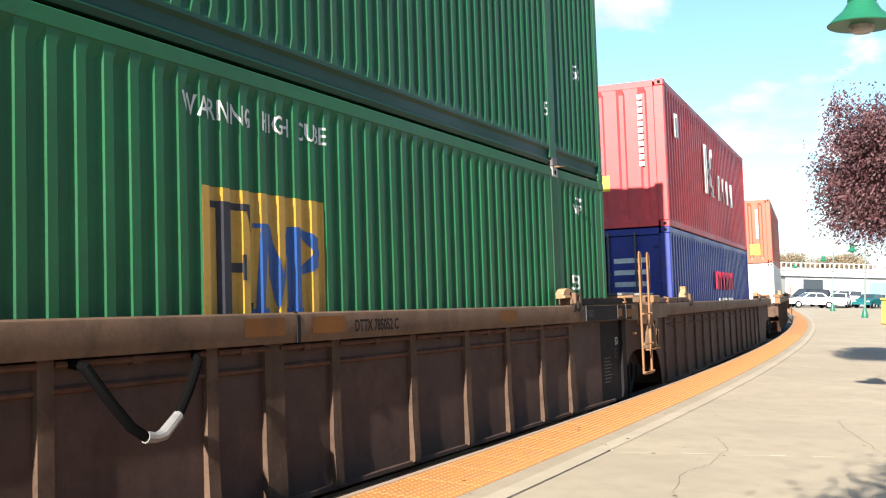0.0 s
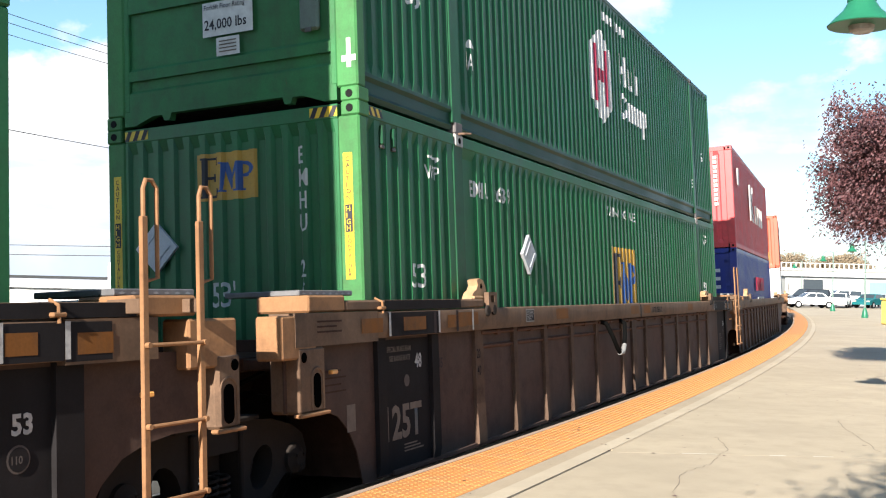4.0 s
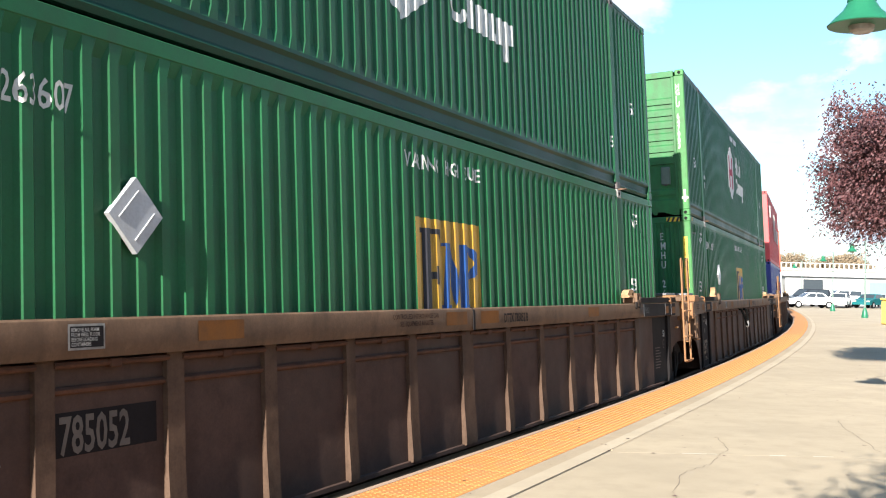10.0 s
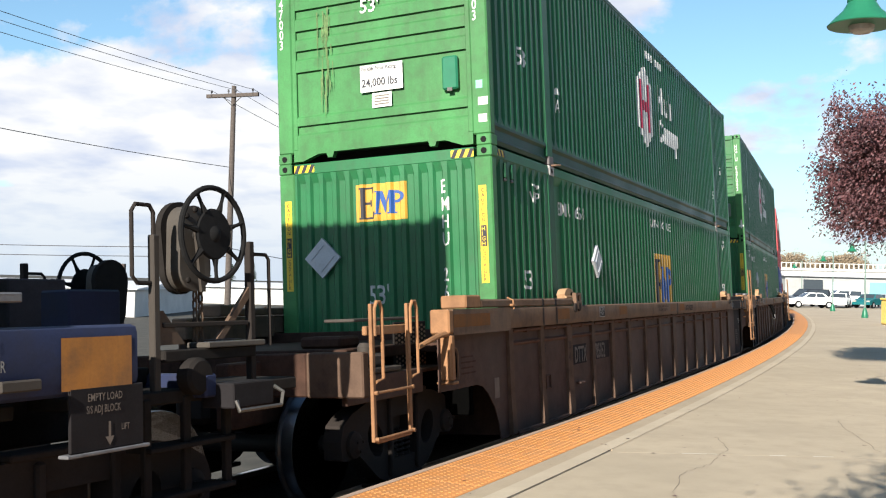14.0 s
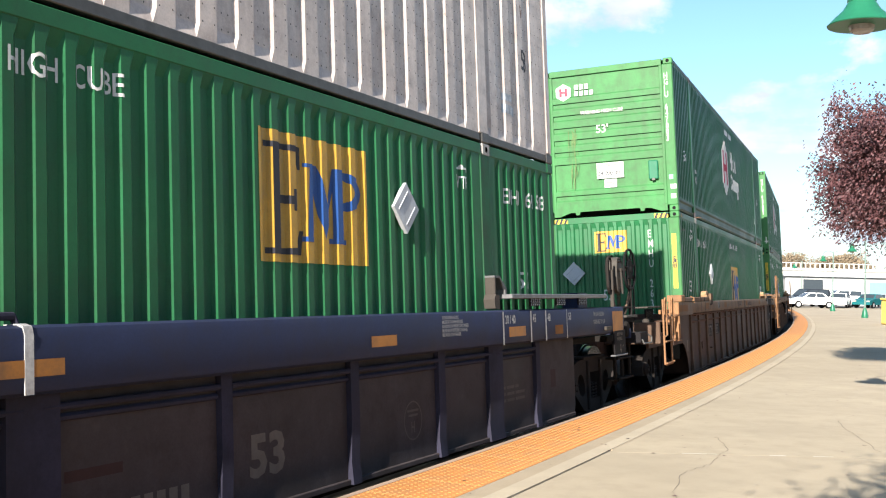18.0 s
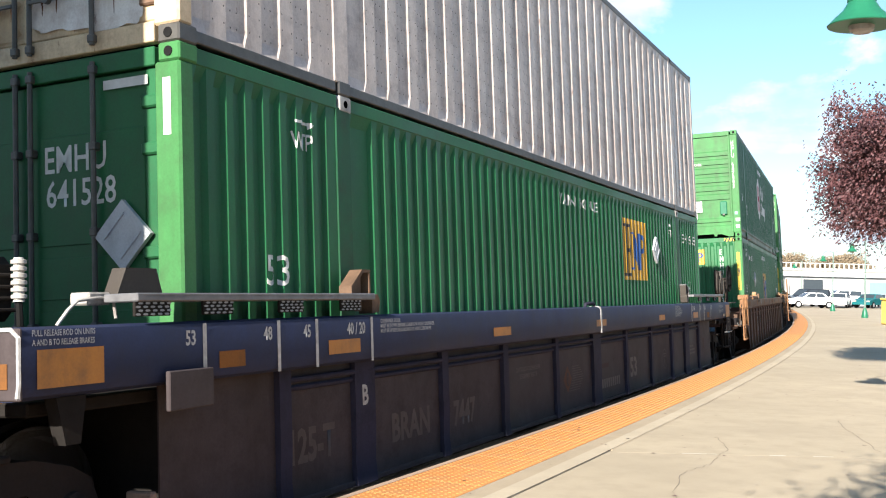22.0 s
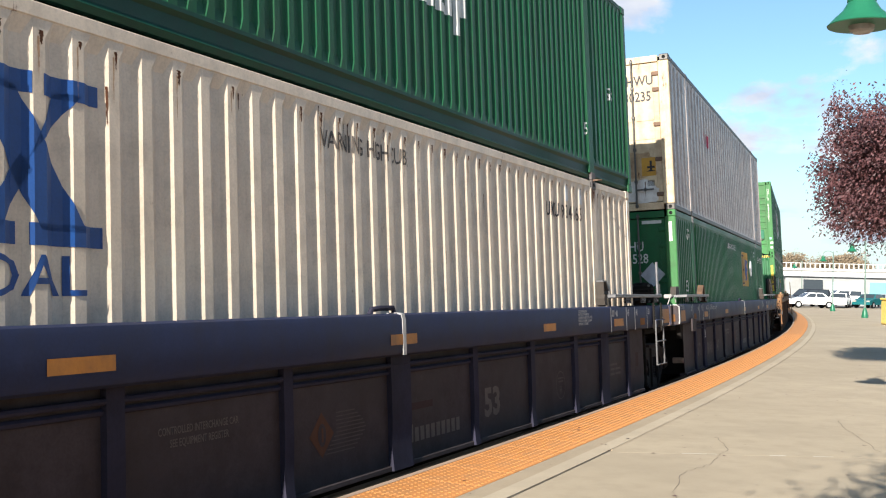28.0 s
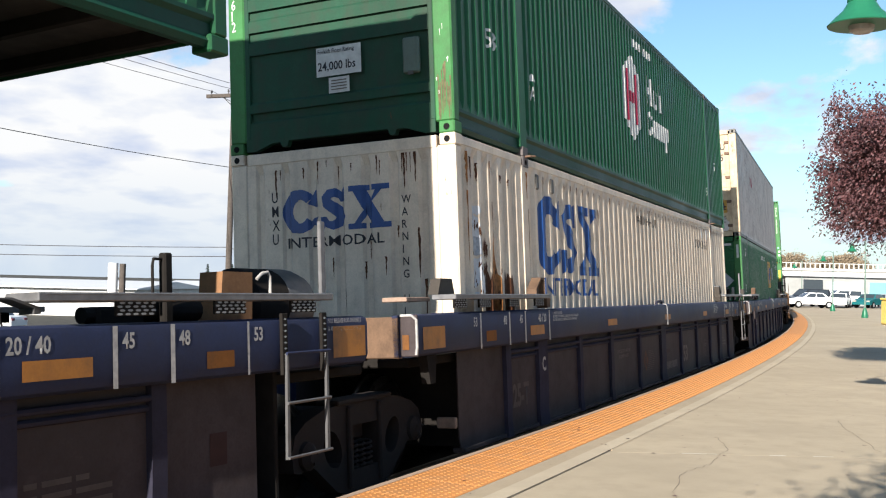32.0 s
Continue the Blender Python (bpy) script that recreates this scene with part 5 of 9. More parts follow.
def well_car(style, label, rear="joint", front="joint", posts=(), rear_truck=None, front_truck=None, guide="up"):
    brown = style == "brown"
    car = thing("well_car", label, "freight car", "well cars of the train")
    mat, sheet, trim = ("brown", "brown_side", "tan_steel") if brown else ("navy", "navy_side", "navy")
    zt, zb, low = (1.50, 1.29, 0.195) if brown else (1.47, 1.12, 0.20)
    yo = HALF + (0.20 if brown else 0.25)
    ys = HALF + 0.10
    x0, x1 = -1.32, CL + 1.32
    for s in (-1, 1):
        # top chord: a hollow box with a rolled lower lip
        g = Mesh()
        xa, xb = (-0.15, CL + 0.15) if brown else (-1.48, CL + (1.0 if front == "joint" else 1.85))
        if brown:
            pr = [(s * (HALF + 0.015), zt - 0.015), (s * (yo - 0.03), zt), (s * (yo - 0.005), zt - 0.012), (s * yo, zt - 0.03), (s * yo, zb + 0.05), (s * (yo - 0.02), zb), (s * (HALF + 0.06), zb), (s * (HALF + 0.015), zb + 0.02)]
        else:
            pr = [(s * (HALF + 0.015), zt - 0.01), (s * (yo - 0.05), zt), (s * (yo - 0.012), zt - 0.015), (s * yo, zt - 0.05), (s * yo, zb + 0.07), (s * (yo - 0.02), zb + 0.02), (s * (yo - 0.06), zb), (s * (HALF + 0.03), zb)]
        g.prism(pr, 0, xa, xb)
        chord = part("top_chord", g, mat, car)
        if brown:
            g = Mesh()
            for e0, e1 in ((-0.62 if rear == "joint" else -0.90, 2.05), (CL - 2.05, CL + 0.70)):
                g = Mesh()
                g.box(e0, e1, s * (HALF + 0.015), s * (yo - 0.01), zt + 0.003, zt + 0.085, 0.015)
                part("guide_rail", g, mat, car)
            for e0, e1 in ((-1.32 if rear == "joint" else -1.60, -0.153), (CL + 0.153, CL + (0.80 if front == "joint" else 1.32))):
                g = Mesh()
                yi = HALF + 0.02 if e0 < -1.5 else HALF - 0.01
                g.prism([(s * yi, zt), (s * yo, zt), (s * yo, zb - 0.02), (s * yi, zb - 0.02)], 0, e0, e1)
                part("end_chord", g, mat, car)
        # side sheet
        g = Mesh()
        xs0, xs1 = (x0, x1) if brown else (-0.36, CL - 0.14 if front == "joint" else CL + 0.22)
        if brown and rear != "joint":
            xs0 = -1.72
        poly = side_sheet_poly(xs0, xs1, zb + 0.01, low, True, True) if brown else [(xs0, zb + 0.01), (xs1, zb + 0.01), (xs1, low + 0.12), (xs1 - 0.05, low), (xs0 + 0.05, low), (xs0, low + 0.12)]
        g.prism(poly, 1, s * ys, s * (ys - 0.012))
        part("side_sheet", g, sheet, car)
        g = Mesh()
        g.box(0.2 if brown else xs0 + 0.06, CL - 0.2 if brown else xs1 - 0.06, s * (ys - 0.10), s * (ys + 0.025), low - 0.012, low + 0.03)
        part("bottom_flange", g, sheet, car)
        # pressed posts, wider at the ends and the middle
        for x, w in posts:
            g = Mesh()
            y1 = yo - 0.012
            if brown:
                y1 = ys + 0.036
                g.prism([(s * ys, zb), (s * y1, zb), (s * y1, low + 0.40), (s * (ys + 0.050), low + 0.08), (s * (ys + 0.047), low + 0.02), (s * ys, low + 0.01)], 0, x - w / 2, x + w / 2)
            else:
                y1 = ys + 0.045
                g.prism([(s * ys, zb), (s * y1, zb), (s * y1, 0.60), (s * (ys + 0.035), low + 0.16), (s * (ys + 0.05), low - 0.01), (s * ys, low - 0.01)], 0, x - w / 2, x + w / 2)
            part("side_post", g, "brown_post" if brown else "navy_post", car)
        # air pipe below the chord, seen between the posts
        xs = sorted(p[0] for p in posts)
        for a, b in zip(xs[:-1], xs[1:]):
            g = Mesh()
            z_ = zb - (0.03 if brown else 0.075)
            g.tube([(a + 0.06, s * (ys + 0.028), z_), (b - 0.06, s * (ys + 0.028), z_)], 0.020, 8)
            if brown:
                g.box((a + b) / 2 - 0.05, (a + b) / 2 + 0.04, s * (ys + 0.002), s * (ys + 0.052), z_ - 0.03, z_ + 0.02)
            part("pipe_run", g, "pipe_brown" if brown else "navy_post", car)
            g = Mesh()
            z_ = zb - (0.165 if brown else 0.135)
            g.prism([(s * ys, z_ - 0.022), (s * (ys + 0.022), z_ - 0.012), (s * (ys + 0.026), z_ + 0.006), (s * (ys + 0.012), z_ + 0.02), (s * ys, z_ + 0.022)], 0, a + 0.06, b - 0.06)
            part("stiffener_rib", g, "pipe_brown" if brown else "navy_post", car)
    # well floor and the bulkheads at its ends
    for k in range(9):
        xk = 0.5 + k * (CL - 1.0) / 8
        g = Mesh()
        g.box(xk - 0.2, xk + 0.2, -ys + 0.02, ys - 0.02, low - 0.03, low - 0.005)
        part("floor_beam", g, sheet, car)
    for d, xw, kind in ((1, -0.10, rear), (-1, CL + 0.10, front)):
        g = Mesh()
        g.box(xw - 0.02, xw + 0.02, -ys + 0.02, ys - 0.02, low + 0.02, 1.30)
        # bulkhead tone carries the shade of the closed-in car end
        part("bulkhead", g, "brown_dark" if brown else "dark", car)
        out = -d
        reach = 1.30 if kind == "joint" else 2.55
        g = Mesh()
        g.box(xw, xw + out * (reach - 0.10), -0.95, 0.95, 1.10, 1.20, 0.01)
        # extra deck plates added to keep sunlight off the bulkhead
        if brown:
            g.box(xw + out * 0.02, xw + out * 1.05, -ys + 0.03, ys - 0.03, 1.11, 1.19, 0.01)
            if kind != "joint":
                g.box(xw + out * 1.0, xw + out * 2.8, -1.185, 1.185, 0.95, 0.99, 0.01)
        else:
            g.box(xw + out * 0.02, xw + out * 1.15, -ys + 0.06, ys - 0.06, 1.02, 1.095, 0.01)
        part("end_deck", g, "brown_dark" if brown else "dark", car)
        g = Mesh()
        g.box(xw, xw + out * (reach + 0.05), -0.30, 0.30, 0.74, 1.10, 0.02)
        part("centre_beam", g, sheet, car)
        if kind == "joint":
            g = Mesh()
            g.lathe([(0.001, 1.28), (0.30, 1.28), (0.34, 1.20), (0.34, 0.76), (0.001, 0.76)], (xw + out * 1.55, 0, 0), 2, 20)
            part("joint_casting", g, trim, car)
        else:
            g = Mesh()
            g.box(xw + out * 2.5, xw + out * 3.15, -0.16, 0.16, 0.72, 0.98, 0.03)
            g.box(xw + out * 3.10, xw + out * 3.35, -0.22, 0.10, 0.68, 1.02, 0.05)
            part("coupler", g, "truck", car)
            g = Mesh()
            ex = 3.0 if brown else 2.42
            if brown:
                for s in (-1, 1):
                    g = Mesh()
                    g.box(xw + out * ex, xw + out * (ex + 0.10), s * 0.96, s * 1.45, 0.865, 1.205, 0.012)
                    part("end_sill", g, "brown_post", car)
                # middle of the sill: the shadow on it is put into its colour
                h = Mesh()
                h.box(xw + out * ex, xw + out * (ex + 0.09), -0.957, 0.957, 0.87, 1.20, 0.012)
                part("shaded_sill", h, "brown_dark", car)
            else:
                g.box(xw + out * ex, xw + out * (ex + 0.10), -1.42, 1.42, 1.02, 1.16, 0.012)
                part("end_sill", g, mat, car)
        if brown:
            for s in (-1, 1):
                blocks = ((0.53, 1.03, 1.503, 1.622, 0.245, 0.19), (0.95, 1.38, 1.19, 1.485, 0.015, 0.196)) if kind == "joint" else ((0.80, 1.165, 1.503, 1.625, 0.07, 0.188), (1.50, 1.60, 1.285, 1.50, -0.015, 0.204))
                for a, b, z0, z1, yi, yq in blocks:
                    g = Mesh()
                    g.box(xw + out * a, xw + out * b, s * (HALF - yi), s * (HALF + yq), z0, z1, 0.014)
                    # same paint twice: near blocks in a sunlit tan, far ones in shaded brown
                    part("bolster_block", g, trim if s < 0 else "brown", car, "brown steel block in a sunlit tan tone" if s < 0 else "")
                # bracket with a slotted hole; the coupler end has the slot in its sheet
                xa = xw + out * (1.19 if d > 0 else 1.40)
                g = Mesh()
                if kind == "joint":
                    g.box(xa, xa - out * (0.34 if d > 0 else 0.22), s * (yo - 0.24), s * (yo + 0.005), 0.82, 1.27, 0.02)
                    cx, cz, yy = xa - out * (0.22 if d > 0 else 0.12), 0.97, s * (yo + 0.0065)
                else:
                    g.box(-1.52, -1.28, s * (ys - 0.02), s * (ys + 0.006), 0.84, 1.22, 0.006)
                    cx, cz, yy = -1.39, 1.0, s * (ys + 0.0075)
                br = part("slotted_bracket", g, (trim if s > 0 else "brown") if kind == "joint" else sheet, car)
                h = Mesh()
                pts = [(cx + 0.05 * math.cos(a), cz + (0.07 if math.sin(a) > 0 else -0.07) + 0.05 * math.sin(a)) for a in np.linspace(0, 2 * math.pi, 20, endpoint=False)]
                h.add([(a, yy, b) for a, b in pts], [tuple(range(20))])
                part("slot", h, "void", br)
                h = Mesh()
                h.tube([(cx + 0.075 * math.cos(a), yy, cz + (0.08 if math.sin(a) > 0 else -0.10) + 0.075 * math.sin(a)) for a in np.linspace(-0.4, math.pi + 0.4, 14)], 0.010, 6)
                part("slot_rim", h, "brown", br)
                if kind == "joint":
                    h = Mesh()
                    h.lathe([(0.001, yy), (0.036, yy), (0.036, yy - s * 0.002), (0.001, yy - s * 0.002)], (xa - out * 0.06, 0, 1.20), 1, 14)
                    part("pin_hole", h, "void", br)
                    g = Mesh()
                    g.box(xa + out * 0.02, xa - out * (0.36 if d > 0 else 0.24), s * (yo - 0.04), s * (yo + 0.03), 0.80, 0.825, 0.008)
                    part("bracket_foot", g, trim, br)
                if kind == "joint":
                    g = Mesh()
                    g.box(xw + out * 0.62, xw + out * 0.70, s * (ys + 0.03), s * (ys + 0.07), 1.06, 1.09, 0.006)
                    part("marker_lens", g, "amber", car)
                # latch that locks the box in place
                g = Mesh()
                lx = 2.05 if d > 0 else CL - 2.05
                raised = d > 0 and guide == "up"
                up = ((-0.22, 0.0), (0.05, 0.0), (0.05, -0.06), (0.14, -0.06), (0.16, 0.05), (0.14, 0.13), (0.08, 0.185), (0.0, 0.20), (-0.07, 0.185), (-0.05, 0.13), (-0.09, 0.09), (-0.17, 0.06))
                folded = ((-0.17, 0.0), (0.17, 0.0), (0.20, 0.035), (0.17, 0.085), (0.08, 0.115), (-0.03, 0.12), (-0.13, 0.10), (-0.19, 0.05))
                g.prism([(lx + a, zt + 0.085 + b) for a, b in (up if raised else folded)], 1, s * (HALF + 0.05), s * (HALF + 0.15))
                gd = part("container_guide", g, "guide_tan", car, "pale tan pivoting container guide")
                h = Mesh()
                h.lathe([(0.001, s * (HALF + 0.151)), (0.026, s * (HALF + 0.151)), (0.026, s * (HALF + 0.148)), (0.001, s * (HALF + 0.148))], (lx + (0.03 if raised else 0.08), 0, zt + (0.21 if raised else 0.135)), 1, 14)
                part("pin_hole", h, "void", gd)
                h = Mesh()
                h.box(lx - 0.20, lx + 0.02, s * (HALF + 0.145), s * (HALF + 0.175), zt + 0.087, zt + 0.115, 0.006)
                part("guide_foot", h, "guide_tan", gd)
                g = Mesh()
                g.plate([(lx + 0.05, zt - 0.05), (lx + 0.27, zt - 0.03), (lx + 0.27, zt + 0.15), (lx + 0.05, zt + 0.15)], [[(lx + 0.11, zt + 0.05), (lx + 0.11, zt + 0.12), (lx + 0.20, zt + 0.12), (lx + 0.20, zt + 0.05)]], 1, s * (yo - 0.03), s * (yo + 0.02))
                hs = part("guide_housing", g, "brown", car, "brown open housing of the guide")
                g = Mesh()
                g.lathe([(0.001, s * (yo + 0.022)), (0.045, s * (yo + 0.022)), (0.055, s * (yo + 0.016)), (0.055, s * yo)], (lx + 0.20, 0, zt - 0.02), 1, 14)
                g.lathe([(0.001, s * (yo + 0.022)), (0.045, s * (yo + 0.022)), (0.055, s * (yo + 0.016)), (0.055, s * yo)], (lx + 0.04, 0, zt - 0.03), 1, 14)
                part("guide_hinge", g, "truck", hs)
                # dark bands painted across the rail
                for bx in ((lx - 1.15, lx - 0.70) if d > 0 else (lx + 0.55, lx + 1.2)):
                    g = Mesh()
                    g.prism([(s * (yo - 0.12), zt + 0.087), (s * (yo - 0.03), zt + 0.089), (s * (yo - 0.007), zt + 0.07), (s * (yo - 0.007), zt + 0.006), (s * (yo - 0.04), zt + 0.006), (s * (yo - 0.12), zt + 0.01)], 0, bx, bx + 0.055)
                    part("rail_band", g, "black_patch", car)
                g = Mesh()
                ex = -0.10 if d > 0 else CL + 0.10
                g.tube([(ex, s * (yo - 0.05), zt + 0.10), (ex, s * (yo + 0.015), zt + 0.07), (ex, s * (yo + 0.02), zt - 0.02)], 0.010, 6)
                g.box(ex - 0.045, ex + 0.045, s * (yo - 0.01), s * (yo + 0.03), zt + 0.01, zt + 0.035, 0.008)
                part("locking_pin", g, "tan_steel", car)
        else:
            walkway(car, *((-0.70, 1.95) if d > 0 else (CL - 2.0, CL + (1.12 if kind != "joint" else 0.55))), 1.62)
            for s in (-1, 1):
                g = Mesh()
                lx = 1.96 if d > 0 else CL - 2.1
                up = 0.38 if d < 0 and guide == "flat" else 1.0
                g.prism([(lx - d * 0.20, 1.48 + 0.120 * up), (lx - d * 0.20, 1.48 + 0.210 * up), (lx - d * 0.03, 1.48 + 0.340 * up), (lx + d * 0.10, 1.48 + 0.340 * up), (lx + d * 0.10, 1.48 + 0.320 * up), (lx - d * 0.02, 1.48 + 0.315 * up), (lx - d * 0.16, 1.48 + 0.200 * up), (lx - d * 0.16, 1.48 + 0.120 * up)], 1, s * (HALF + 0.05), s * (HALF + 0.16))
                gd = part("container_guide", g, "brown" if d > 0 else "zinc", car)
                if d > 0:
                    g = Mesh()
                    g.prism([(lx - d * 0.15, 1.48 + 0.180 * up), (lx - d * 0.02, 1.48 + 0.305 * up), (lx + d * 0.02, 1.48 + 0.305 * up), (lx + d * 0.02, 1.48 + 0.020 * up), (lx - d * 0.06, 1.48 + 0.020 * up)], 1, s * (HALF + 0.10), s * (HALF + 0.115))
                    part("guide_plate", g, "brown", gd, "hinged guide plate")
                g = Mesh()
                g.box(lx + d * 0.07, lx + d * 0.10, s * (HALF + 0.05), s * (HALF + 0.16), 1.48 + 0.12 * up, 1.48 + 0.32 * up, 0.006)
                g.prism([(lx + d * 0.06, 1.48 + 0.000 * up), (lx + d * 0.06, 1.48 + 0.140 * up), (lx + d * 0.15, 1.48 + 0.150 * up), (lx + d * 0.19, 1.48 + 0.100 * up), (lx + d * 0.17, 1.48 + 0.010 * up)], 1, s * (HALF + 0.07), s * (HALF + 0.19))
                part("guide_hinge", g, "brown" if d > 0 else "gear", gd)
                g = Mesh()
                ex = -1.48 if d > 0 else CL + (1.0 if kind == "joint" else 1.85)
                g.box(ex, ex + d * 0.05, s * (HALF - (0.10 if rear_truck == -1.60 and front_truck else 0.24)), s * (HALF + 0.088), 1.11, 1.45, 0.01)
                part("end_plate", g, mat if d < 0 or s > 0 else "plate_tan" if front_truck else "brown", car)
        for x in ([rear_truck] if d > 0 else [front_truck]):
            if x is not None:
                # navy cars take the lighter truck tone in place of more light
                build_truck(car, x, "truck" if brown else "truck_lit")
                for s in (-1, 1):
                    g = Mesh()
                    g.tube([(xw + out * 0.3, s * 0.6, 1.05), (xw + out * 1.0, s * 0.7, 0.95), (xw + out * 1.6, s * 0.62, 1.02)], 0.022, 6)
                    part("brake_hose", g, "rubber", car)
    return car


BROWN_POSTS = [(2.02, 0.20), (3.02, 0.11), (4.0, 0.11), (5.0, 0.11), (6.1, 0.11), (7.42, 0.11), (8.08, 0.22), (8.86, 0.11), (10.1, 0.11), (11.2, 0.11), (12.2, 0.11), (13.2, 0.11), (14.2, 0.20)]
BROWN_POSTS_PLAIN = [(0.02, 0.12), (1.02, 0.12), (2.05, 0.20), (3.09, 0.13), (4.08, 0.15), (5.04, 0.14), (6.09, 0.13), (7.12, 0.15), (8.265, 0.25), (9.3, 0.13), (10.31, 0.14), (11.35, 0.15), (12.37, 0.14), (13.4, 0.14), (14.4, 0.20)]
NAVY_POSTS = [(0.86, 0.14), (1.955, 0.31), (3.43, 0.13), (4.92, 0.14), (6.57, 0.11), (8.21, 0.34), (9.73, 0.11), (11.27, 0.12), (12.75, 0.13), (13.95, 0.34), (15.09, 0.12)]


def brown_extras(car, letter):
    y = -(HALF + 0.2035)
    zs = -(HALF + 0.1035)
    car_mark(car, text_mesh("DTTX 785052 " + letter, 0.125, 0.80, 0.02), 9.04, 1.345, y, "black_patch")
    for x, w in ((7.67, 0.45), (8.45, 0.45), (11.85, 0.45), (1.395, 0.46), (4.21, 0.45)):
        car_mark(car, shape_mesh([rect(0, 0, w, 0.12)]), x, 1.345, y, "orange_dim", "reflector")
    g = Mesh()
    g.prism([(-(HALF + 0.16), 1.502), (-(HALF + 0.175), 1.507), (-(HALF + 0.204), 1.475), (-(HALF + 0.207), 1.45), (-(HALF + 0.207), 1.29), (-(HALF + 0.198), 1.29), (-(HALF + 0.198), 1.46)], 0, 8.26, 8.30)
    part("strap", g, "black_patch", car)
    car_mark(car, shape_mesh([rect(0, 0, 0.26, 0.135)]), 3.18, 1.335, y, "stencil_dim", "data_plate")
    car_mark(car, shape_mesh([rect(0, 0, 0.235, 0.11)]), 3.1925, 1.3475, y - 0.002, "black_patch", "data_plate")
    for k, words in enumerate(("REMOVE ALL FOAM", "FROM WELL FLOOR", "BEFORE LOADING", "CONTAINERS")):
        car_mark(car, text_mesh(words, 0.028, 0.80), 3.20, 1.43 - 0.025 * k, y - 0.004, "stencil")


def navy_extras(car, letter):
    y = -(HALF + 0.2535)
    zs = -(HALF + 0.1035)
    for x, w, h in ((4.34, 0.47, 0.085), (11.35, 0.40, 0.085), (7.855, 0.455, 0.085), (-1.39, 0.44, 0.185)):
        car_mark(car, shape_mesh([rect(0, 0, w, h)]), x, 1.215 if x > 0 else 1.175, y - 0.001, "orange_patch", "reflector", "faded orange reflector panel")
    for d, rows in ((-1, ((1.886, "40/20"), (1.10, "45"), (0.635, "48"), (-0.13, "53"))), (1, ((13.917, "20/40"), (14.655, "45"), (15.09, "48"), (15.77, "53")))):
        for k, (x, word) in enumerate(rows):
            car_mark(car, shape_mesh([rect(0, 0, 0.035 if k < 3 or d < 0 else 0.02, 0.33)]), x - 0.018, 1.125, y - 0.001, "stencil", "length_line")
            car_mark(car, text_mesh(word.replace("/", " / "), 0.118, 0.8, 0.025), x + 0.05 if d > 0 else x - (0.37 if k == 0 else 0.17), 1.335, y, "stencil")
        for x, w, m in (((1.48, 0.45, "orange_patch"), (0.135, 0.26, "orange_dim")) if d < 0 else ((14.28, 0.44, "orange_patch"), (15.50, 0.25, "orange_dim"))):
            car_mark(car, shape_mesh([rect(-w / 2, 0, w / 2, 0.10)]), x, 1.20 if w > 0.3 else 1.185, y, m, "reflector")
    for x, rows in ((2.03, ("CONTAINER GUIDE:", "MUST BE DOWN BEFORE LOADING 96 WIDE CONTAINER", "MUST BE UP BEFORE LOADING 102 WIDE CONTAINER")),
                    (12.57, ("CONTAINER GUIDE:", "MUST BE DOWN BEFORE", "LOADING 96 WIDE CONTAINER", "MUST BE UP BEFORE LOADING", "102 WIDE CONTAINER"))):
        for k, words in enumerate(rows):
            car_mark(car, text_mesh(words, 0.042, 0.88, 0.012), x, 1.405 - 0.038 * k, y, "stencil")
    # faded oval stencil
    oval = [(0.155 * math.cos(a), 0.16 * math.sin(a)) for a in np.linspace(0, 2 * math.pi, 29)]
    car_mark(car, shape_mesh(ribbon(oval, [0.012] * 29)), 12.26, 0.56, zs, "ink_dim", "stencil_ring")
    for dz, w in ((0.075, 0.20), (0.035, 0.16)):
        car_mark(car, shape_mesh([rect(-w / 2, 0, w / 2, 0.018)]), 12.26, 0.56 + dz, zs, "ink_dim", "text_bar")
    car_mark(car, text_mesh("H", 0.13, 0.75, 0.02), 12.225, 0.46, zs, "ink_dim")
    for k in range(3):
        car_mark(car, shape_mesh([rect(0.0, 0, 0.08, 0.03), rect(0.11, 0, 0.30, 0.03), rect(0.33, 0, 0.58 - 0.16 * (k == 0), 0.03)]), 14.19, 0.66 - 0.065 * k, zs, "ink_dim", "text_bar")
    g = Mesh()
    g.prism([(-(HALF + 0.10), 1.475), (-(HALF + 0.20), 1.478), (-(HALF + 0.243), 1.465), (-(HALF + 0.256), 1.42), (-(HALF + 0.256), 1.13), (-(HALF + 0.248), 1.13), (-(HALF + 0.248), 1.42)], 0, 8.06, 8.115)
    part("strap", g, "stencil", car, "white painted strap")
    g = Mesh()
    g.tube([(7.68, -(HALF + 0.16), 1.46), (7.72, -(HALF + 0.16), 1.505), (7.84, -(HALF + 0.16), 1.515), (8.07, -(HALF + 0.16), 1.515), (8.09, -(HALF + 0.16), 1.47)], 0.022, 8)
    part("grab_loop", g, "navy_post", car)
    car_mark(car, text_mesh(letter, 0.21, 0.85, 0.03), 1.90, 0.79, -(HALF + 0.149), "stencil")
    car_mark(car, text_mesh("125-T", 0.32, 0.80, 0.035), 0.97, 0.47, zs, "ink_dim")
    if letter == "B":
        car_mark(car, text_mesh("BRAN", 0.31, 0.90, 0.035), 2.45, 0.44, zs, "ink_dim")
        car_mark(car, text_mesh("7447", 0.31, 0.80, 0.035), 3.67, 0.43, zs, "ink_dim")
    car_mark(car, text_mesh("53", 0.38, 1.1, 0.035), 10.0, 0.43, zs, "ink_mid")
    # faded emblem and bars where the maker's words cannot be lettered
    car_mark(car, shape_mesh([diamond(0.165)]), 7.04, 0.60, zs, "emblem", "emblem_shape")
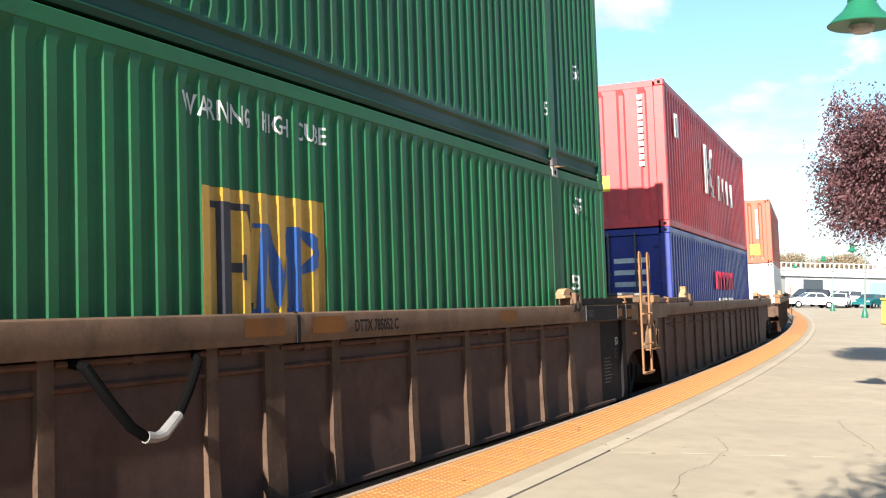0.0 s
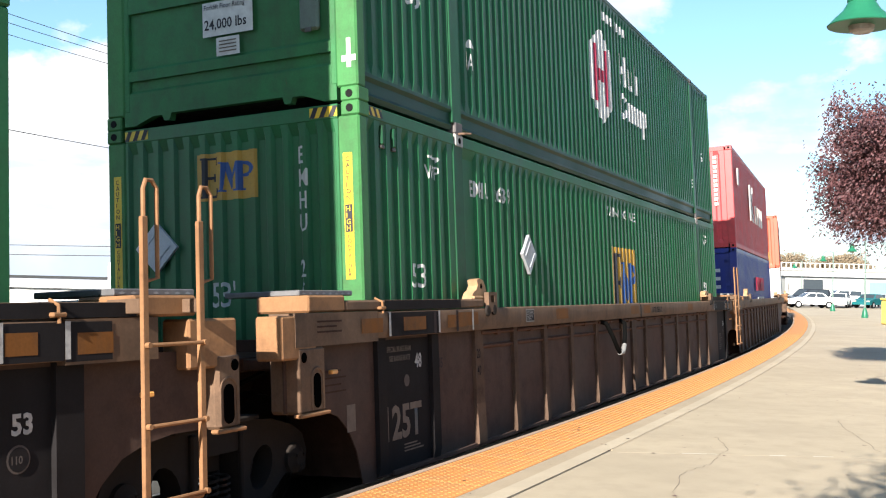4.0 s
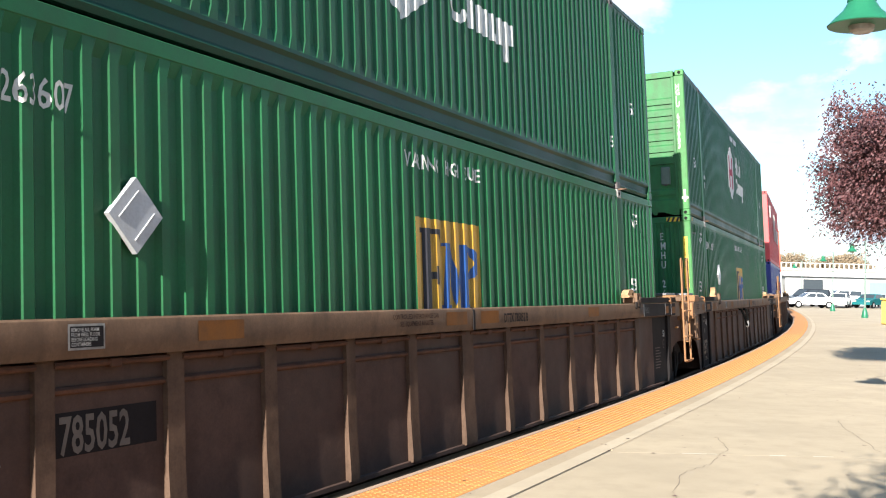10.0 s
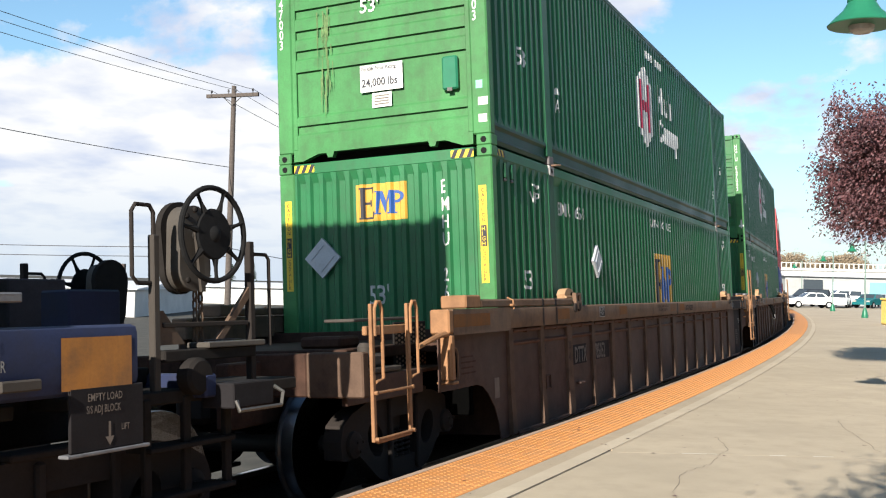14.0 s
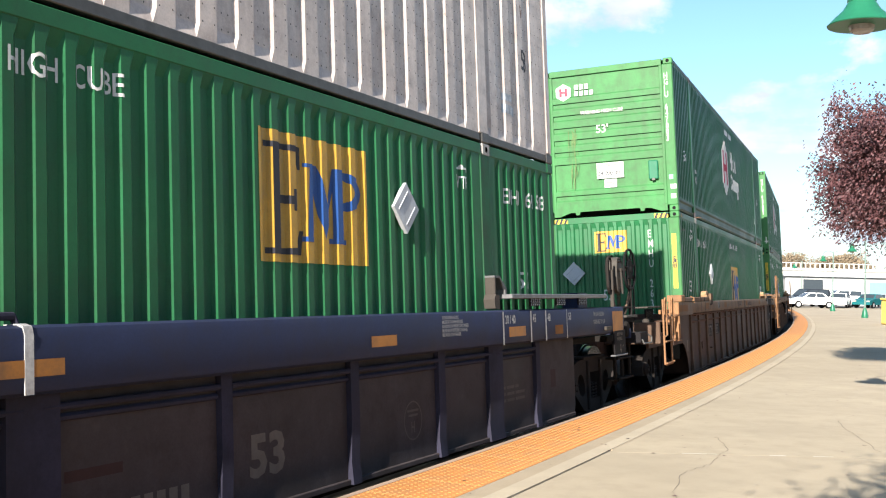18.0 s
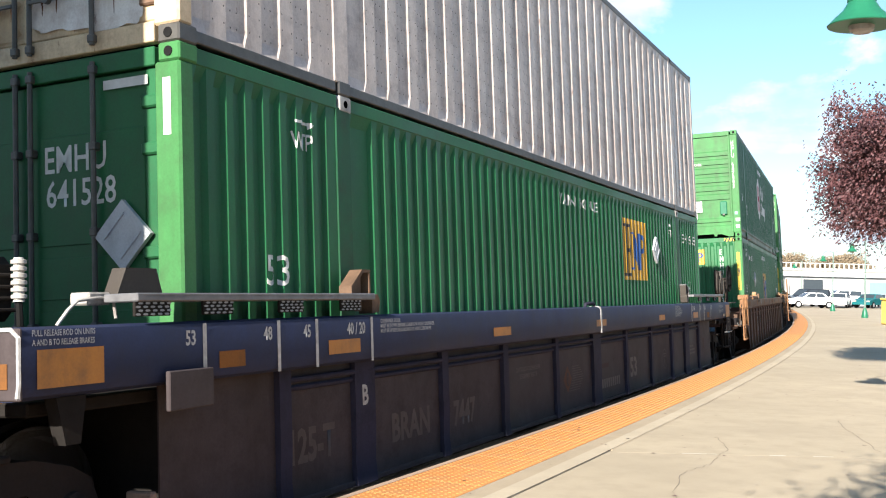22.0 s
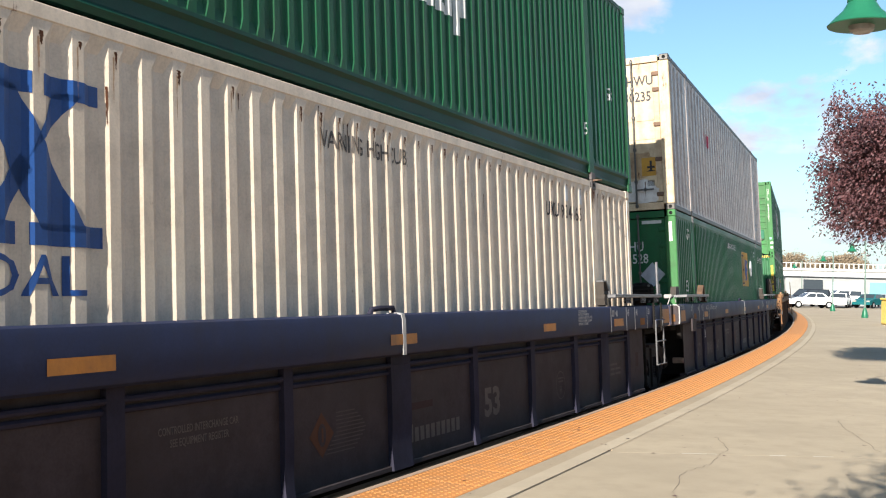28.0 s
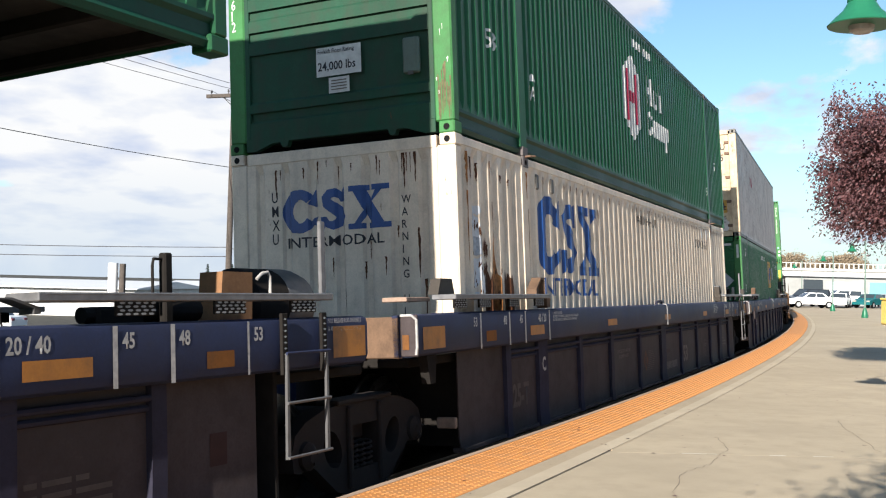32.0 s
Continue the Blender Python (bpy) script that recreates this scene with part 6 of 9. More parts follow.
    car_mark(car, shape_mesh([[(0.055 * math.cos(a), 0.085 * math.sin(a)) for a in np.linspace(0, 2 * math.pi, 18, endpoint=False)]]), 7.04, 0.60, zs - 0.003, "navy_side", "emblem_shape")
    car_mark(car, shape_mesh([rect(-0.012, -0.05, 0.012, 0.05)]), 7.04, 0.60, zs - 0.006, "emblem", "emblem_shape")
    for k in range(11):
        car_mark(car, shape_mesh([rect(0.016 * k, 0, 0.42 + 0.10 * math.sin(k * 0.3), 0.009)]), 7.16 - 0.016 * abs(k - 5), 0.45 + 0.029 * k, zs, "ink_dim", "emblem_bar")
    for k in range(10):
        car_mark(car, shape_mesh([rect(0, 0, 0.072, 0.15 if k == 0 else 0.12)]), 8.40 + 0.104 * k, 0.37, zs, "ink_mid", "emblem_bar")
    car_mark(car, shape_mesh([rect(0, 0, 0.42, 0.06)]), 8.44, 0.64, zs, "red_dim", "emblem_bar")
    for k, words in enumerate(("CONTROLLED INTERCHANGE CAR", "SEE EQUIPMENT REGISTER")):
        car_mark(car, text_mesh(words, 0.066, 0.72, 0.015), 5.30 + 0.1 * k, 0.80 - 0.075 * k, zs, "ink_mid")

# ---------------------------------------------------------------- the train
GAP = 3.31
OFFS = {"lead": 43.5, "first": 19.02, "second": 0.0, "third": -19.478, "fourth": -42.958, "fifth": -62.282, "last": -81.60}
MOVERS = []      # (thing, offset of its car, place on the car)

lead = well_car("brown", "dusty brown well car with pressed side posts", rear="coupler", front="joint", posts=BROWN_POSTS_PLAIN, rear_truck=-1.85)
first = well_car("brown", "dusty brown well car loaded with red and blue containers", rear="joint", front="coupler", posts=BROWN_POSTS_PLAIN, rear_truck=-1.66, front_truck=CL + 1.85)
second = well_car("brown", "dusty brown well car with orange reflectors and a hanging hose", rear="joint", front="joint", posts=BROWN_POSTS, rear_truck=-1.66)
third = well_car("brown", "dusty brown well car with an end ladder", rear="coupler", front="joint", posts=BROWN_POSTS_PLAIN, rear_truck=-1.85, guide="flat")
fourth = well_car("navy", "dull navy well car with grey walkways and brake reel", rear="joint", front="coupler", posts=NAVY_POSTS, rear_truck=-1.60, front_truck=CL + 1.85)
fifth = well_car("navy", "dull navy well car carrying a white container", rear="joint", front="joint", posts=NAVY_POSTS, rear_truck=-1.60)
last = well_car("navy", "dull navy well car with a short lower container", guide="flat", rear="joint", front="joint", posts=NAVY_POSTS)
for car, key in ((lead, "lead"), (first, "first"), (second, "second"), (third, "third"), (fourth, "fourth"), (fifth, "fifth"), (last, "last")):
    MOVERS.append((car, OFFS[key], Vector((0, 0, 0))))
brown_extras(second, "C")
brown_extras(third, "B")
for c_, l_ in ((fourth, "B"), (fifth, "C"), (last, "A")):
    navy_extras(c_, l_)


def load(c, key, x, z):
    MOVERS.append((c, OFFS[key], Vector((x, 0, z))))


Z1 = RAIL - CH
load(emp_container("262391", "EMHU", 7.53, "green corrugated steel container with a yellow logo panel"), "second", 0, Z1)
load(hub_container("647003", "dark green container with a six-sided badge on its side", ("hub", "hub_second", "hub_second")), "second", 0, RAIL)
load(emp_container("263607", "EMHU", 7.53, "green corrugated steel container with a folded plain end"), "third", 0, Z1)
bright_hub = hub_container("647003", "bright green container with a ribbed end")
load(bright_hub, "third", 0, RAIL)
load(emp_container("641528", "EMHU", 10.32, "green corrugated container with barred doors", "doors", 12.42, 14.63), "fourth", 0, Z1)
silver, sf, _ = make_container("shipping_container", "pale grey container with rust-stained cream doors", CL, CH, "silver", "silver", "steel", 0.407, 0.030, 0.42, 0.09, "doors", "tan", lips=((0.33, 0.405), (2.40, 0.407), (14.40, 0.405)), deep_rail=0.10, post_rear="tan")
side_mark(silver, sf, text_mesh("53", 0.34, 0.7), 15.3, 1.0, "ink")
end_mark(silver, text_mesh("NHWU", 0.26, 0.8), -0.34, 2.35, "ink", x=0.016)
end_mark(silver, text_mesh("630235", 0.26, 0.8), -0.34, 2.05, "ink", x=0.016)
g = Mesh()
for fo in sf:
    # rows of rivets beside each fold
    for k in range(int((fo.b - fo.a) / fo.p)):
        for dx in (-0.06, 0.06, 0.17, 0.24):
            x = fo.c0 + k * fo.p + dx
            if x > fo.b - 0.05:
                continue
            for q in range(22):
                z, d = 0.22 + 0.116 * q, -HALF + 0.012 + fo.at(x)
                g.add([(x + 0.007 * math.cos(a), d - 0.001, z + 0.007 * math.sin(a)) for a in np.linspace(0, 2 * math.pi, 6, endpoint=False)] + [(x, d - 0.005, z)], [(i, (i + 1) % 6, 6) for i in range(6)])
tagged(part("rivet", g, "steel", silver, "rows of small dark rivets"), kind="stuff")
load(silver, "fourth", 0, RAIL)
white, wf, we = make_container("shipping_container", "rust-streaked white corrugated container with a blue logo", CL - 0.20, CH, "white", "white", "white", 0.275, 0.030, 0.30, 0.21, "folds", "white", lips=((0.31, 0.279), (2.315, 0.275), (14.35, 0.279)), deep_rail=0.12, top_rail=0.10, end_folds=(0.32, 0.03, 0.64, 0.09))
load(white, "fifth", 0, Z1)
# end in the shade-darkened green, corner posts in the sunlit one
worn_hub = hub_container("646612", "dark green container with a shade-darkened end and worn posts", mats=("hub", "hub_shaded", "hub_shaded"), posts="hub_end", arrow=False)
load(worn_hub, "fifth", 0, RAIL)
top_hub = hub_container("646612", "dark green container stacked over a shorter one", ("hub", "hub_shaded", "hub_shaded"), arrow=False)
load(top_hub, "last", -0.22, RAIL)


def forty(side, label, height, end, end_mat=None):
    c, f, e = make_container("shipping_container", label, 12.192, height, side, side, side, 0.278, 0.036, 0.38, 0.14, end, end_mat, inner_posts=False, width=2.438)
    return c, f


blue_c, bf = forty("blue", "short blue corrugated container with barred doors", 2.591, "doors", "blue")
load(blue_c, "first", K40, Z1)
red_c, rf = forty("red", "short faded red corrugated container", 2.75, "wide")
load(red_c, "first", K40, Z1 + 2.591)
cream_c, cf = forty("cream_c", "short off-white corrugated container", 2.591, "wide")
load(cream_c, "lead", K40, Z1)
orange_c, of = forty("orange_c", "short orange corrugated container", 2.591, "wide")
load(orange_c, "lead", K40, Z1 + 2.591)
low_c, lf = forty("emp", "short green container low in the well", CH, "folds")
load(low_c, "last", K40 - 0.22, Z1)

# ---------------------------------------------------------------- fittings of single cars
YB = -(HALF + 0.2035)      # face of a brown top chord
YS = -(HALF + 0.1035)      # face of a side sheet
YN = -(HALF + 0.2535)      # face of a navy top chord


def ladder_tall(car, x0, x1):
    ladder(car, "tan_steel", x0, x1, -(HALF + 0.30), 0.50, (0.52, 0.92, 1.35), 2.04, 2.24)
    for x in (x0, x1):
        g = Mesh()
        g.box(x - 0.02, x + 0.02, -(HALF + 0.29), -(HALF + 0.05), 1.52, 1.60, 0.005)
        part("ladder_bracket", g, "brown", car)


for c_ in (second, third):
    ladder_tall(c_, 16.74, 17.18)
ladder_tall(lead, 16.74, 17.18)


def joint_grate(car, x0, x1, mat="galv"):
    for s in (-1, 1):
        g = Mesh()
        g.box(x0, x1, s * (HALF - 0.62), s * (HALF + 0.02), 1.625, 1.665, 0.006)
        w = part("step_grate", g, mat, car, "grey grated end step")
        # row of pale marks drawn as daylight through the grate
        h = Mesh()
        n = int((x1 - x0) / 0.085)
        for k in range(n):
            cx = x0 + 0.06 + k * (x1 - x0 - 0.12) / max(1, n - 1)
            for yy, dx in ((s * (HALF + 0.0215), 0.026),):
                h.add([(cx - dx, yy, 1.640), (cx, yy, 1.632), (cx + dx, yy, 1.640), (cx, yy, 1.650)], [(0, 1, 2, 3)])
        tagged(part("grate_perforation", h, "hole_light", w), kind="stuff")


joint_grate(first, -1.30, -0.30)
joint_grate(second, -0.98, -0.22)
joint_grate(second, CL + 0.65, CL + 1.30)
joint_grate(third, CL + 0.65, CL + 1.30)


def brown_patches(car, rear=True, front=True):
    """Dark repainted bays with stencilled capacity data."""
    if rear:
        car_mark(car, shape_mesh([rect(0, 0, 0.92, 1.055)]), 0.08, 0.21, YS + 0.001, "black_patch", "repaint_patch")
        car_mark(car, shape_mesh([rect(0, 0, 0.95, 0.19)]), 0.02, 1.295, YB, "black_patch", "repaint_patch")
        car_mark(car, shape_mesh([rect(0, 0, 1.5, 0.076)]), -0.02, 1.506, -(HALF + 0.1935), "black_patch", "repaint_patch")
        for x in (-0.06, 0.94):
            g = Mesh()
            g.prism([(YS + 0.01, 1.285), (YS - 0.036, 1.285), (YS - 0.036, 0.30), (YS - 0.02, 0.22), (YS + 0.01, 0.205)], 0, x, x + 0.14)
            part("side_post", g, "black_patch", car)
        for x in (-0.42, 0.28, 1.15):
            car_mark(car, shape_mesh([rect(0, 0, 0.42 if x > 0 else 0.34, 0.11)]), x, 1.335, YB - 0.002, "orange_dim", "reflector")
        car_mark(car, text_mesh("48", 0.16, 0.8, 0.03), 0.66, 1.02, YS - 0.003, "stencil")
        car_mark(car, text_mesh("125T", 0.37, 0.92, 0.03), 0.10, 0.47, YS - 0.003, "ink_grey")
        car_mark(car, text_mesh("SPECIAL BRAKE BEAM", 0.062, 0.72), 0.16, 1.165, YS - 0.003, "ink_grey")
        car_mark(car, text_mesh("SEE BADGE PLATE", 0.062, 0.75), 0.20, 1.09, YS - 0.003, "ink_grey")
        for k in range(3):
            car_mark(car, shape_mesh([rect(0, 0, 0.36 - 0.06 * k, 0.012)]), 0.42, 0.345 + 0.026 * k, YS - 0.003, "ink_grey", "text_bar")
        ring = [(0.05 * math.cos(a), 0.05 * math.sin(a)) for a in np.linspace(0, 2 * math.pi, 16, endpoint=False)]
        car_mark(car, shape_mesh([ring]), 0.50, 0.92, YS - 0.003, "ink_dim", "faded_disc")
        car_mark(car, text_mesh("20", 0.13, 0.7), 1.945, 1.02, -(HALF + 0.1395), "black_patch")
        car_mark(car, text_mesh("40", 0.13, 0.7), 1.945, 0.86, -(HALF + 0.1395), "black_patch")
    if front:
        car_mark(car, shape_mesh([rect(0, 0, 0.90, 1.055)]), 15.42, 0.21, YS + 0.001, "black_patch", "repaint_patch")
        car_mark(car, shape_mesh([rect(0, 0, 1.70, 0.19)]), 14.6, 1.295, YB, "black_patch", "repaint_patch")
        car_mark(car, shape_mesh([rect(0, 0, 0.31, 0.20)]), 16.305, 1.285, YB, "black_patch", "repaint_patch")
        car_mark(car, shape_mesh([rect(0, 0, 0.24, 0.11)]), 16.38, 1.32, YB - 0.002, "orange_dim", "reflector")
        car_mark(car, shape_mesh([rect(0, 0, 0.19, 0.11)]), 15.945, 1.33, YB - 0.002, "orange_dim", "reflector")
        g = Mesh()
        g.prism([(YS + 0.01, 1.285), (YS - 0.036, 1.285), (YS - 0.036, 0.30), (YS - 0.02, 0.22), (YS + 0.01, 0.205)], 0, 16.30, 16.48)
        part("side_post", g, "black_patch", car)
        car_mark(car, shape_mesh([rect(0, 0, 2.6, 0.076)]), 14.2, 1.506, -(HALF + 0.1935), "black_patch", "repaint_patch")
        car_mark(car, text_mesh("53", 0.14, 0.95, 0.035), 16.06, 0.95, YS - 0.003, "stencil")
        ring = [(0.07 * math.cos(a), 0.07 * math.sin(a)) for a in np.linspace(0, 2 * math.pi, 20, endpoint=False)]
        hole = [(0.06 * math.cos(a), 0.06 * math.sin(a)) for a in np.linspace(0, 2 * math.pi, 20, endpoint=False)]
        car_mark(car, shape_mesh([ring]), 16.10, 0.83, YS - 0.003, "ink_dim", "stencil_ring")
        car_mark(car, shape_mesh([hole]), 16.10, 0.83, YS - 0.006, "black_patch", "stencil_disc")
        car_mark(car, text_mesh("110", 0.055, 0.9, 0.02), 16.055, 0.81, YS - 0.009, "ink_dim")
        for k in range(8):
            car_mark(car, shape_mesh([rect(0, 0, 0.24 + 0.05 * (k % 3), 0.014)]), 15.55, 0.46 + 0.045 * k, YS - 0.003, "ink_dim", "text_bar")
        car_mark(car, text_mesh("DTTX 785052", 0.13, 0.7), 14.35, 1.345, YB - 0.002, "ink")
    for x in ((0.02, 0.95, 1.7) if rear else ()) + ((14.55, 15.9, 16.30) if front else ()):
        car_mark(car, shape_mesh([rect(0, 0, 0.035, 0.19)]), x, 1.30, YB - 0.004, "stencil", "length_line")


brown_patches(second)
brown_patches(third, rear=False)
car_mark(third, text_mesh("DTTX", 0.27, 0.72, 0.02), 2.33, 0.80, YS - 0.003, "ink_mid")
car_mark(third, text_mesh("785052", 0.275, 0.63, 0.02), 3.21, 0.80, YS - 0.003, "ink_mid")
car_mark(third, shape_mesh([rect(0, 0, 0.76, 0.23)]), 3.185, 0.785, YS + 0.001, "black_patch", "repaint_patch")
car_mark(third, shape_mesh([rect(0, 0, 0.60, 0.24)]), 2.235, 0.775, YS + 0.001, "black_patch", "repaint_patch")
for c_ in (second, third):
    car_mark(c_, text_mesh("45", 0.12, 0.85, 0.02), 1.13, 0.985, YS, "brown_ink")
    for x in (0.86, 1.335):
        car_mark(c_, shape_mesh([rect(0, 0, 0.05, 0.19)]), x, 1.297, YB - 0.002, "brown_ink", "chord_band")
car_mark(third, text_mesh("20", 0.13, 0.7), 1.975, 0.985, -(HALF + 0.1395), "brown_ink")
car_mark(third, text_mesh("40", 0.13, 0.7), 1.975, 0.84, -(HALF + 0.1395), "brown_ink")
for sgn in (0, 1):
    g = Mesh()
    g.box(1.145 + 0.17 * sgn, 1.165 + 0.17 * sgn, YS - 0.02, YS + 0.01, 0.575, 0.725, 0.004)
    part("card_holder", g, "brown_side", third)
g = Mesh()
g.box(1.167, 1.313, YS - 0.012, YS + 0.01, 0.715, 0.73, 0.004)
g.box(1.167, 1.313, YS - 0.012, YS + 0.01, 0.572, 0.585, 0.004)
part("card_holder", g, "brown_side", third)
g = Mesh()
g.tube([(2.36, YS, 0.55), (2.37, YS - 0.045, 0.55), (2.55, YS - 0.045, 0.545), (2.56, YS, 0.545)], 0.014, 8)
part("tie_cleat", g, "brown_side", third)
for k in range(2):
    car_mark(third, text_mesh(("CONTROLLED INTERCHANGE CAR", "SEE EQUIPMENT REGISTER")[k], 0.058, 0.92), 6.66 + 0.12 * k, 1.42 - 0.06 * k, YB, "brown_dark")

for c_ in (second, third):
    car_mark(c_, shape_mesh([rect(0, 0, 0.13, 0.20)]), -0.50 if c_ is second else -0.41, 0.61, YS, "ink_grey", "data_plate")
    for k in range(4 if c_ is second else 0):
        car_mark(c_, shape_mesh([rect(0, 0, 0.34 - 0.07 * (k % 2), 0.012)]), -0.84, 0.92 + 0.05 * k, YS, "brown_dark", "text_bar")
    for k in range(3 if c_ is second else 0):
        car_mark(c_, shape_mesh([rect(0, 0, 0.34 - 0.07 * (k % 2), 0.013)]), -1.05, 1.36 + 0.036 * k, YB, "brown_dark", "text_bar")

car_mark(third, shape_mesh([rect(0, 0, 0.88, 0.115)]), -1.60, 1.338, YB, "orange_dim", "reflector")
for k in range(4):
    car_mark(third, shape_mesh([rect(0, 0, 0.36 - 0.06 * (k % 2), 0.014)]), -1.24, 0.90 + 0.05 * k, YS, "brown_dark", "text_bar")

# hanging air hose on the second car
g = Mesh()
hp = [(6.26, -1.42, 1.27), (6.30, -1.50, 1.24), (6.42, -1.555, 1.05), (6.56, -1.57, 0.90), (6.66, -1.575, 0.84)]
g.tube(hp, 0.030, 10)
hose = part("air_hose", g, "hose", second, "black rubber hose that hangs below the chord")
g = Mesh()
g.tube([(6.93, -1.57, 0.92), (7.05, -1.555, 1.06), (7.18, -1.52, 1.22), (7.26, -1.42, 1.27)], 0.030, 10)
part("hose_leg", g, "hose", hose)
g = Mesh()
g.tube([(6.66, -1.575, 0.838), (6.74, -1.578, 0.825), (6.80, -1.578, 0.835), (6.94, -1.57, 0.93)], [0.036, 0.030, 0.036, 0.031], 10)
part("hose_tape", g, "tape", hose, "pale taped coupling")

# coupler end of the third car: ladder, grab irons, lever, chain plate
ladder(third, "tan_steel", -3.15, -2.54, -(HALF + 0.20), 0.54, (0.56, 0.90), 1.56, 1.58, False)
for x in (-3.13, -2.52):
    g = Mesh()
    g.tube([(x, -1.52, 0.98), (x + 0.10, -1.53, 1.0), (x + 0.10, -1.53, 1.52), (x + 0.07, -1.53, 1.575), (x + 0.02, -1.53, 1.575), (x - 0.0, -1.52, 1.52), (x, -1.52, 1.32)], 0.014, 8)
    part("handrail", g, "tan_steel", third)
g = Mesh()
g.box(-3.17, -2.46, -1.47, -1.43, 1.325, 1.395, 0.008)
part("tie_bar", g, "tan_steel", third)
g = Mesh()
g.box(-3.6, -0.20, -0.55, -0.42, 0.66, 1.15, 0.012)
part("draft_beam", g, "brown_dark", third)
g = Mesh()
g.box(-1.67, -1.58, -1.50, -1.36, 0.87, 1.283, 0.02)
g.box(-1.68, -1.56, -1.515, -1.35, 0.845, 0.87, 0.008)
part("cut_lever_guide", g, "tan_steel", third)
g = Mesh()
g.tube([(-1.66, -1.46, 1.29), (-1.83, -1.45, 1.275), (-2.13, -1.40, 1.195)], [0.026, 0.026, 0.022], 8)
part("cut_lever", g, "tan_steel", third)
g = Mesh()
g.box(-1.62, -0.95, -0.92, -0.90, 0.97, 1.40, 0.006)
gr = part("chain_guard", g, "dark", third, "dark perforated guard plate")
# the holes' brightness is painted on as flat tan ellipses
h = Mesh()
for i in range(11):
    for j in range(9):
        cx, cz = -1.585 + i * 0.06, 1.005 + j * 0.042 + (i % 2) * 0.021
        h.add([(cx + 0.024 * math.cos(a), -0.9235, cz + 0.012 * math.sin(a)) for a in np.linspace(0, 2 * math.pi, 8, endpoint=False)], [tuple(range(8))])
tagged(part("guard_perforation", h, "hole_tan", gr), kind="stuff")
# added black plate behind the arch: stops sunlight and reads as shade
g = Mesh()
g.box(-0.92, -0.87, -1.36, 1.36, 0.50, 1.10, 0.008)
part("sun_shield", g, "void", third)
g = Mesh()
g.box(-3.08, -1.72, -1.24, -1.19, 0.79, 1.0, 0.008)
part("side_sill", g, "brown_side", third)
g = Mesh()
g.box(-2.9, -1.72, -1.22, -0.95, 1.425, 1.45, 0.006)
part("end_walkway", g, "gear", third, "grey plate walkway across the coupler end")
g = Mesh()
g.box(-2.62, -2.36, -1.20, -1.02, 1.06, 1.16, 0.02)
g.lathe([(0.001, 1.15), (0.06, 1.15), (0.06, 1.22), (0.04, 1.25), (0.001, 1.26)], (-2.52, -1.1, 0), 2, 14)
g.tube([(-2.40, -1.1, 1.14), (-2.28, -1.1, 1.14), (-2.24, -1.1, 1.05)], 0.024, 8)
part("brake_valve", g, "gear", third)
g = Mesh()
g.box(-2.75, -2.15, -1.25, -0.95, 1.01, 1.05, 0.008)
part("valve_shelf", g, "gear", third)
for s in (-1, 1):
    g = Mesh()
    g.box(-2.3, -1.95, s * 0.55 - 0.2, s * 0.55 + 0.2, 1.203, 1.30, 0.02)
    part("deck_box", g, "brown_dark", third)

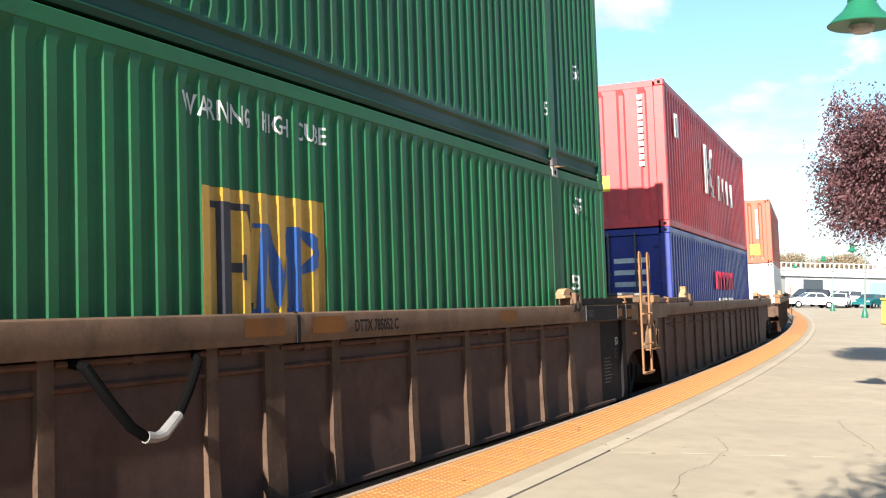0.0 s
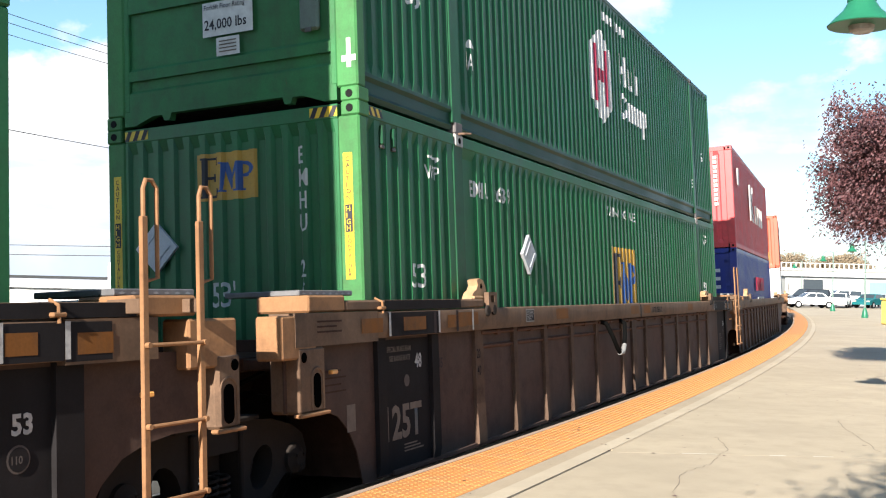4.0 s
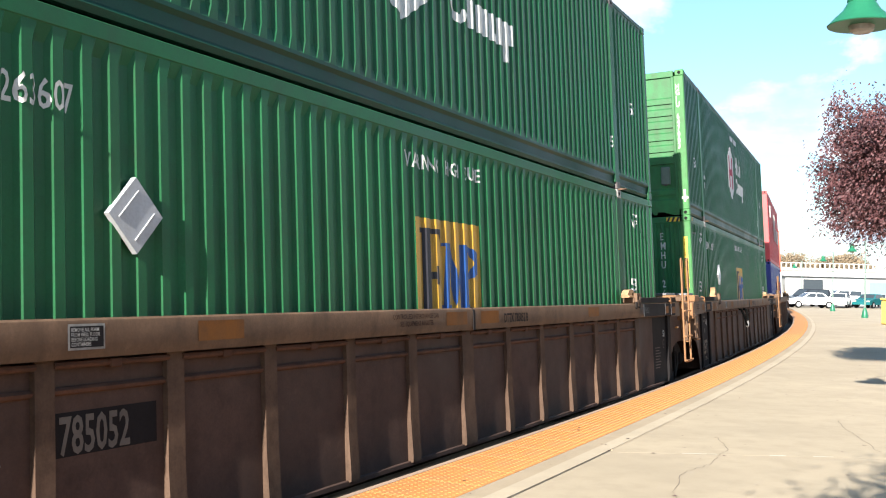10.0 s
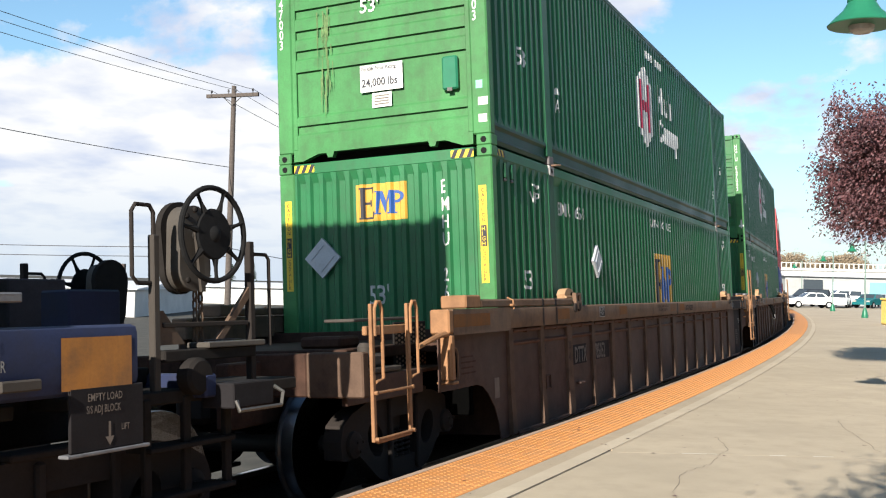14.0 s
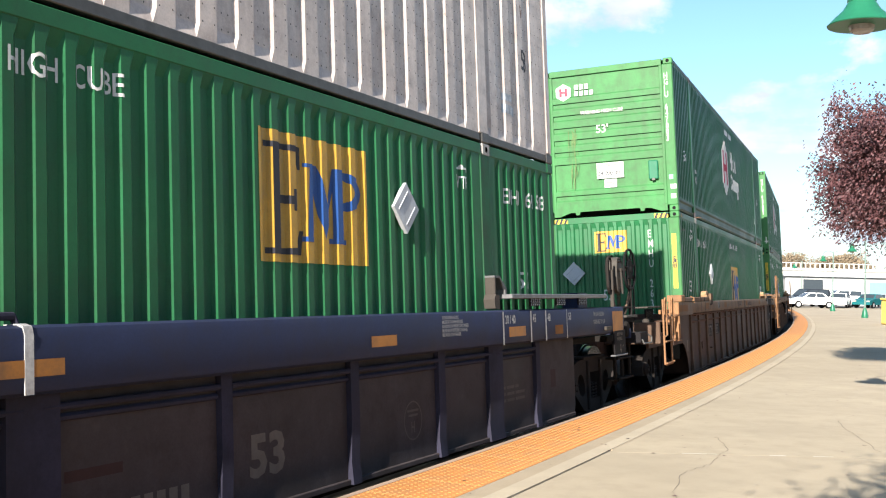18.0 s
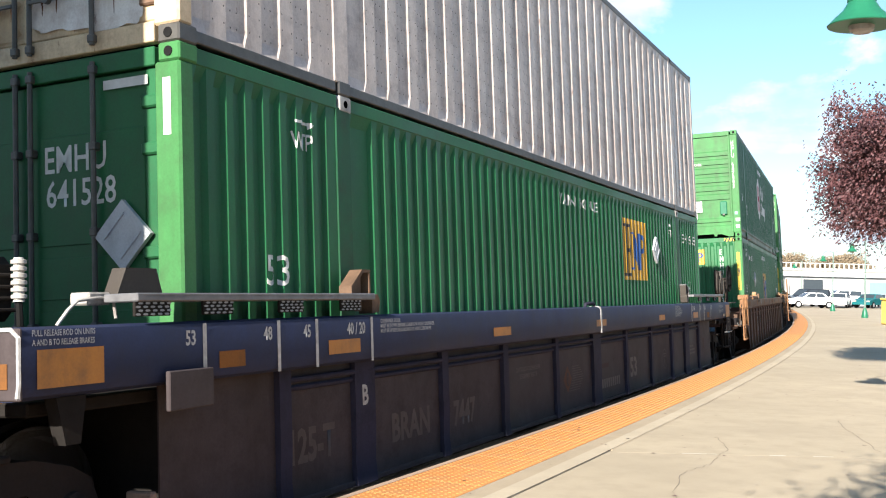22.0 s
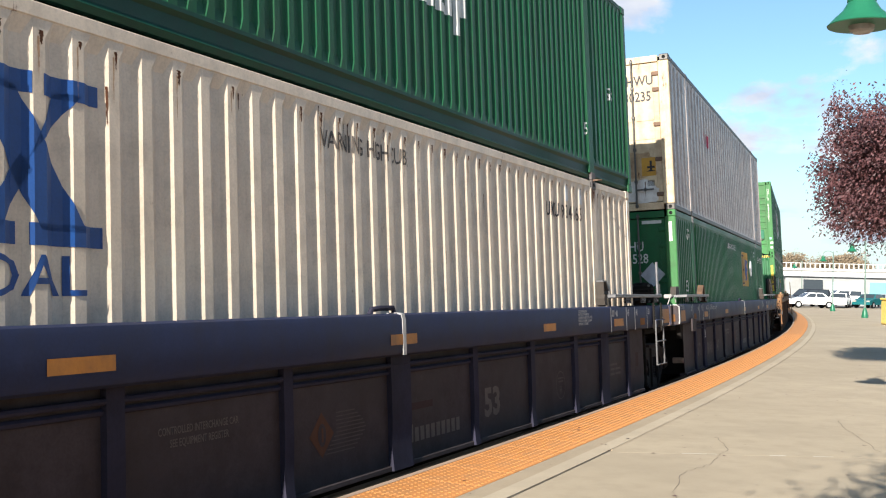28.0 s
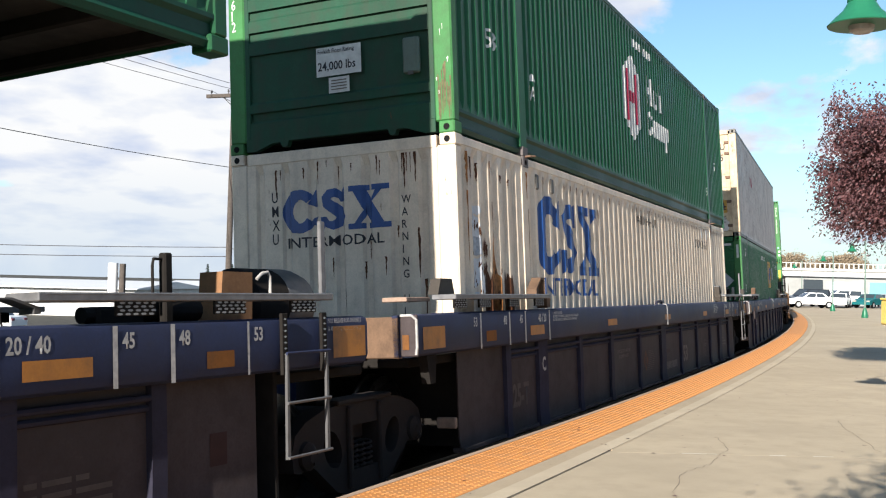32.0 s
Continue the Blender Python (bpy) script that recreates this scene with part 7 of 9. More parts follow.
# coupler end of the fourth car: hand brake wheels, gear boxes, rails, steps
def brake_gear(s, wx, y, wz):
    """A spoked hand brake wheel before its reel housing; s is the side that it faces."""
    g = Mesh()
    yw = y + s * 0.20
    ring = [(wx + 0.28 * math.cos(a), yw, wz + 0.28 * math.sin(a)) for a in np.linspace(0, 2 * math.pi, 41)]
    g.tube(ring, 0.017, 8, False)
    whl = part("brake_wheel", g, "rubber", fourth, "black spoked hand brake wheel")
    for k in range(7):
        a = 2 * math.pi / 7 * k + 0.3
        g = Mesh()
        g.tube([(wx + r * math.cos(a), yw, wz + r * math.sin(a)) for r in (0.15, 0.20, 0.25, 0.28)], [0.022, 0.013, 0.012, 0.018], 6)
        part("spoke", g, "rubber", whl)
    g = Mesh()
    g.lathe([(0.001, s * 0.035), (0.03, s * 0.03), (0.05, s * 0.015), (0.145, s * 0.012), (0.155, 0), (0.145, s * -0.012), (0.001, s * -0.02)], (wx, yw, wz), 1, 26)
    part("hub", g, "rubber", whl)
    g = Mesh()
    g.tube([(wx, y, wz), (wx, yw, wz)], 0.028, 10)
    part("axle", g, "dark", whl)
    # reel housing with round ends, its rim and its bolts
    def oblong(r0, r1, z0, z1):
        up = [(wx + r1 * math.cos(a), z1 + r1 * math.sin(a)) for a in np.linspace(0, math.pi, 13)]
        return up + [(wx + r0 * math.cos(a), z0 + r0 * math.sin(a)) for a in np.linspace(math.pi, 2 * math.pi, 13)]
    g = Mesh()
    g.prism(oblong(0.135, 0.125, wz - 0.20, wz + 0.06), 1, y - 0.055, y + 0.055)
    case = part("gear_case", g, "reel_grey", fourth, "grey oblong brake reel housing")
    g = Mesh()
    g.prism(oblong(0.15, 0.175, wz - 0.20, wz + 0.04), 1, y - s * 0.10, y - s * 0.055)
    part("back_plate", g, "dark", case)
    for a, r, zc in ((0.6, 0.095, 0.06), (2.5, 0.095, 0.06), (1.57, 0.10, 0.06), (3.9, 0.10, -0.20), (5.5, 0.10, -0.20)):
        g = Mesh()
        g.lathe([(0.001, s * 0.075), (0.016, s * 0.07), (0.018, s * 0.05)], (wx + r * math.cos(a), y, wz + zc + r * math.sin(a)), 1, 8)
        part("bolt", g, "dark", case)
    g = Mesh()
    g.prism([(wx - 0.03, wz + 0.02), (wx + 0.03, wz + 0.0), (wx + 0.05, wz - 0.34), (wx + 0.015, wz - 0.34)], 1, y + s * 0.07, y + s * 0.09)
    part("release_lever", g, "gear", case)
    # the chain runs down from the reel
    for cx, top in ((wx + 0.05, wz - 0.30), (wx + 0.10, wz - 0.26)):
        for k in range(8):
            z = top - 0.058 * k
            g = Mesh()
            ring = [(0.015 * math.cos(a), 0.038 * math.sin(a)) for a in np.linspace(0, 2 * math.pi, 11)]
            g.tube([(cx + (u if k % 2 else 0), y + (0 if k % 2 else u), z + v) for u, v in ring], 0.007, 5, False)
            part("chain_link", g, "chain", case)


M["reel_grey"] = paint("worn grey reel paint", (0.07, 0.063, 0.056), 0.65, 0.3, 0.4, spec=0.2)
M["chain"] = paint("rusty chain", (0.10, 0.065, 0.045), 0.8, 0.3, 0.4, spec=0.2)
brake_gear(-1, 18.74, -1.24, 1.99)
brake_gear(1, 20.02, 0.84, 1.78)
for s, x0 in ((-1, 18.41), (1, 18.75)):
    y = s * (HALF - 0.02)
    for px, top in ((x0, 1.98), (x0 + 0.86, 1.98)):
        g = Mesh()
        g.box(px - 0.025, px + 0.025, y - 0.025, y + 0.025, 1.05, top, 0.006)
        part("stanchion", g, "gear" if px == x0 else "truck", fourth)
    g = Mesh()
    g.tube([(x0, y, 1.70), (x0 - 0.13, y, 1.70), (x0 - 0.17, y, 1.74), (x0 - 0.17, y, 2.11), (x0 - 0.14, y, 2.15), (x0 - 0.03, y, 2.15), (x0, y, 2.11), (x0, y, 1.9)], 0.013, 8)
    part("grab_rail", g, "truck", fourth)
    g = Mesh()
    g.tube([(x0 + 0.86, y, 1.90), (x0 + 1.03, y, 1.90), (x0 + 1.06, y, 1.87), (x0 + 1.06, y, 1.3)], 0.012, 8)
    part("grab_rail", g, "truck", fourth)
    g = Mesh()
    g.box(x0 + 0.05, x0 + 0.82, y - 0.02, y + 0.02, 1.44, 1.47, 0.005)
    part("cross_tie", g, "truck", fourth)
    g = Mesh()
    g.prism([(x0 + 0.52, 1.36), (x0 + 0.58, 1.36), (x0 + 0.85, 1.63), (x0 + 0.85, 1.70)], 1, y - 0.015, y + 0.015)
    part("brace", g, "chain", fourth)
    g = Mesh()
    g.prism([(x0 + 0.03, 1.34), (x0 + 0.24, 1.34), (x0 + 0.06, 1.54), (x0 + 0.03, 1.54)], 1, y - 0.012, y + 0.012)
    part("gusset", g, "chain", fourth)
    g = Mesh()
    g.box(x0 + 0.36, x0 + 0.90, y - 0.09, y + 0.09, 1.31, 1.345, 0.006)
    part("foot_board", g, "reel_grey", fourth)
    g = Mesh()
    g.box(x0 + 0.02, x0 + 0.84, y - 0.06, y + 0.06, 1.24, 1.31, 0.008)
    part("mount_beam", g, "dark", fourth)
    # near-black parts from here down put the deck's shadow into the colour
    g = Mesh()
    g.lathe([(0.001, -0.06), (0.09, -0.06), (0.11, -0.04), (0.11, 0.04), (0.09, 0.06), (0.001, 0.06)], (x0 + 0.24, y + s * 0.08, 1.15), 1, 20)
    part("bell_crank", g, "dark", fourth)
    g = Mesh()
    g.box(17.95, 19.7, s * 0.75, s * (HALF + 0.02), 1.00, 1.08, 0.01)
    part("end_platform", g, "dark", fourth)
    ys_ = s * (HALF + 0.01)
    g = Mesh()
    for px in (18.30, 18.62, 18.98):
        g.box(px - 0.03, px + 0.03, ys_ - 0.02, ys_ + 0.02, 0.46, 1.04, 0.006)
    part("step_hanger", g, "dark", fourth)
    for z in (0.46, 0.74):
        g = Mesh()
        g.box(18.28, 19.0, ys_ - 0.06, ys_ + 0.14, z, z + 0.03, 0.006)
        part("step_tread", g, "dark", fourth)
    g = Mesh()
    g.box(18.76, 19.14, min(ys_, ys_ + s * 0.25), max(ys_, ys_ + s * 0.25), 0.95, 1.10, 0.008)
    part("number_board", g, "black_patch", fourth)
    g = Mesh()
    g.tube([(18.76, ys_ + s * 0.27, 1.0), (18.76, ys_ + s * 0.29, 0.94), (19.16, ys_ + s * 0.29, 0.94), (19.18, ys_ + s * 0.29, 1.02), (19.14, ys_ + s * 0.25, 1.06)], 0.013, 6)
    part("grab_iron", g, "steel", fourth)
    g = Mesh()
    g.box(17.55, 18.04, s * (HALF + 0.235), s * (HALF + 0.255), 0.84, 1.16, 0.006)
    plate_ = part("data_plate", g, "black_patch", fourth)
    g = Mesh()
    g.box(17.52, 18.07, s * (HALF + 0.20), s * (HALF + 0.27), 0.822, 0.84, 0.004)
    part("plate_ledge", g, "galv", plate_)
car_mark(fourth, text_mesh("EMPTY LOAD", 0.055, 0.7), 17.66, 1.09, -(HALF + 0.2585), "ink_grey")
car_mark(fourth, text_mesh("S/S ADJ BLOCK", 0.055, 0.62), 17.65, 1.03, -(HALF + 0.2585), "ink_grey")
car_mark(fourth, text_mesh("LIFT", 0.045, 0.7), 17.88, 0.93, -(HALF + 0.2585), "ink_grey")
car_mark(fourth, shape_mesh([rect(-0.008, 0.04, 0.008, 0.12), [(-0.03, 0.045), (0.03, 0.045), (0, 0.0)]]), 17.80, 0.86, -(HALF + 0.2585), "ink_grey", "arrow")
car_mark(fourth, text_mesh("TMX BRAKE BEAMS", 0.076, 0.66), 16.72, 1.36, YN, "stencil_dim")
car_mark(fourth, text_mesh("STANDARD TO CAR", 0.076, 0.66), 16.72, 1.265, YN, "stencil_dim")
car_mark(fourth, shape_mesh([rect(0, 0, 0.46, 0.26)]), 17.50, 1.15, YN, "orange_patch", "reflector", "faded orange reflector panel")

# boxes and a capped stub on the coupler end's deck
g = Mesh()
g.box(18.16, 18.56, -0.86, -0.62, 1.20, 1.68, 0.012)
part("deck_box", g, "navy", fourth)
g = Mesh()
g.box(18.34, 18.80, -0.12, 0.06, 1.20, 1.78, 0.012)
part("deck_box", g, "navy_side", fourth)
g = Mesh()
g.lathe([(0.001, 1.90), (0.04, 1.89), (0.06, 1.85), (0.045, 1.82), (0.042, 1.1), (0.001, 1.1)], (18.24, 0.02, 0), 2, 14)
g.box(18.28, 18.35, -0.01, 0.05, 1.83, 1.87, 0.008)
part("vent_stub", g, "dark", fourth)
g = Mesh()
g.box(17.13, 17.36, YN - 0.035, YN, 1.17, 1.225, 0.008)
part("latch_box", g, "gear", fourth)

# joint ends of the navy cars
for car in (fourth, fifth, last):
    if car is not fourth:
        yl = -(HALF + 0.29)
        for x in (16.10, 16.55):
            g = Mesh()
            g.prism([(x - 0.020, 0.56), (x + 0.012, 0.56), (x + 0.012, 1.24), (x - 0.006, 1.24)], 1, yl - 0.012, yl + 0.008)
            part("ladder_stile", g, "zinc", car)
            g = Mesh()
            g.box(x - 0.03, x + 0.03, yl + 0.005, yl + 0.03, 1.10, 1.50, 0.004)
            st = part("ladder_strap", g, "dark", car)
            # daylight through the strap is painted on as pale marks
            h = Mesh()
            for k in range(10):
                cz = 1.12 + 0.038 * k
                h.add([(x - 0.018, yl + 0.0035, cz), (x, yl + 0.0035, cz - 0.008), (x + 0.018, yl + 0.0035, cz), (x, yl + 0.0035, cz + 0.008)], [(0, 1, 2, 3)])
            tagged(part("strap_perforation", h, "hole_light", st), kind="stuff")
        for z, m_ in ((1.24, "navy"), (0.92, "zinc"), (0.57, "zinc")):
            g = Mesh()
            g.tube([(16.08, yl - 0.02, z), (16.57, yl - 0.02, z)], 0.011, 6)
            part("rung", g, m_, car)
        g = Mesh()
        g.box(16.62, 16.68, -(HALF + 0.22), -(HALF + 0.19), 1.62, 2.14, 0.006)
        part("marker_post", g, "galv", car, "plain grey upright marker post")
        if car is not last:
            g = Mesh()
            g.tube([(15.85, 0.9, 1.6), (15.85, 0.9, 1.95), (15.9, 0.9, 2.0), (16.15, 0.9, 2.0), (16.2, 0.9, 1.95), (16.2, 0.9, 1.6)], 0.016, 8)
            part("grab_rail", g, "dark", car)
        car_mark(car, shape_mesh([rect(0, 0, 0.42, 0.22)]), 16.70, 1.18, YN, "orange_patch", "reflector", "faded orange reflector panel")
        px = 15.50 if car is last else 16.13
        g = Mesh()
        g.box(px, px + 0.07, -1.12, -1.06, 1.21, 1.90, 0.01)
        g.tube([(px + 0.01, -1.09, 1.86), (px - 0.07, -1.09, 1.86), (px - 0.08, -1.09, 1.82), (px - 0.08, -1.09, 1.55)], 0.010, 6)
        part("valve_post", g, "dark", car, "black valve post with a small handle")
        lx = 16.43 if car is last else 16.22
        g = Mesh()
        g.tube([(lx, -1.1, 1.75), (lx + 0.06, -1.1, 1.79), (lx + 0.125, -1.1, 1.80), (lx + 0.15, -1.1, 1.77), (lx + 0.152, -1.1, 1.62)], 0.012, 8)
        part("pipe_loop", g, "cast_pale", car, "pale bent pipe")
        g = Mesh()
        if car is last:
            g.tube([(16.50, -0.72, 1.58), (16.54, -0.72, 1.58), (16.62, -0.72, 1.58), (16.98, -0.72, 1.58)], [0.10, 0.22, 0.27, 0.27], 22)
            drum = part("air_reservoir", g, "dark", car, "black round air reservoir with a dull grey end")
            g = Mesh()
            g.tube([(16.98, -0.72, 1.58), (17.22, -0.72, 1.58), (17.34, -0.72, 1.58), (17.40, -0.72, 1.58), (17.42, -0.72, 1.58)], [0.272, 0.272, 0.24, 0.16, 0.04], 22)
            part("drum_end", g, "zinc", drum)
            # made-up dark shapes that fill the bright gap under the walkway
            g = Mesh()
            g.tube([(14.95, -0.98, 1.52), (15.45, -0.98, 1.52), (15.52, -0.98, 1.54), (15.92, -0.98, 1.54)], [0.05, 0.05, 0.075, 0.075], 12)
            g.box(15.02, 15.40, -1.05, -0.92, 1.20, 1.57, 0.02)
            part("dark_filler", g, "dark", car, "dark filler shapes under the walkway")
            g = Mesh()
            g.prism([(16.08, 1.24), (16.14, 1.80), (16.46, 1.80), (16.44, 1.24)], 1, -1.04, -0.84)
            part("equipment_box", g, "tan_steel", car, "rusty tan equipment box")
        else:
            g.tube([(16.60, -0.6, 1.53), (16.64, -0.6, 1.53), (16.74, -0.6, 1.53), (17.14, -0.6, 1.53), (17.34, -0.6, 1.53), (17.38, -0.6, 1.53)], [0.06, 0.19, 0.255, 0.255, 0.17, 0.05], 22)
            part("air_reservoir", g, "truck", car, "dark round air reservoir")
    # rear end
    for k, words in enumerate(("PULL RELEASE ROD ON UNITS", "A AND B TO RELEASE BRAKES")):
        if car is fourth:
            car_mark(car, text_mesh(words, 0.042, 0.72), -1.42, 1.425 - 0.045 * k, YN - 0.002, "stencil")
        elif car is last:
            car_mark(car, text_mesh(words, 0.045, 0.70), 16.64, 1.425 - 0.055 * k, YN, "stencil")
    g = Mesh()
    g.box(-1.492, -1.470, -(HALF + 0.250), -(HALF + 0.09), 1.125, 1.465, 0.008)
    cap = part("end_cap", g, "navy_side", car)
    g = Mesh()
    g.tube([(-1.492, -(HALF + 0.235), 1.14), (-1.492, -(HALF + 0.245), 1.20), (-1.492, -(HALF + 0.245), 1.42), (-1.492, -(HALF + 0.20), 1.458), (-1.492, -(HALF + 0.10), 1.458)], 0.012, 6)
    part("cap_rim", g, "stencil", cap, "worn pale rim")
    g = Mesh()
    g.box(-1.498, -1.491, -(HALF + 0.175), -(HALF + 0.115), 1.18, 1.30, 0.002)
    part("cap_label", g, "orange_dim", cap)
    g = Mesh()
    g.prism([(-1.22, 1.12), (-1.02, 1.12), (-1.06, 0.88), (-1.16, 0.88)], 1, -(HALF + 0.20), -(HALF + 0.12))
    # dark tone in place of the shade under the chord
    part("hanger_plate", g, "dark", car)
    car_mark(car, shape_mesh([rect(0, 0, 0.16, 0.20)]), 15.56, 0.58, YS, "red_dim", "faded_patch")
    if car is fifth:
        g = Mesh()
        g.box(-1.12, -0.64, -(HALF - 0.02), -(HALF - 0.26), 1.575, 1.615, 0.006)
        part("end_plank", g, "plate_tan", car)
    else:
        g = Mesh()
        g.box(-0.50, -0.11, -(HALF + 0.30), -(HALF + 0.268), 0.98, 1.20, 0.006)
        part("sling_plate", g, "navy_side", car)
    g = Mesh()
    g.box(-0.42, -0.37, -(HALF + 0.09), -(HALF - 0.10), 0.42, 0.52, 0.01)
    part("toe_plate", g, "plate_tan", car)
    g = Mesh()
    g.prism([(-0.62, 1.635), (-0.25, 1.635), (-0.30, 1.78), (-0.55, 1.78)], 1, -(HALF + 0.05), -(HALF - 0.05))
    part("corner_guide", g, "gear", car)
    if car is not fourth:
        continue
    g = Mesh()
    g.box(-1.36, -1.04, -1.05, -0.70, 1.50, 1.84, 0.045)
    g.box(-1.30, -1.08, -0.92, -0.66, 0.98, 1.52, 0.02)
    g.lathe([(0.001, 1.86), (0.10, 1.86), (0.12, 1.84), (0.12, 1.80)], (-1.22, -0.86, 0), 2, 18)
    unit = part("brake_cylinder", g, "dark", car, "dark brake cylinder standing in the joint")
    for zc in (1.56, 1.62, 1.68, 1.74):
        h = Mesh()
        h.box(-1.375, -1.03, -1.065, -0.685, zc - 0.012, zc + 0.012, 0.01)
        part("cooling_rib", h, "truck", unit)
    for yk in (-1.02, -0.74):
        for zk in (1.53, 1.80):
            h = Mesh()
            h.lathe([(0.001, -1.395), (0.018, -1.395), (0.02, -1.36)], (0, yk, zk), 0, 8)
            part("bolt", h, "steel", unit)
    for k in range(2):
        g = Mesh()
        g.tube([(-1.22, -0.40 - 0.09 * k, 1.48), (-1.22, -0.42 - 0.09 * k, 1.60), (-1.22, -0.47 - 0.08 * k, 1.72 - 0.03 * k), (-1.22, -0.56 - 0.05 * k, 1.775 - 0.045 * k), (-1.22, -0.71, 1.78 - 0.05 * k)], 0.018, 8)
        part("air_hose", g, "rubber", car)
    # ribbed pale coupling on a short hose
    g = Mesh()
    prof = [(0.001, 1.83), (0.024, 1.83)]
    for k in range(6):
        z0 = 1.82 - 0.036 * k
        prof += [(0.027, z0), (0.040, z0 - 0.004), (0.040, z0 - 0.022), (0.027, z0 - 0.026)]
    prof += [(0.03, 1.60), (0.001, 1.60)]
    g.lathe(prof, (-1.10, -1.125, 0), 2, 14)
    stack = part("hose_coupling", g, "cast_pale", car, "pale ribbed hose coupling")
    g = Mesh()
    g.tube([(-1.10, -1.125, 1.61), (-1.09, -1.12, 1.48), (-1.04, -1.10, 1.38)], 0.018, 7)
    part("hose_end", g, "rubber", stack)
    # release rod with its pale box
    g = Mesh()
    g.box(-0.79, -0.62, -1.30, -1.16, 1.575, 1.645, 0.01)
    rod_box = part("rod_box", g, "cast_pale", car, "small pale release box")
    g = Mesh()
    g.tube([(-0.98, -1.26, 1.47), (-0.92, -1.28, 1.55), (-0.86, -1.29, 1.60), (-0.72, -1.31, 1.615), (-0.64, -1.33, 1.60), (-0.63, -1.34, 1.50)], 0.010, 7)
    part("release_rod", g, "cast_pale", rod_box)

# ---------------------------------------------------------------- marks of single containers
M["rust"] = plain("dark rust", (0.085, 0.032, 0.014), 0.9, 0, 0.5, 30)
M["rust_light"] = plain("orange rust", (0.30, 0.13, 0.045), 0.9, 0, 0.5, 25)
M["rust_soft"] = plain("washed-out rust", (0.42, 0.27, 0.17), 0.9, 0, 0.3, 25)
M["sticker_amber"] = paint("faded amber sticker", (0.50, 0.26, 0.03), 0.5, 0.15, 0.2)
M["pale_patch"] = paint("pale bluish touch-up paint", (0.58, 0.60, 0.64), 0.5, 0.1, 0.12)
M["scuff"] = plain("bare grey scuff", (0.34, 0.37, 0.42), 0.6, 0, 0.4, 15)


def streak(rn, w, h):
    """An uneven drip of rust, its top at the origin."""
    n = 9
    left = [(-w * rn.uniform(0.25, 1.0) * (1 - 0.75 * k / n), -h * k / n) for k in range(n)]
    right = [(w * rn.uniform(0.25, 1.0) * (1 - 0.75 * k / n), -h * k / n) for k in range(n)]
    return left + [(0, -h)] + right[::-1]


def blocks_logo(u, v):
    """Three thick blue shapes side by side; u and v scale them."""
    arc = np.linspace(0.72, 2 * math.pi - 0.62, 26)
    one = ribbon([(0.46 + 0.33 * math.cos(a), 0.5 + 0.385 * math.sin(a)) for a in arc], [0.29 if 1.9 < a < 4.4 else 0.23 for a in arc])
    one += [[(0.66, 0.66), (0.86, 0.58), (0.93, 0.58), (0.90, 0.97), (0.84, 0.97), (0.76, 0.84)], [(0.66, 0.20), (0.80, 0.34), (0.94, 0.36), (0.86, 0.16)]]
    mid = [(1.58, 0.68), (1.54, 0.80), (1.42, 0.87), (1.28, 0.85), (1.20, 0.76), (1.22, 0.64), (1.36, 0.54), (1.50, 0.44), (1.56, 0.32), (1.50, 0.19), (1.36, 0.13), (1.22, 0.17), (1.14, 0.32)]
    mid = [(a - 0.05, b) for a, b in mid]
    two = ribbon(mid, [0.10, 0.17, 0.20, 0.22, 0.25, 0.26, 0.26, 0.26, 0.25, 0.22, 0.20, 0.17, 0.10])
    two += [[(1.47, 0.66), (1.61, 0.66), (1.61, 0.98), (1.53, 0.94)], [(1.01, 0.02), (1.09, 0.06), (1.15, 0.34), (1.00, 0.34)]]
    three = [[(1.80, 0.90), (2.12, 0.90), (2.62, 0.10), (2.28, 0.10)], [(2.40, 0.90), (2.58, 0.90), (2.24, 0.55), (2.18, 0.46)], [(1.82, 0.10), (2.00, 0.10), (2.22, 0.43), (2.16, 0.52)],
             rect(1.72, 0.86, 2.22, 0.985), rect(2.30, 0.86, 2.74, 0.985), rect(1.70, 0.015, 2.12, 0.14), rect(2.20, 0.015, 2.76, 0.14)]
    return [[[(a * u / 2.76, b * v) for a, b in p] for p in polys] for polys in (one, two, three)]


for polys in blocks_logo(2.62, 0.95):
    side_mark(white, wf, shape_mesh(polys), 2.40, 1.57, "logo_blue", "logo_shape")
side_mark(white, wf, text_mesh("INTERMODAL", 0.31, 1.20, 0.008), 2.58, 1.32, "logo_blue", "lettering")
side_mark(white, wf, text_mesh("WARNING HIGH CUBE", 0.20, 0.72), 7.30, 2.48, "ink_mid")
fo = next(f_ for f_ in wf if f_.a < 12.5 < f_.b)
for k, pair in enumerate(("UM", "XU", "93", "41", "65")):
    s = fo.c0 + (round((12.45 - fo.c0) / fo.p) + k) * fo.p
    side_mark(white, wf, text_mesh(pair, 0.25, 0.50 if k < 2 else 0.70), s - (0.135, 0.215, 0.145, 0.14, 0.14)[k], 2.30, "ink" if k < 2 else "ink_mid")
    if k in (2, 4):
        side_mark(white, wf, shape_mesh([rect(0, 0, 0.09, 0.20)]), s - 0.05, 2.52, "pale_patch", "data_plate")
for polys in blocks_logo(1.25, 0.45):
    end_mark(white, shape_mesh(polys), 0.67, CH - 0.875, "logo_blue", "logo_shape", folds=we)
end_mark(white, text_mesh("INTERMODAL", 0.15, 1.22, 0.01), 0.63, CH - 1.02, "ink", "lettering", folds=we)
end_mark(white, stacked("UMXU", 0.16, 0.145, 0.75), 0.80, CH - 0.42, "ink", folds=we)
end_mark(white, stacked("WARNING HIGH CUBE", 0.115, 0.122, 0.85), -0.70, CH - 0.56, "ink", folds=we)
rn_ = random.Random(4)
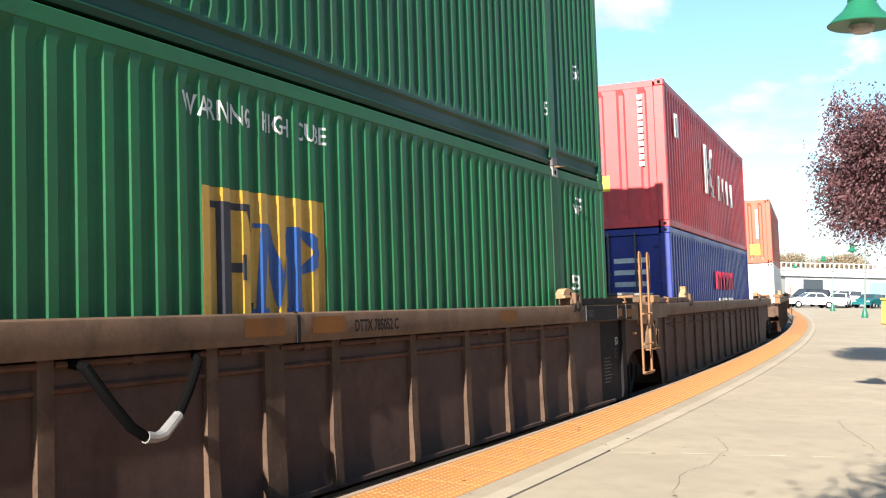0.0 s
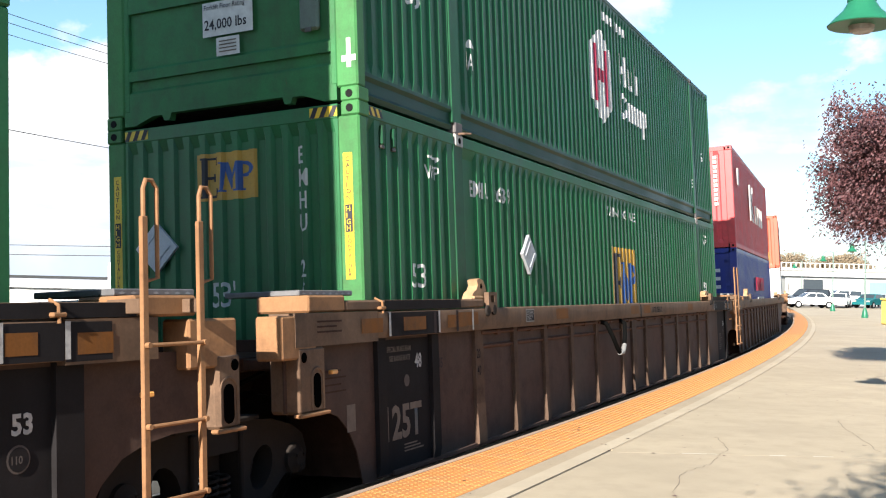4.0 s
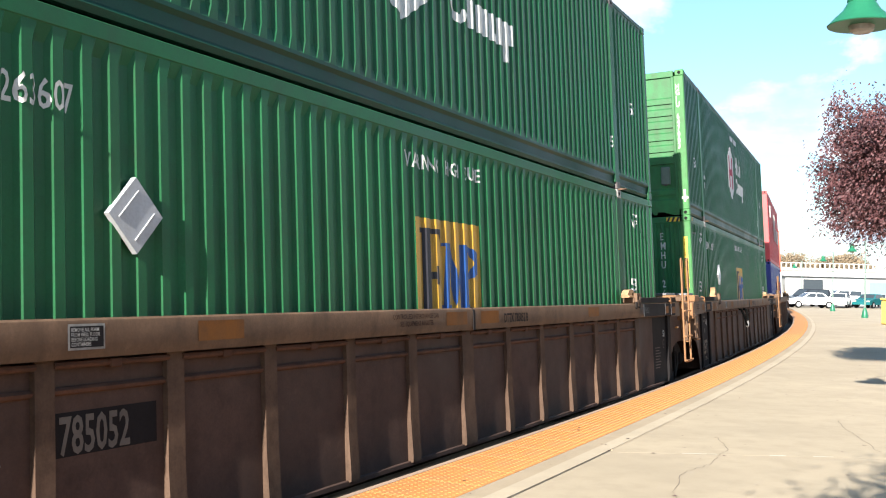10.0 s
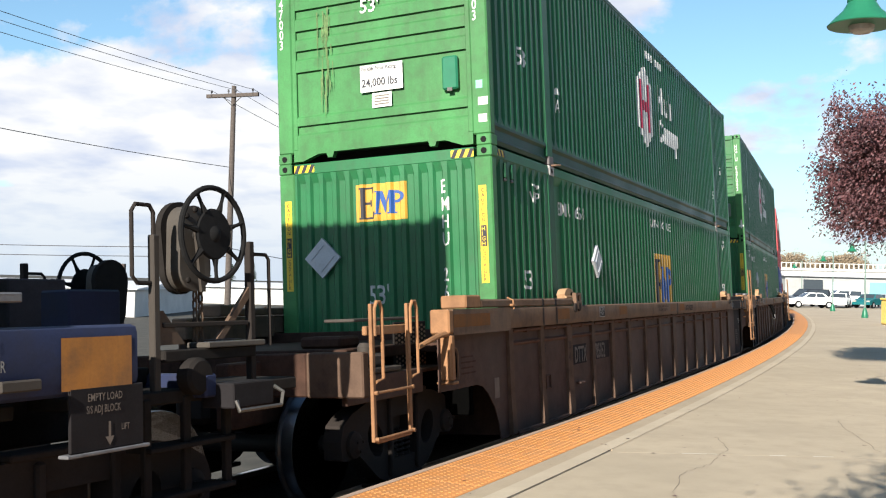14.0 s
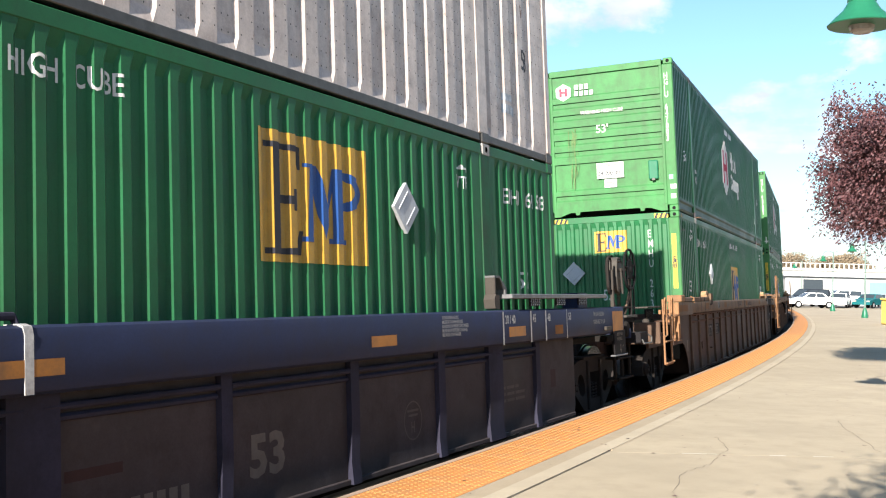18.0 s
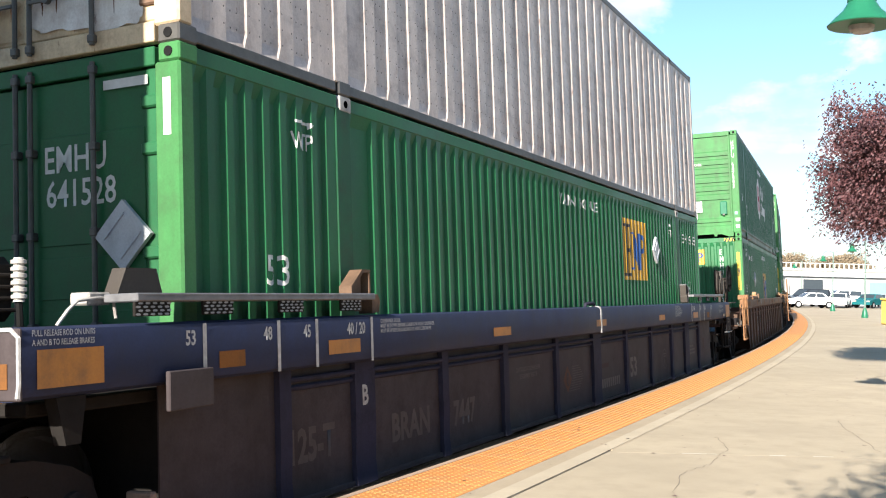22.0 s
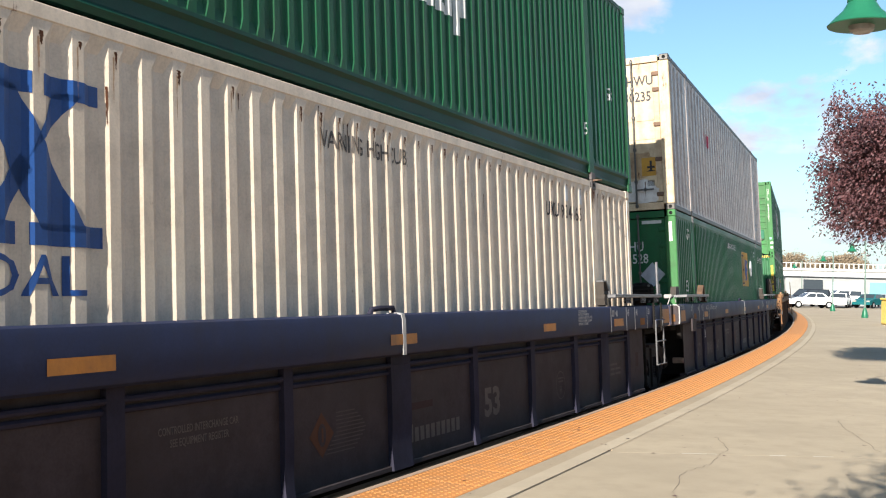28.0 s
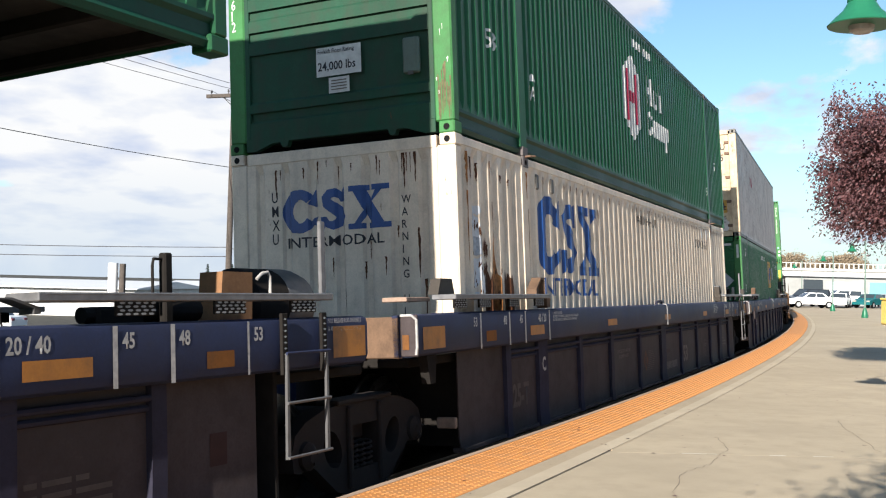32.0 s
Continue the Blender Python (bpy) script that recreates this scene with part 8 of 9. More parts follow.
for k in range(16):
    x = rn_.choice((rn_.uniform(5.2, 15.8), rn_.uniform(2.2, 15.8), rn_.uniform(4.8, 8.5)))
    z = rn_.choice((2.78, 2.76, rn_.uniform(1.6, 2.6)))
    side_mark(white, wf, shape_mesh([streak(rn_, rn_.uniform(0.006, 0.014), rn_.uniform(0.06, 0.25))]), x, z, "rust", "rust_streak")
# pale patched paint, a bare square, and rust that eats up from the sill
side_mark(white, wf, shape_mesh([[(0.39, 1.73), (0.39, 1.91), (0.46, 1.92), (0.61, 1.90), (0.62, 1.74), (0.52, 1.72)]]), 0, -0.0, "scuff", "bare_patch").location = (0, -0.002, 0)


def eaten(rn, x0, x1, z0, z1, n):
    """Ragged rust patch: a crooked top edge over a flat foot."""
    top = [(x0 + (x1 - x0) * k / n, z1 - (z1 - z0) * rn.uniform(0.0, 0.55) * (0.4 + 1.2 * abs(k / n - 0.55))) for k in range(n + 1)]
    return [(x0, z0)] + top + [(x1, z0)]


def flecks(rn, x0, x1, z0, z1, n, size, mat):
    for k in range(n):
        x, z, r = rn.uniform(x0, x1), rn.uniform(z0, z1), size * rn.uniform(0.4, 1.3)
        pts = [(r * rn.uniform(0.3, 1.0) * math.cos(a), 2.0 * r * rn.uniform(0.3, 1.2) * math.sin(a)) for a in np.linspace(0, 2 * math.pi, 9, endpoint=False)]
        side_mark(white, wf, shape_mesh([pts]), x, z, mat, "rust_fleck").location = (0, -0.003, 0)


side_mark(white, wf, shape_mesh([[(0.80, 1.14), (0.84, 1.42), (0.90, 1.55), (0.93, 1.85), (0.96, 2.0), (1.0, 1.95), (1.04, 1.72), (1.10, 1.55), (1.16, 1.5), (1.16, 1.14)]]), 0, 0, "rust_light", "rust_patch")
side_mark(white, wf, shape_mesh([eaten(rn_, 0.72, 0.90, 1.14, 1.62, 7)]), 0, 0, "rust", "rust_patch").location = (0, -0.002, 0)
side_mark(white, wf, shape_mesh([eaten(rn_, 1.27, 1.53, 1.14, 1.60, 9)]), 0, 0, "rust", "rust_patch")
flecks(rn_, 0.66, 0.86, 1.40, 1.84, 16, 0.035, "rust")
flecks(rn_, 0.80, 1.16, 1.2, 1.6, 22, 0.022, "rust")
flecks(rn_, 0.36, 0.66, 1.20, 1.66, 18, 0.012, "rust")
flecks(rn_, 0.42, 0.62, 1.90, 2.10, 10, 0.018, "rust")
for x, z, w, h, m_ in ((0.95, 2.30, 0.022, 0.45, "rust"), (0.30, 2.75, 0.035, 0.36, "rust_light"), (0.38, 2.70, 0.05, 0.22, "rust"), (0.30, 2.36, 0.014, 0.75, "rust_light"), (0.56, 2.66, 0.03, 0.20, "rust"), (0.90, 2.72, 0.02, 0.26, "rust_light"), (0.98, 2.66, 0.05, 0.10, "rust"), (1.20, 2.60, 0.05, 0.09, "rust"), (1.44, 2.58, 0.04, 0.10, "rust"), (15.2, 1.9, 0.012, 0.25, "rust"), (15.85, 2.6, 0.02, 0.4, "rust_soft"), (2.02, 2.72, 0.05, 0.32, "rust_light"), (2.05, 2.3, 0.012, 0.9, "rust")):
    side_mark(white, wf, shape_mesh([streak(rn_, w, h)]), x, z, m_, "rust_streak")
for x in (2.41, 2.97):
    g = Mesh()
    g.box(x - 0.045, x + 0.045, -HALF - 0.006, -HALF + 0.05, 2.56, 2.74, 0.012)
    part("vent", g, "steel", white)
for x, w, h in ((14.12, 0.03, 0.30), (14.22, 0.022, 0.22), (14.17, 0.045, 0.14)):
    side_mark(white, wf, shape_mesh([streak(rn_, w, h)]), x, CH - 0.12, "rust", "rust_streak").location = (0, -0.004, 0)
for fo in wf:
    # rust that starts at the head of each rib
    for k in range(int(round((fo.b - fo.a) / fo.p))):
        x = fo.c0 + (k - 0.02) * fo.p
        if fo.a > 14 or (x > 2.2 and rn_.random() < 0.85):
            big = fo.a > 14
            side_mark(white, wf, shape_mesh([streak(rn_, rn_.uniform(0.02, 0.045) if big else rn_.uniform(0.016, 0.034), rn_.uniform(0.05, 0.12))]), x + 0.02, 2.735, "rust", "rust_streak")
            side_mark(white, wf, shape_mesh([streak(rn_, rn_.uniform(0.006, 0.014), rn_.uniform(0.15, 0.40))]), x, 2.70, "rust_soft", "rust_streak")
for k in range(18):
    end_mark(white, shape_mesh([streak(rn_, rn_.uniform(0.008, 0.02), rn_.uniform(0.06, 0.32))]), rn_.uniform(-0.95, 0.95), rn_.choice((CH - 0.15, CH - 0.2, rn_.uniform(1.2, 2.2))), "rust", "rust_streak", folds=we)
for y, z, h in ((-0.74, CH - 0.15, 0.36), (-0.86, CH - 0.15, 0.30), (-0.88, 2.0, 0.5), (-0.93, 1.5, 0.45)):
    end_mark(white, shape_mesh([streak(rn_, 0.022, h)]), y, z, "rust", "rust_streak", folds=we)

# rusty smears on the bright green end of the third car's upper container
M["post_rust"] = plain("rusty green paint", (0.10, 0.085, 0.045), 0.8, 0, 0.4, 20)
M["smear"] = plain("thin rust wash", (0.085, 0.145, 0.05), 0.7, 0, 0.35, 14)
for k in range(34):
    y, z = 0.66 + rn_.gauss(0, 0.055), rn_.uniform(0.75, 1.75)
    end_mark(bright_hub, shape_mesh([streak(rn_, rn_.uniform(0.006, 0.016), rn_.uniform(0.12, 0.45))]), y, z, "smear", "rust_streak", x=0.0085 - 0.0001 * k)
for c_ in (worn_hub, top_hub):
    # rust creeps up the rear corner post from its casting
    for k in range(16):
        h = rn_.uniform(0.08, 0.5)
        end_mark(c_, shape_mesh([streak(rn_, rn_.uniform(0.006, 0.02), h)]), rn_.uniform(-1.27, -1.12), 0.13 + h * rn_.uniform(0.8, 1.3), "post_rust", "rust_streak", x=-0.0015 - 0.0001 * k)
    for k in range(6):
        end_mark(c_, shape_mesh([streak(rn_, rn_.uniform(0.004, 0.012), rn_.uniform(0.02, 0.07))]), rn_.uniform(-1.27, -1.12), rn_.uniform(0.4, 1.1), "letter", "bare_scratch", x=-0.0035 - 0.0001 * k)

# cream doors of the grey container
def ragged(rn, w, h, n=48, bite=0.10):
    """An uneven stain w wide and h high from its lower left corner, with a wandering edge."""
    ph = [rn.uniform(0, 6.28) for _ in range(4)]
    pts = []
    for k in range(n):
        a = 2 * math.pi * k / n
        c, q = math.cos(a), math.sin(a)
        r = 1 + bite * (math.sin(2 * a + ph[0]) + 0.6 * math.sin(5 * a + ph[1]) + 0.4 * math.sin(9 * a + ph[2])) + rn.uniform(-0.03, 0.03)
        pts.append((w / 2 + w / 2 * r * math.copysign(abs(c) ** 0.55, c), h / 2 + h / 2 * r * math.copysign(abs(q) ** 0.55, q)))
    return pts


for x, z, w, h in ((0.36, 1.76, 0.25, 0.34), (0.41, 1.42, 0.20, 0.28), (0.36, 1.15, 0.22, 0.20), (0.45, 2.13, 0.15, 0.10), (0.58, 1.30, 0.10, 0.30)):
    side_mark(white, wf, shape_mesh([ragged(rn_, w, h, 40, 0.16)]), x, z, "pale_patch", "paint_patch")
for y, z, w, h, m_, x in ((0.98, 0.62, 0.90, 0.52, "tan_stain", 0.0185), (-0.06, 0.62, 0.90, 0.50, "tan_stain", 0.0185), (0.98, 0.17, 0.90, 0.34, "tan_stain", 0.0185), (-0.08, 0.18, 0.86, 0.42, "white_patch", 0.0165), (0.78, 0.66, 0.30, 0.42, "white_patch", 0.0165), (-0.58, 0.14, 0.42, 0.30, "white_patch", 0.0160)):
    end_mark(silver, shape_mesh([ragged(rn_, w, h)]), y, z, m_, "rust_stain", x=x)
for k in range(10):
    end_mark(silver, shape_mesh([streak(rn_, rn_.uniform(0.008, 0.025), rn_.uniform(0.10, 0.35))]), rn_.uniform(-1.0, 1.0), rn_.uniform(0.4, 0.75), rn_.choice(("rust_light", "rust")), "rust_streak", x=0.0150 - 0.0002 * k)
end_mark(silver, shape_mesh([rect(0, 0, 0.26, 0.34)]), -0.72, 0.65, "sticker_amber", "warning_sticker", "yellow warning sticker", x=0.016)
end_mark(silver, shape_mesh([rect(0.08, 0.16, 0.22, 0.20), rect(0.13, 0.12, 0.17, 0.30), [(0.06, 0.1), (0.24, 0.1), (0.15, 0.14)]]), -0.74, 0.63, "ink", "sticker_shape", x=0.013)
end_mark(silver, shape_mesh([rect(0.012 * k, 0, 0.012 * k + 0.006, 0.11) for k in range(11)]), -0.82, 0.46, "ink", "bar_code", x=0.016)
end_mark(silver, shape_mesh([rect(0, 0, 0.30, 0.07)]), 1.02, 0.35, "scuff", "plate", x=0.016)
side_mark(silver, sf, shape_mesh([rect(0.26 * k, 0, 0.26 * k + 0.15, 0.28) for k in range(4)]), 4.2, 1.75, "logo_red", "logo_bar")
side_mark(silver, sf, shape_mesh([rect(0, 0, 0.34, 0.10), rect(0, 0.14, 0.30, 0.22)]), 14.75, 0.42, "scuff", "small_plate")

# red, blue, orange and white containers
side_mark(red_c, rf, shape_mesh([rect(0, 0, 0.30, 1.1), [(0.30, 0.45), (0.95, 1.1), (1.22, 1.1), (0.55, 0.45)], [(0.32, 0.56), (0.62, 0.56), (1.3, 0), (0.95, 0)]]), 4.35, 1.0, "letter", "logo_shape")
side_mark(red_c, rf, shape_mesh([rect(1.9 + 0.78 * k, 0, 2.15 + 0.78 * k, 0.6) for k in range(4)]), 4.35, 1.0, "letter", "logo_shape")
side_mark(red_c, rf, shape_mesh([rect(0, 0, 0.40, 0.46)]), 0.7, 1.75, "letter", "plate")
end_mark(red_c, shape_mesh([rect(0, 0.125 * k, 0.09, 0.125 * k + 0.09) for k in range(11)]), -0.72, 1.15, "letter", "number_bar", x=-0.002)
end_mark(red_c, shape_mesh([rect(0, 0, 0.24, 0.30)]), 0.10, 0.72, "yellow", "sticker", x=0.004)
side_mark(blue_c, bf, shape_mesh([rect(0.5 * k, 0, 0.5 * k + 0.34, 0.42) for k in range(6)]), 5.3, 1.45, "logo_red", "logo_shape")
side_mark(blue_c, bf, shape_mesh([rect(0.36 * k, 0, 0.36 * k + 0.26, 0.55) for k in range(7)]), 5.6, 0.7, "letter", "text_bar")
for k in range(4):
    end_mark(blue_c, shape_mesh([rect(0, 0, 0.62, 0.09)]), -0.15, 1.95 - 0.22 * k, "letter", "text_bar", x=0.014)
end_mark(orange_c, shape_mesh([rect(0, 0, 0.10, 1.2)]), -0.62, 1.0, "letter", "number_bar", x=-0.002)
end_mark(orange_c, shape_mesh([rect(0, 0, 0.40, 0.44)]), -0.35, 0.35, "yellow", "sticker", x=0.004)

# ---------------------------------------------------------------- lamps, trees, cars, far buildings


def street_lamp(x, y, label, z_rim=3.95):
    """A green platform lamp: bell shade on a swan neck; x, y is below the shade, the pole stands to one side."""
    k = thing("street_lamp", label, "lamp", "green lamps of the platform", at=Matrix.Translation((x, y, 0)))
    z = z_rim
    g = Mesh()
    g.lathe([(0.302, z - 0.004), (0.307, z + 0.004), (0.29, z + 0.02), (0.24, z + 0.075), (0.17, z + 0.14), (0.135, z + 0.20), (0.125, z + 0.215), (0.118, z + 0.215),
             (0.128, z + 0.195), (0.162, z + 0.135), (0.232, z + 0.07), (0.285, z + 0.012)], (0, 0, 0), 2, 36)
    shade_ = part("shade", g, "lamp_green", k, "green enamelled bell shade")
    g = Mesh()
    g.lathe([(0.001, z + 0.05), (0.285, z + 0.012), (0.232, z + 0.067), (0.001, z + 0.09)], (0, 0, 0), 2, 36)
    part("reflector", g, "lamp_in", shade_)
    g = Mesh()
    g.lathe([(0.001, z - 0.075), (0.08, z - 0.07), (0.105, z - 0.05), (0.115, z - 0.02), (0.115, z + 0.05), (0.001, z + 0.06)], (0, 0, 0), 2, 28)
    part("lens", g, "lamp_lens", shade_, "pale frosted lens")
    g = Mesh()
    g.lathe([(0.125, z + 0.213), (0.13, z + 0.225), (0.13, z + 0.36), (0.11, z + 0.40), (0.05, z + 0.43), (0.001, z + 0.44)], (0, 0, 0), 2, 24)
    part("neck", g, "lamp_green", k)
    g = Mesh()
    g.tube([(0, 0, z + 0.42), (0.0, 0, z + 0.52)] + [(0.40 - 0.40 * math.cos(a), 0, z + 0.52 + 0.30 * math.sin(a)) for a in np.linspace(0.2, math.pi, 12)], 0.018, 8)
    part("arm", g, "lamp_pole", k)
    g = Mesh()
    g.tube([(0.80, 0, 0.58), (0.80, 0, 0.62), (0.80, 0, z + 0.7), (0.80, 0, z + 0.8)], [0.055, 0.05, 0.042, 0.015], 12)
    part("pole", g, "lamp_pole", k, "dull grey-green pole")
    g = Mesh()
    g.tube([(0.80, 0, 0.0), (0.80, 0, 0.05), (0.80, 0, 0.25), (0.80, 0, 0.45), (0.80, 0, 0.60)], [0.20, 0.20, 0.17, 0.12, 0.06], 14)
    part("pole_base", g, "lamp_green", k, "flared green foot")
    return k


street_lamp(3.853, 9.55, "green platform lamp with a bell shade on a swan neck")
street_lamp(24.5, 61.8, "slender green platform lamp on a flared foot")
street_lamp(30.25, 82.1, "slender green platform lamp near parked cars")
street_lamp(36.8, 108.0, "slender green lamp far down the platform")


def limb(g, a, b, r0, r1, rnd, bend=0.12):
    a, b = Vector(a), Vector(b)
    pts, rs = [], []
    n = 6
    off = Vector((rnd.uniform(-1, 1), rnd.uniform(-1, 1), rnd.uniform(-0.5, 0.5))) * (b - a).length * bend
    for i in range(n + 1):
        u = i / n
        pts.append(a.lerp(b, u) + off * math.sin(u * math.pi))
        rs.append(r0 + (r1 - r0) * u)
    g.tube(pts, rs, 7)
    return pts


def leafy_tree(name, label, x, y, height, crown_r, crown_z, leaves, leaf, mat, seed, squash=1.15, group=""):
    rnd = random.Random(seed)
    t = thing(name, label, "tree", group, at=Matrix.Translation((x, y, 0)))
    g = Mesh()
    fork = crown_z - crown_r * squash * 0.75
    g.tube([(0, 0, -0.3), (0.02, 0.01, 0.3), (0.05, -0.03, fork * 0.6), (0.04, 0.02, fork)], [0.16, 0.12, 0.10, 0.09], 10)
    trunk = part("trunk", g, "bark", t)
    tips = []
    for k in range(9):
        a = 2 * math.pi * k / 9 + rnd.uniform(-0.25, 0.25)
        e = rnd.uniform(0.25, 1.25)
        r = crown_r * rnd.uniform(0.75, 1.0)
        end = Vector((math.cos(a) * math.cos(e) * r, math.sin(a) * math.cos(e) * r, crown_z + (math.sin(e) * 1.1 - 0.45) * r * squash))
        g = Mesh()
        pts = limb(g, (0.04, 0.02, fork - 0.1 + 0.05 * k), end, 0.05, 0.012, rnd)
        for q in range(9):
            s = pts[rnd.randint(2, 5)]
            d = Vector((rnd.gauss(0, 1), rnd.gauss(0, 1), rnd.gauss(0.2, 0.8))).normalized() * crown_r * rnd.uniform(0.25, 0.55)
            pp = limb(g, s, s + d, 0.018, 0.005, rnd)
            tips += [pp[3], pp[4], pp[5], pp[6]]
        tips += pts[2:]
        part("limb", g, "bark", t)
    V, F = [], []
    c = Vector((0, 0, crown_z))
    # clumps of leaves round the twig tips, thinner towards the outline, with gaps between them
    clumps = [(p, rnd.uniform(0.07, 0.15) * crown_r, rnd.uniform(0.4, 1.0)) for p in tips]
    for k in range(60):
        d = Vector((rnd.gauss(0, 1), rnd.gauss(0, 1), rnd.gauss(0, 1))).normalized() * crown_r * rnd.uniform(0.0, 0.72)
        clumps.append((c + Vector((d.x, d.y, d.z * squash)), rnd.uniform(0.12, 0.24) * crown_r, 2.2))
    total = sum(k[2] for k in clumps)
    for base, size, share in clumps:
        for q in range(int(leaves * share / total)):
            p = base + Vector((rnd.gauss(0, 1), rnd.gauss(0, 1), rnd.gauss(0, 0.9))) * size
            rr = Vector((p.x / crown_r, p.y / crown_r, (p.z - crown_z) / (crown_r * squash)))
            if rr.length > 1.06 + 0.34 * noise.noise(p * 1.7 + Vector((seed, 0, 0))):
                continue
            u = Vector((rnd.gauss(0, 1), rnd.gauss(0, 1), rnd.gauss(0, 1))).normalized()
            w = u.orthogonal().normalized()
            h = u.cross(w)
            l = leaf * rnd.uniform(0.6, 1.3)
            n = len(V)
            V += [p - w * l, p - h * l * 0.45 + u * l * 0.12, p + w * l, p + h * l * 0.45 + u * l * 0.12]
            F.append((n, n + 1, n + 2, n + 3))
    g = Mesh()
    g.add(V, F)
    me = bpy.data.meshes.new("crown")
    me.from_pydata(g.v, [], g.f)
    me.materials.append(M[mat])
    cr = new("crown", me)
    cr.parent = t
    tagged(cr, "dense crown of small leaves", kind="stuff")
    return t


leafy_tree("plum_tree", "purple-leaved plum tree on the platform", 8.16, 18.2, 5.7, 1.72, 3.74, 125000, 0.034, "plum", 3, 1.12)
leafy_tree("plum_tree", "purple-leaved plum tree shading the platform", 1.0, -0.75, 5.6, 1.9, 4.2, 27000, 0.050, "plum", 8)


def parked_car(x, y, turn, mat, label, kind="sedan", z=0.004):
    c = thing("parked_car", label, "car", "parked cars", at=pose(x, y, z, 0, 0, turn))
    long_, wide = (4.6, 1.78) if kind == "sedan" else (4.9, 1.9)
    if kind == "sedan":
        body = [(-2.3, 0.35), (-2.3, 0.75), (-2.2, 0.92), (-1.35, 0.98), (1.0, 0.95), (2.1, 0.78), (2.3, 0.62), (2.3, 0.35)]
        cab = [(-1.55, 0.94), (-0.95, 1.40), (0.25, 1.43), (1.05, 0.93)]
    elif kind == "van":
        body = [(-2.6, 0.45), (-2.62, 1.3), (-2.55, 1.4), (1.5, 1.38), (2.45, 1.2), (2.62, 0.9), (2.62, 0.45)]
        cab = [(-2.55, 1.36), (-2.45, 2.55), (0.75, 2.58), (1.55, 1.35)]
    else:
        body = [(-2.4, 0.42), (-2.42, 1.05), (-2.35, 1.12), (1.15, 1.10), (2.25, 0.98), (2.42, 0.80), (2.42, 0.42)]
        cab = [(-2.32, 1.08), (-2.15, 1.76), (0.35, 1.78), (1.15, 1.07)]
    g = Mesh()
    g.prism(body, 1, -wide / 2, wide / 2)
    b = part("body", g, mat, c)
    g = Mesh()
    n = len(cab)
    w0, w1 = wide / 2 - 0.06, wide / 2 - 0.22
    ws = [w0, w1, w1, w0]
    g.add([(p[0], -w, p[1]) for p, w in zip(cab, ws)] + [(p[0], w, p[1]) for p, w in zip(cab, ws)],
          [(0, 1, 2, 3), (7, 6, 5, 4), (1, 5, 6, 2), (0, 4, 5, 1), (2, 6, 7, 3), (0, 3, 7, 4)])
    part("cabin", g, mat, c)
    mid = (cab[1][0] + cab[2][0]) / 2
    for s in (-1, 1):
        for a0, a1 in ((0.10, 0.49), (0.53, 0.92)):
            def at(u, v):
                xb = cab[0][0] + (cab[3][0] - cab[0][0]) * u
                xt = cab[1][0] + (cab[2][0] - cab[1][0]) * u
                zb, zt = cab[0][1], cab[1][1]
                return (xb + (xt - xb) * v, s * (w0 + (w1 - w0) * v + 0.008), zb + (zt - zb) * v)
            g = Mesh()
            g.add([at(a0, 0.15), at(a1, 0.15), at(a1, 0.88), at(a0, 0.88)], [(0, 1, 2, 3)])
            part("side_window", g, "glass", c)
    for p, q in ((cab[0], cab[1]), (cab[3], cab[2])):
        def at2(u, v, p=p, q=q):
            s = 1 if p[0] > q[0] else -1
            return (p[0] + (q[0] - p[0]) * v + s * 0.008, u * (w0 + (w1 - w0) * v), p[1] + (q[1] - p[1]) * v + 0.006)
        g = Mesh()
        g.add([at2(-0.88, 0.12), at2(0.88, 0.12), at2(0.88, 0.9), at2(-0.88, 0.9)], [(0, 1, 2, 3)])
        part("windscreen" if p[0] > 0 else "rear_window", g, "glass", c)
    for wx in (-1.42, 1.42):
        for s in (-1, 1):
            g = Mesh()
            g.lathe([(0.001, -0.11), (0.28, -0.11), (0.33, -0.08), (0.33, 0.08), (0.28, 0.11), (0.001, 0.11)], (wx, s * (wide / 2 - 0.08), 0.33), 1, 20)
            wh = part("wheel", g, "rubber", c)
            g = Mesh()
            g.lathe([(0.001, -0.004), (0.20, 0.0), (0.20, 0.006), (0.001, 0.01)], (wx, s * (wide / 2 + 0.035), 0.33), 1, 16)
            part("rim", g, "car_silver", wh)
    for s in (-1, 1):
        g = Mesh()
        g.box(2.18, 2.32, s * (wide / 2 - 0.38), s * (wide / 2 - 0.06), 0.62, 0.76, 0.02)
        part("headlight", g, "lamp_lens", c)
        g = Mesh()
        g.box(-2.34, -2.22, s * (wide / 2 - 0.34), s * (wide / 2 - 0.04), 0.68, 0.84, 0.02)
        part("tail_light", g, "car_red", c)
    return c


parked_car(34.2, 96.0, 182, "car_white", "white sedan parked beyond the platform")
parked_car(41.6, 108.0, 176, "car_white", "white estate car parked among others", "suv")
parked_car(44.3, 119.0, 240, "car_white", "white sedan parked among others")
parked_car(36.9, 104.5, 200, "car_dark", "large dark four-wheel drive beyond the platform", "suv")
parked_car(50.5, 117.0, 60, "car_red", "dark red car parked nose-on", "sedan")
parked_car(39.0, 101.5, 244, "car_white", "white car parked nose-on", "sedan")
parked_car(42.9, 103.5, 226, "car_teal", "teal sedan in the car park", "sedan")
parked_car(40.7, 105.2, 248, "car_dark", "dark car parked nose-on", "sedan")
parked_car(46.2, 109.0, 236, "car_silver", "silver car in the car park", "sedan")
parked_car(48.0, 104.0, 246, "car_dark", "dark hatchback parked nose-on", "suv")

g = Mesh()
g.box(20.94, 21.8, 48.6, 49.3, 0.0, 1.15, 0.06)
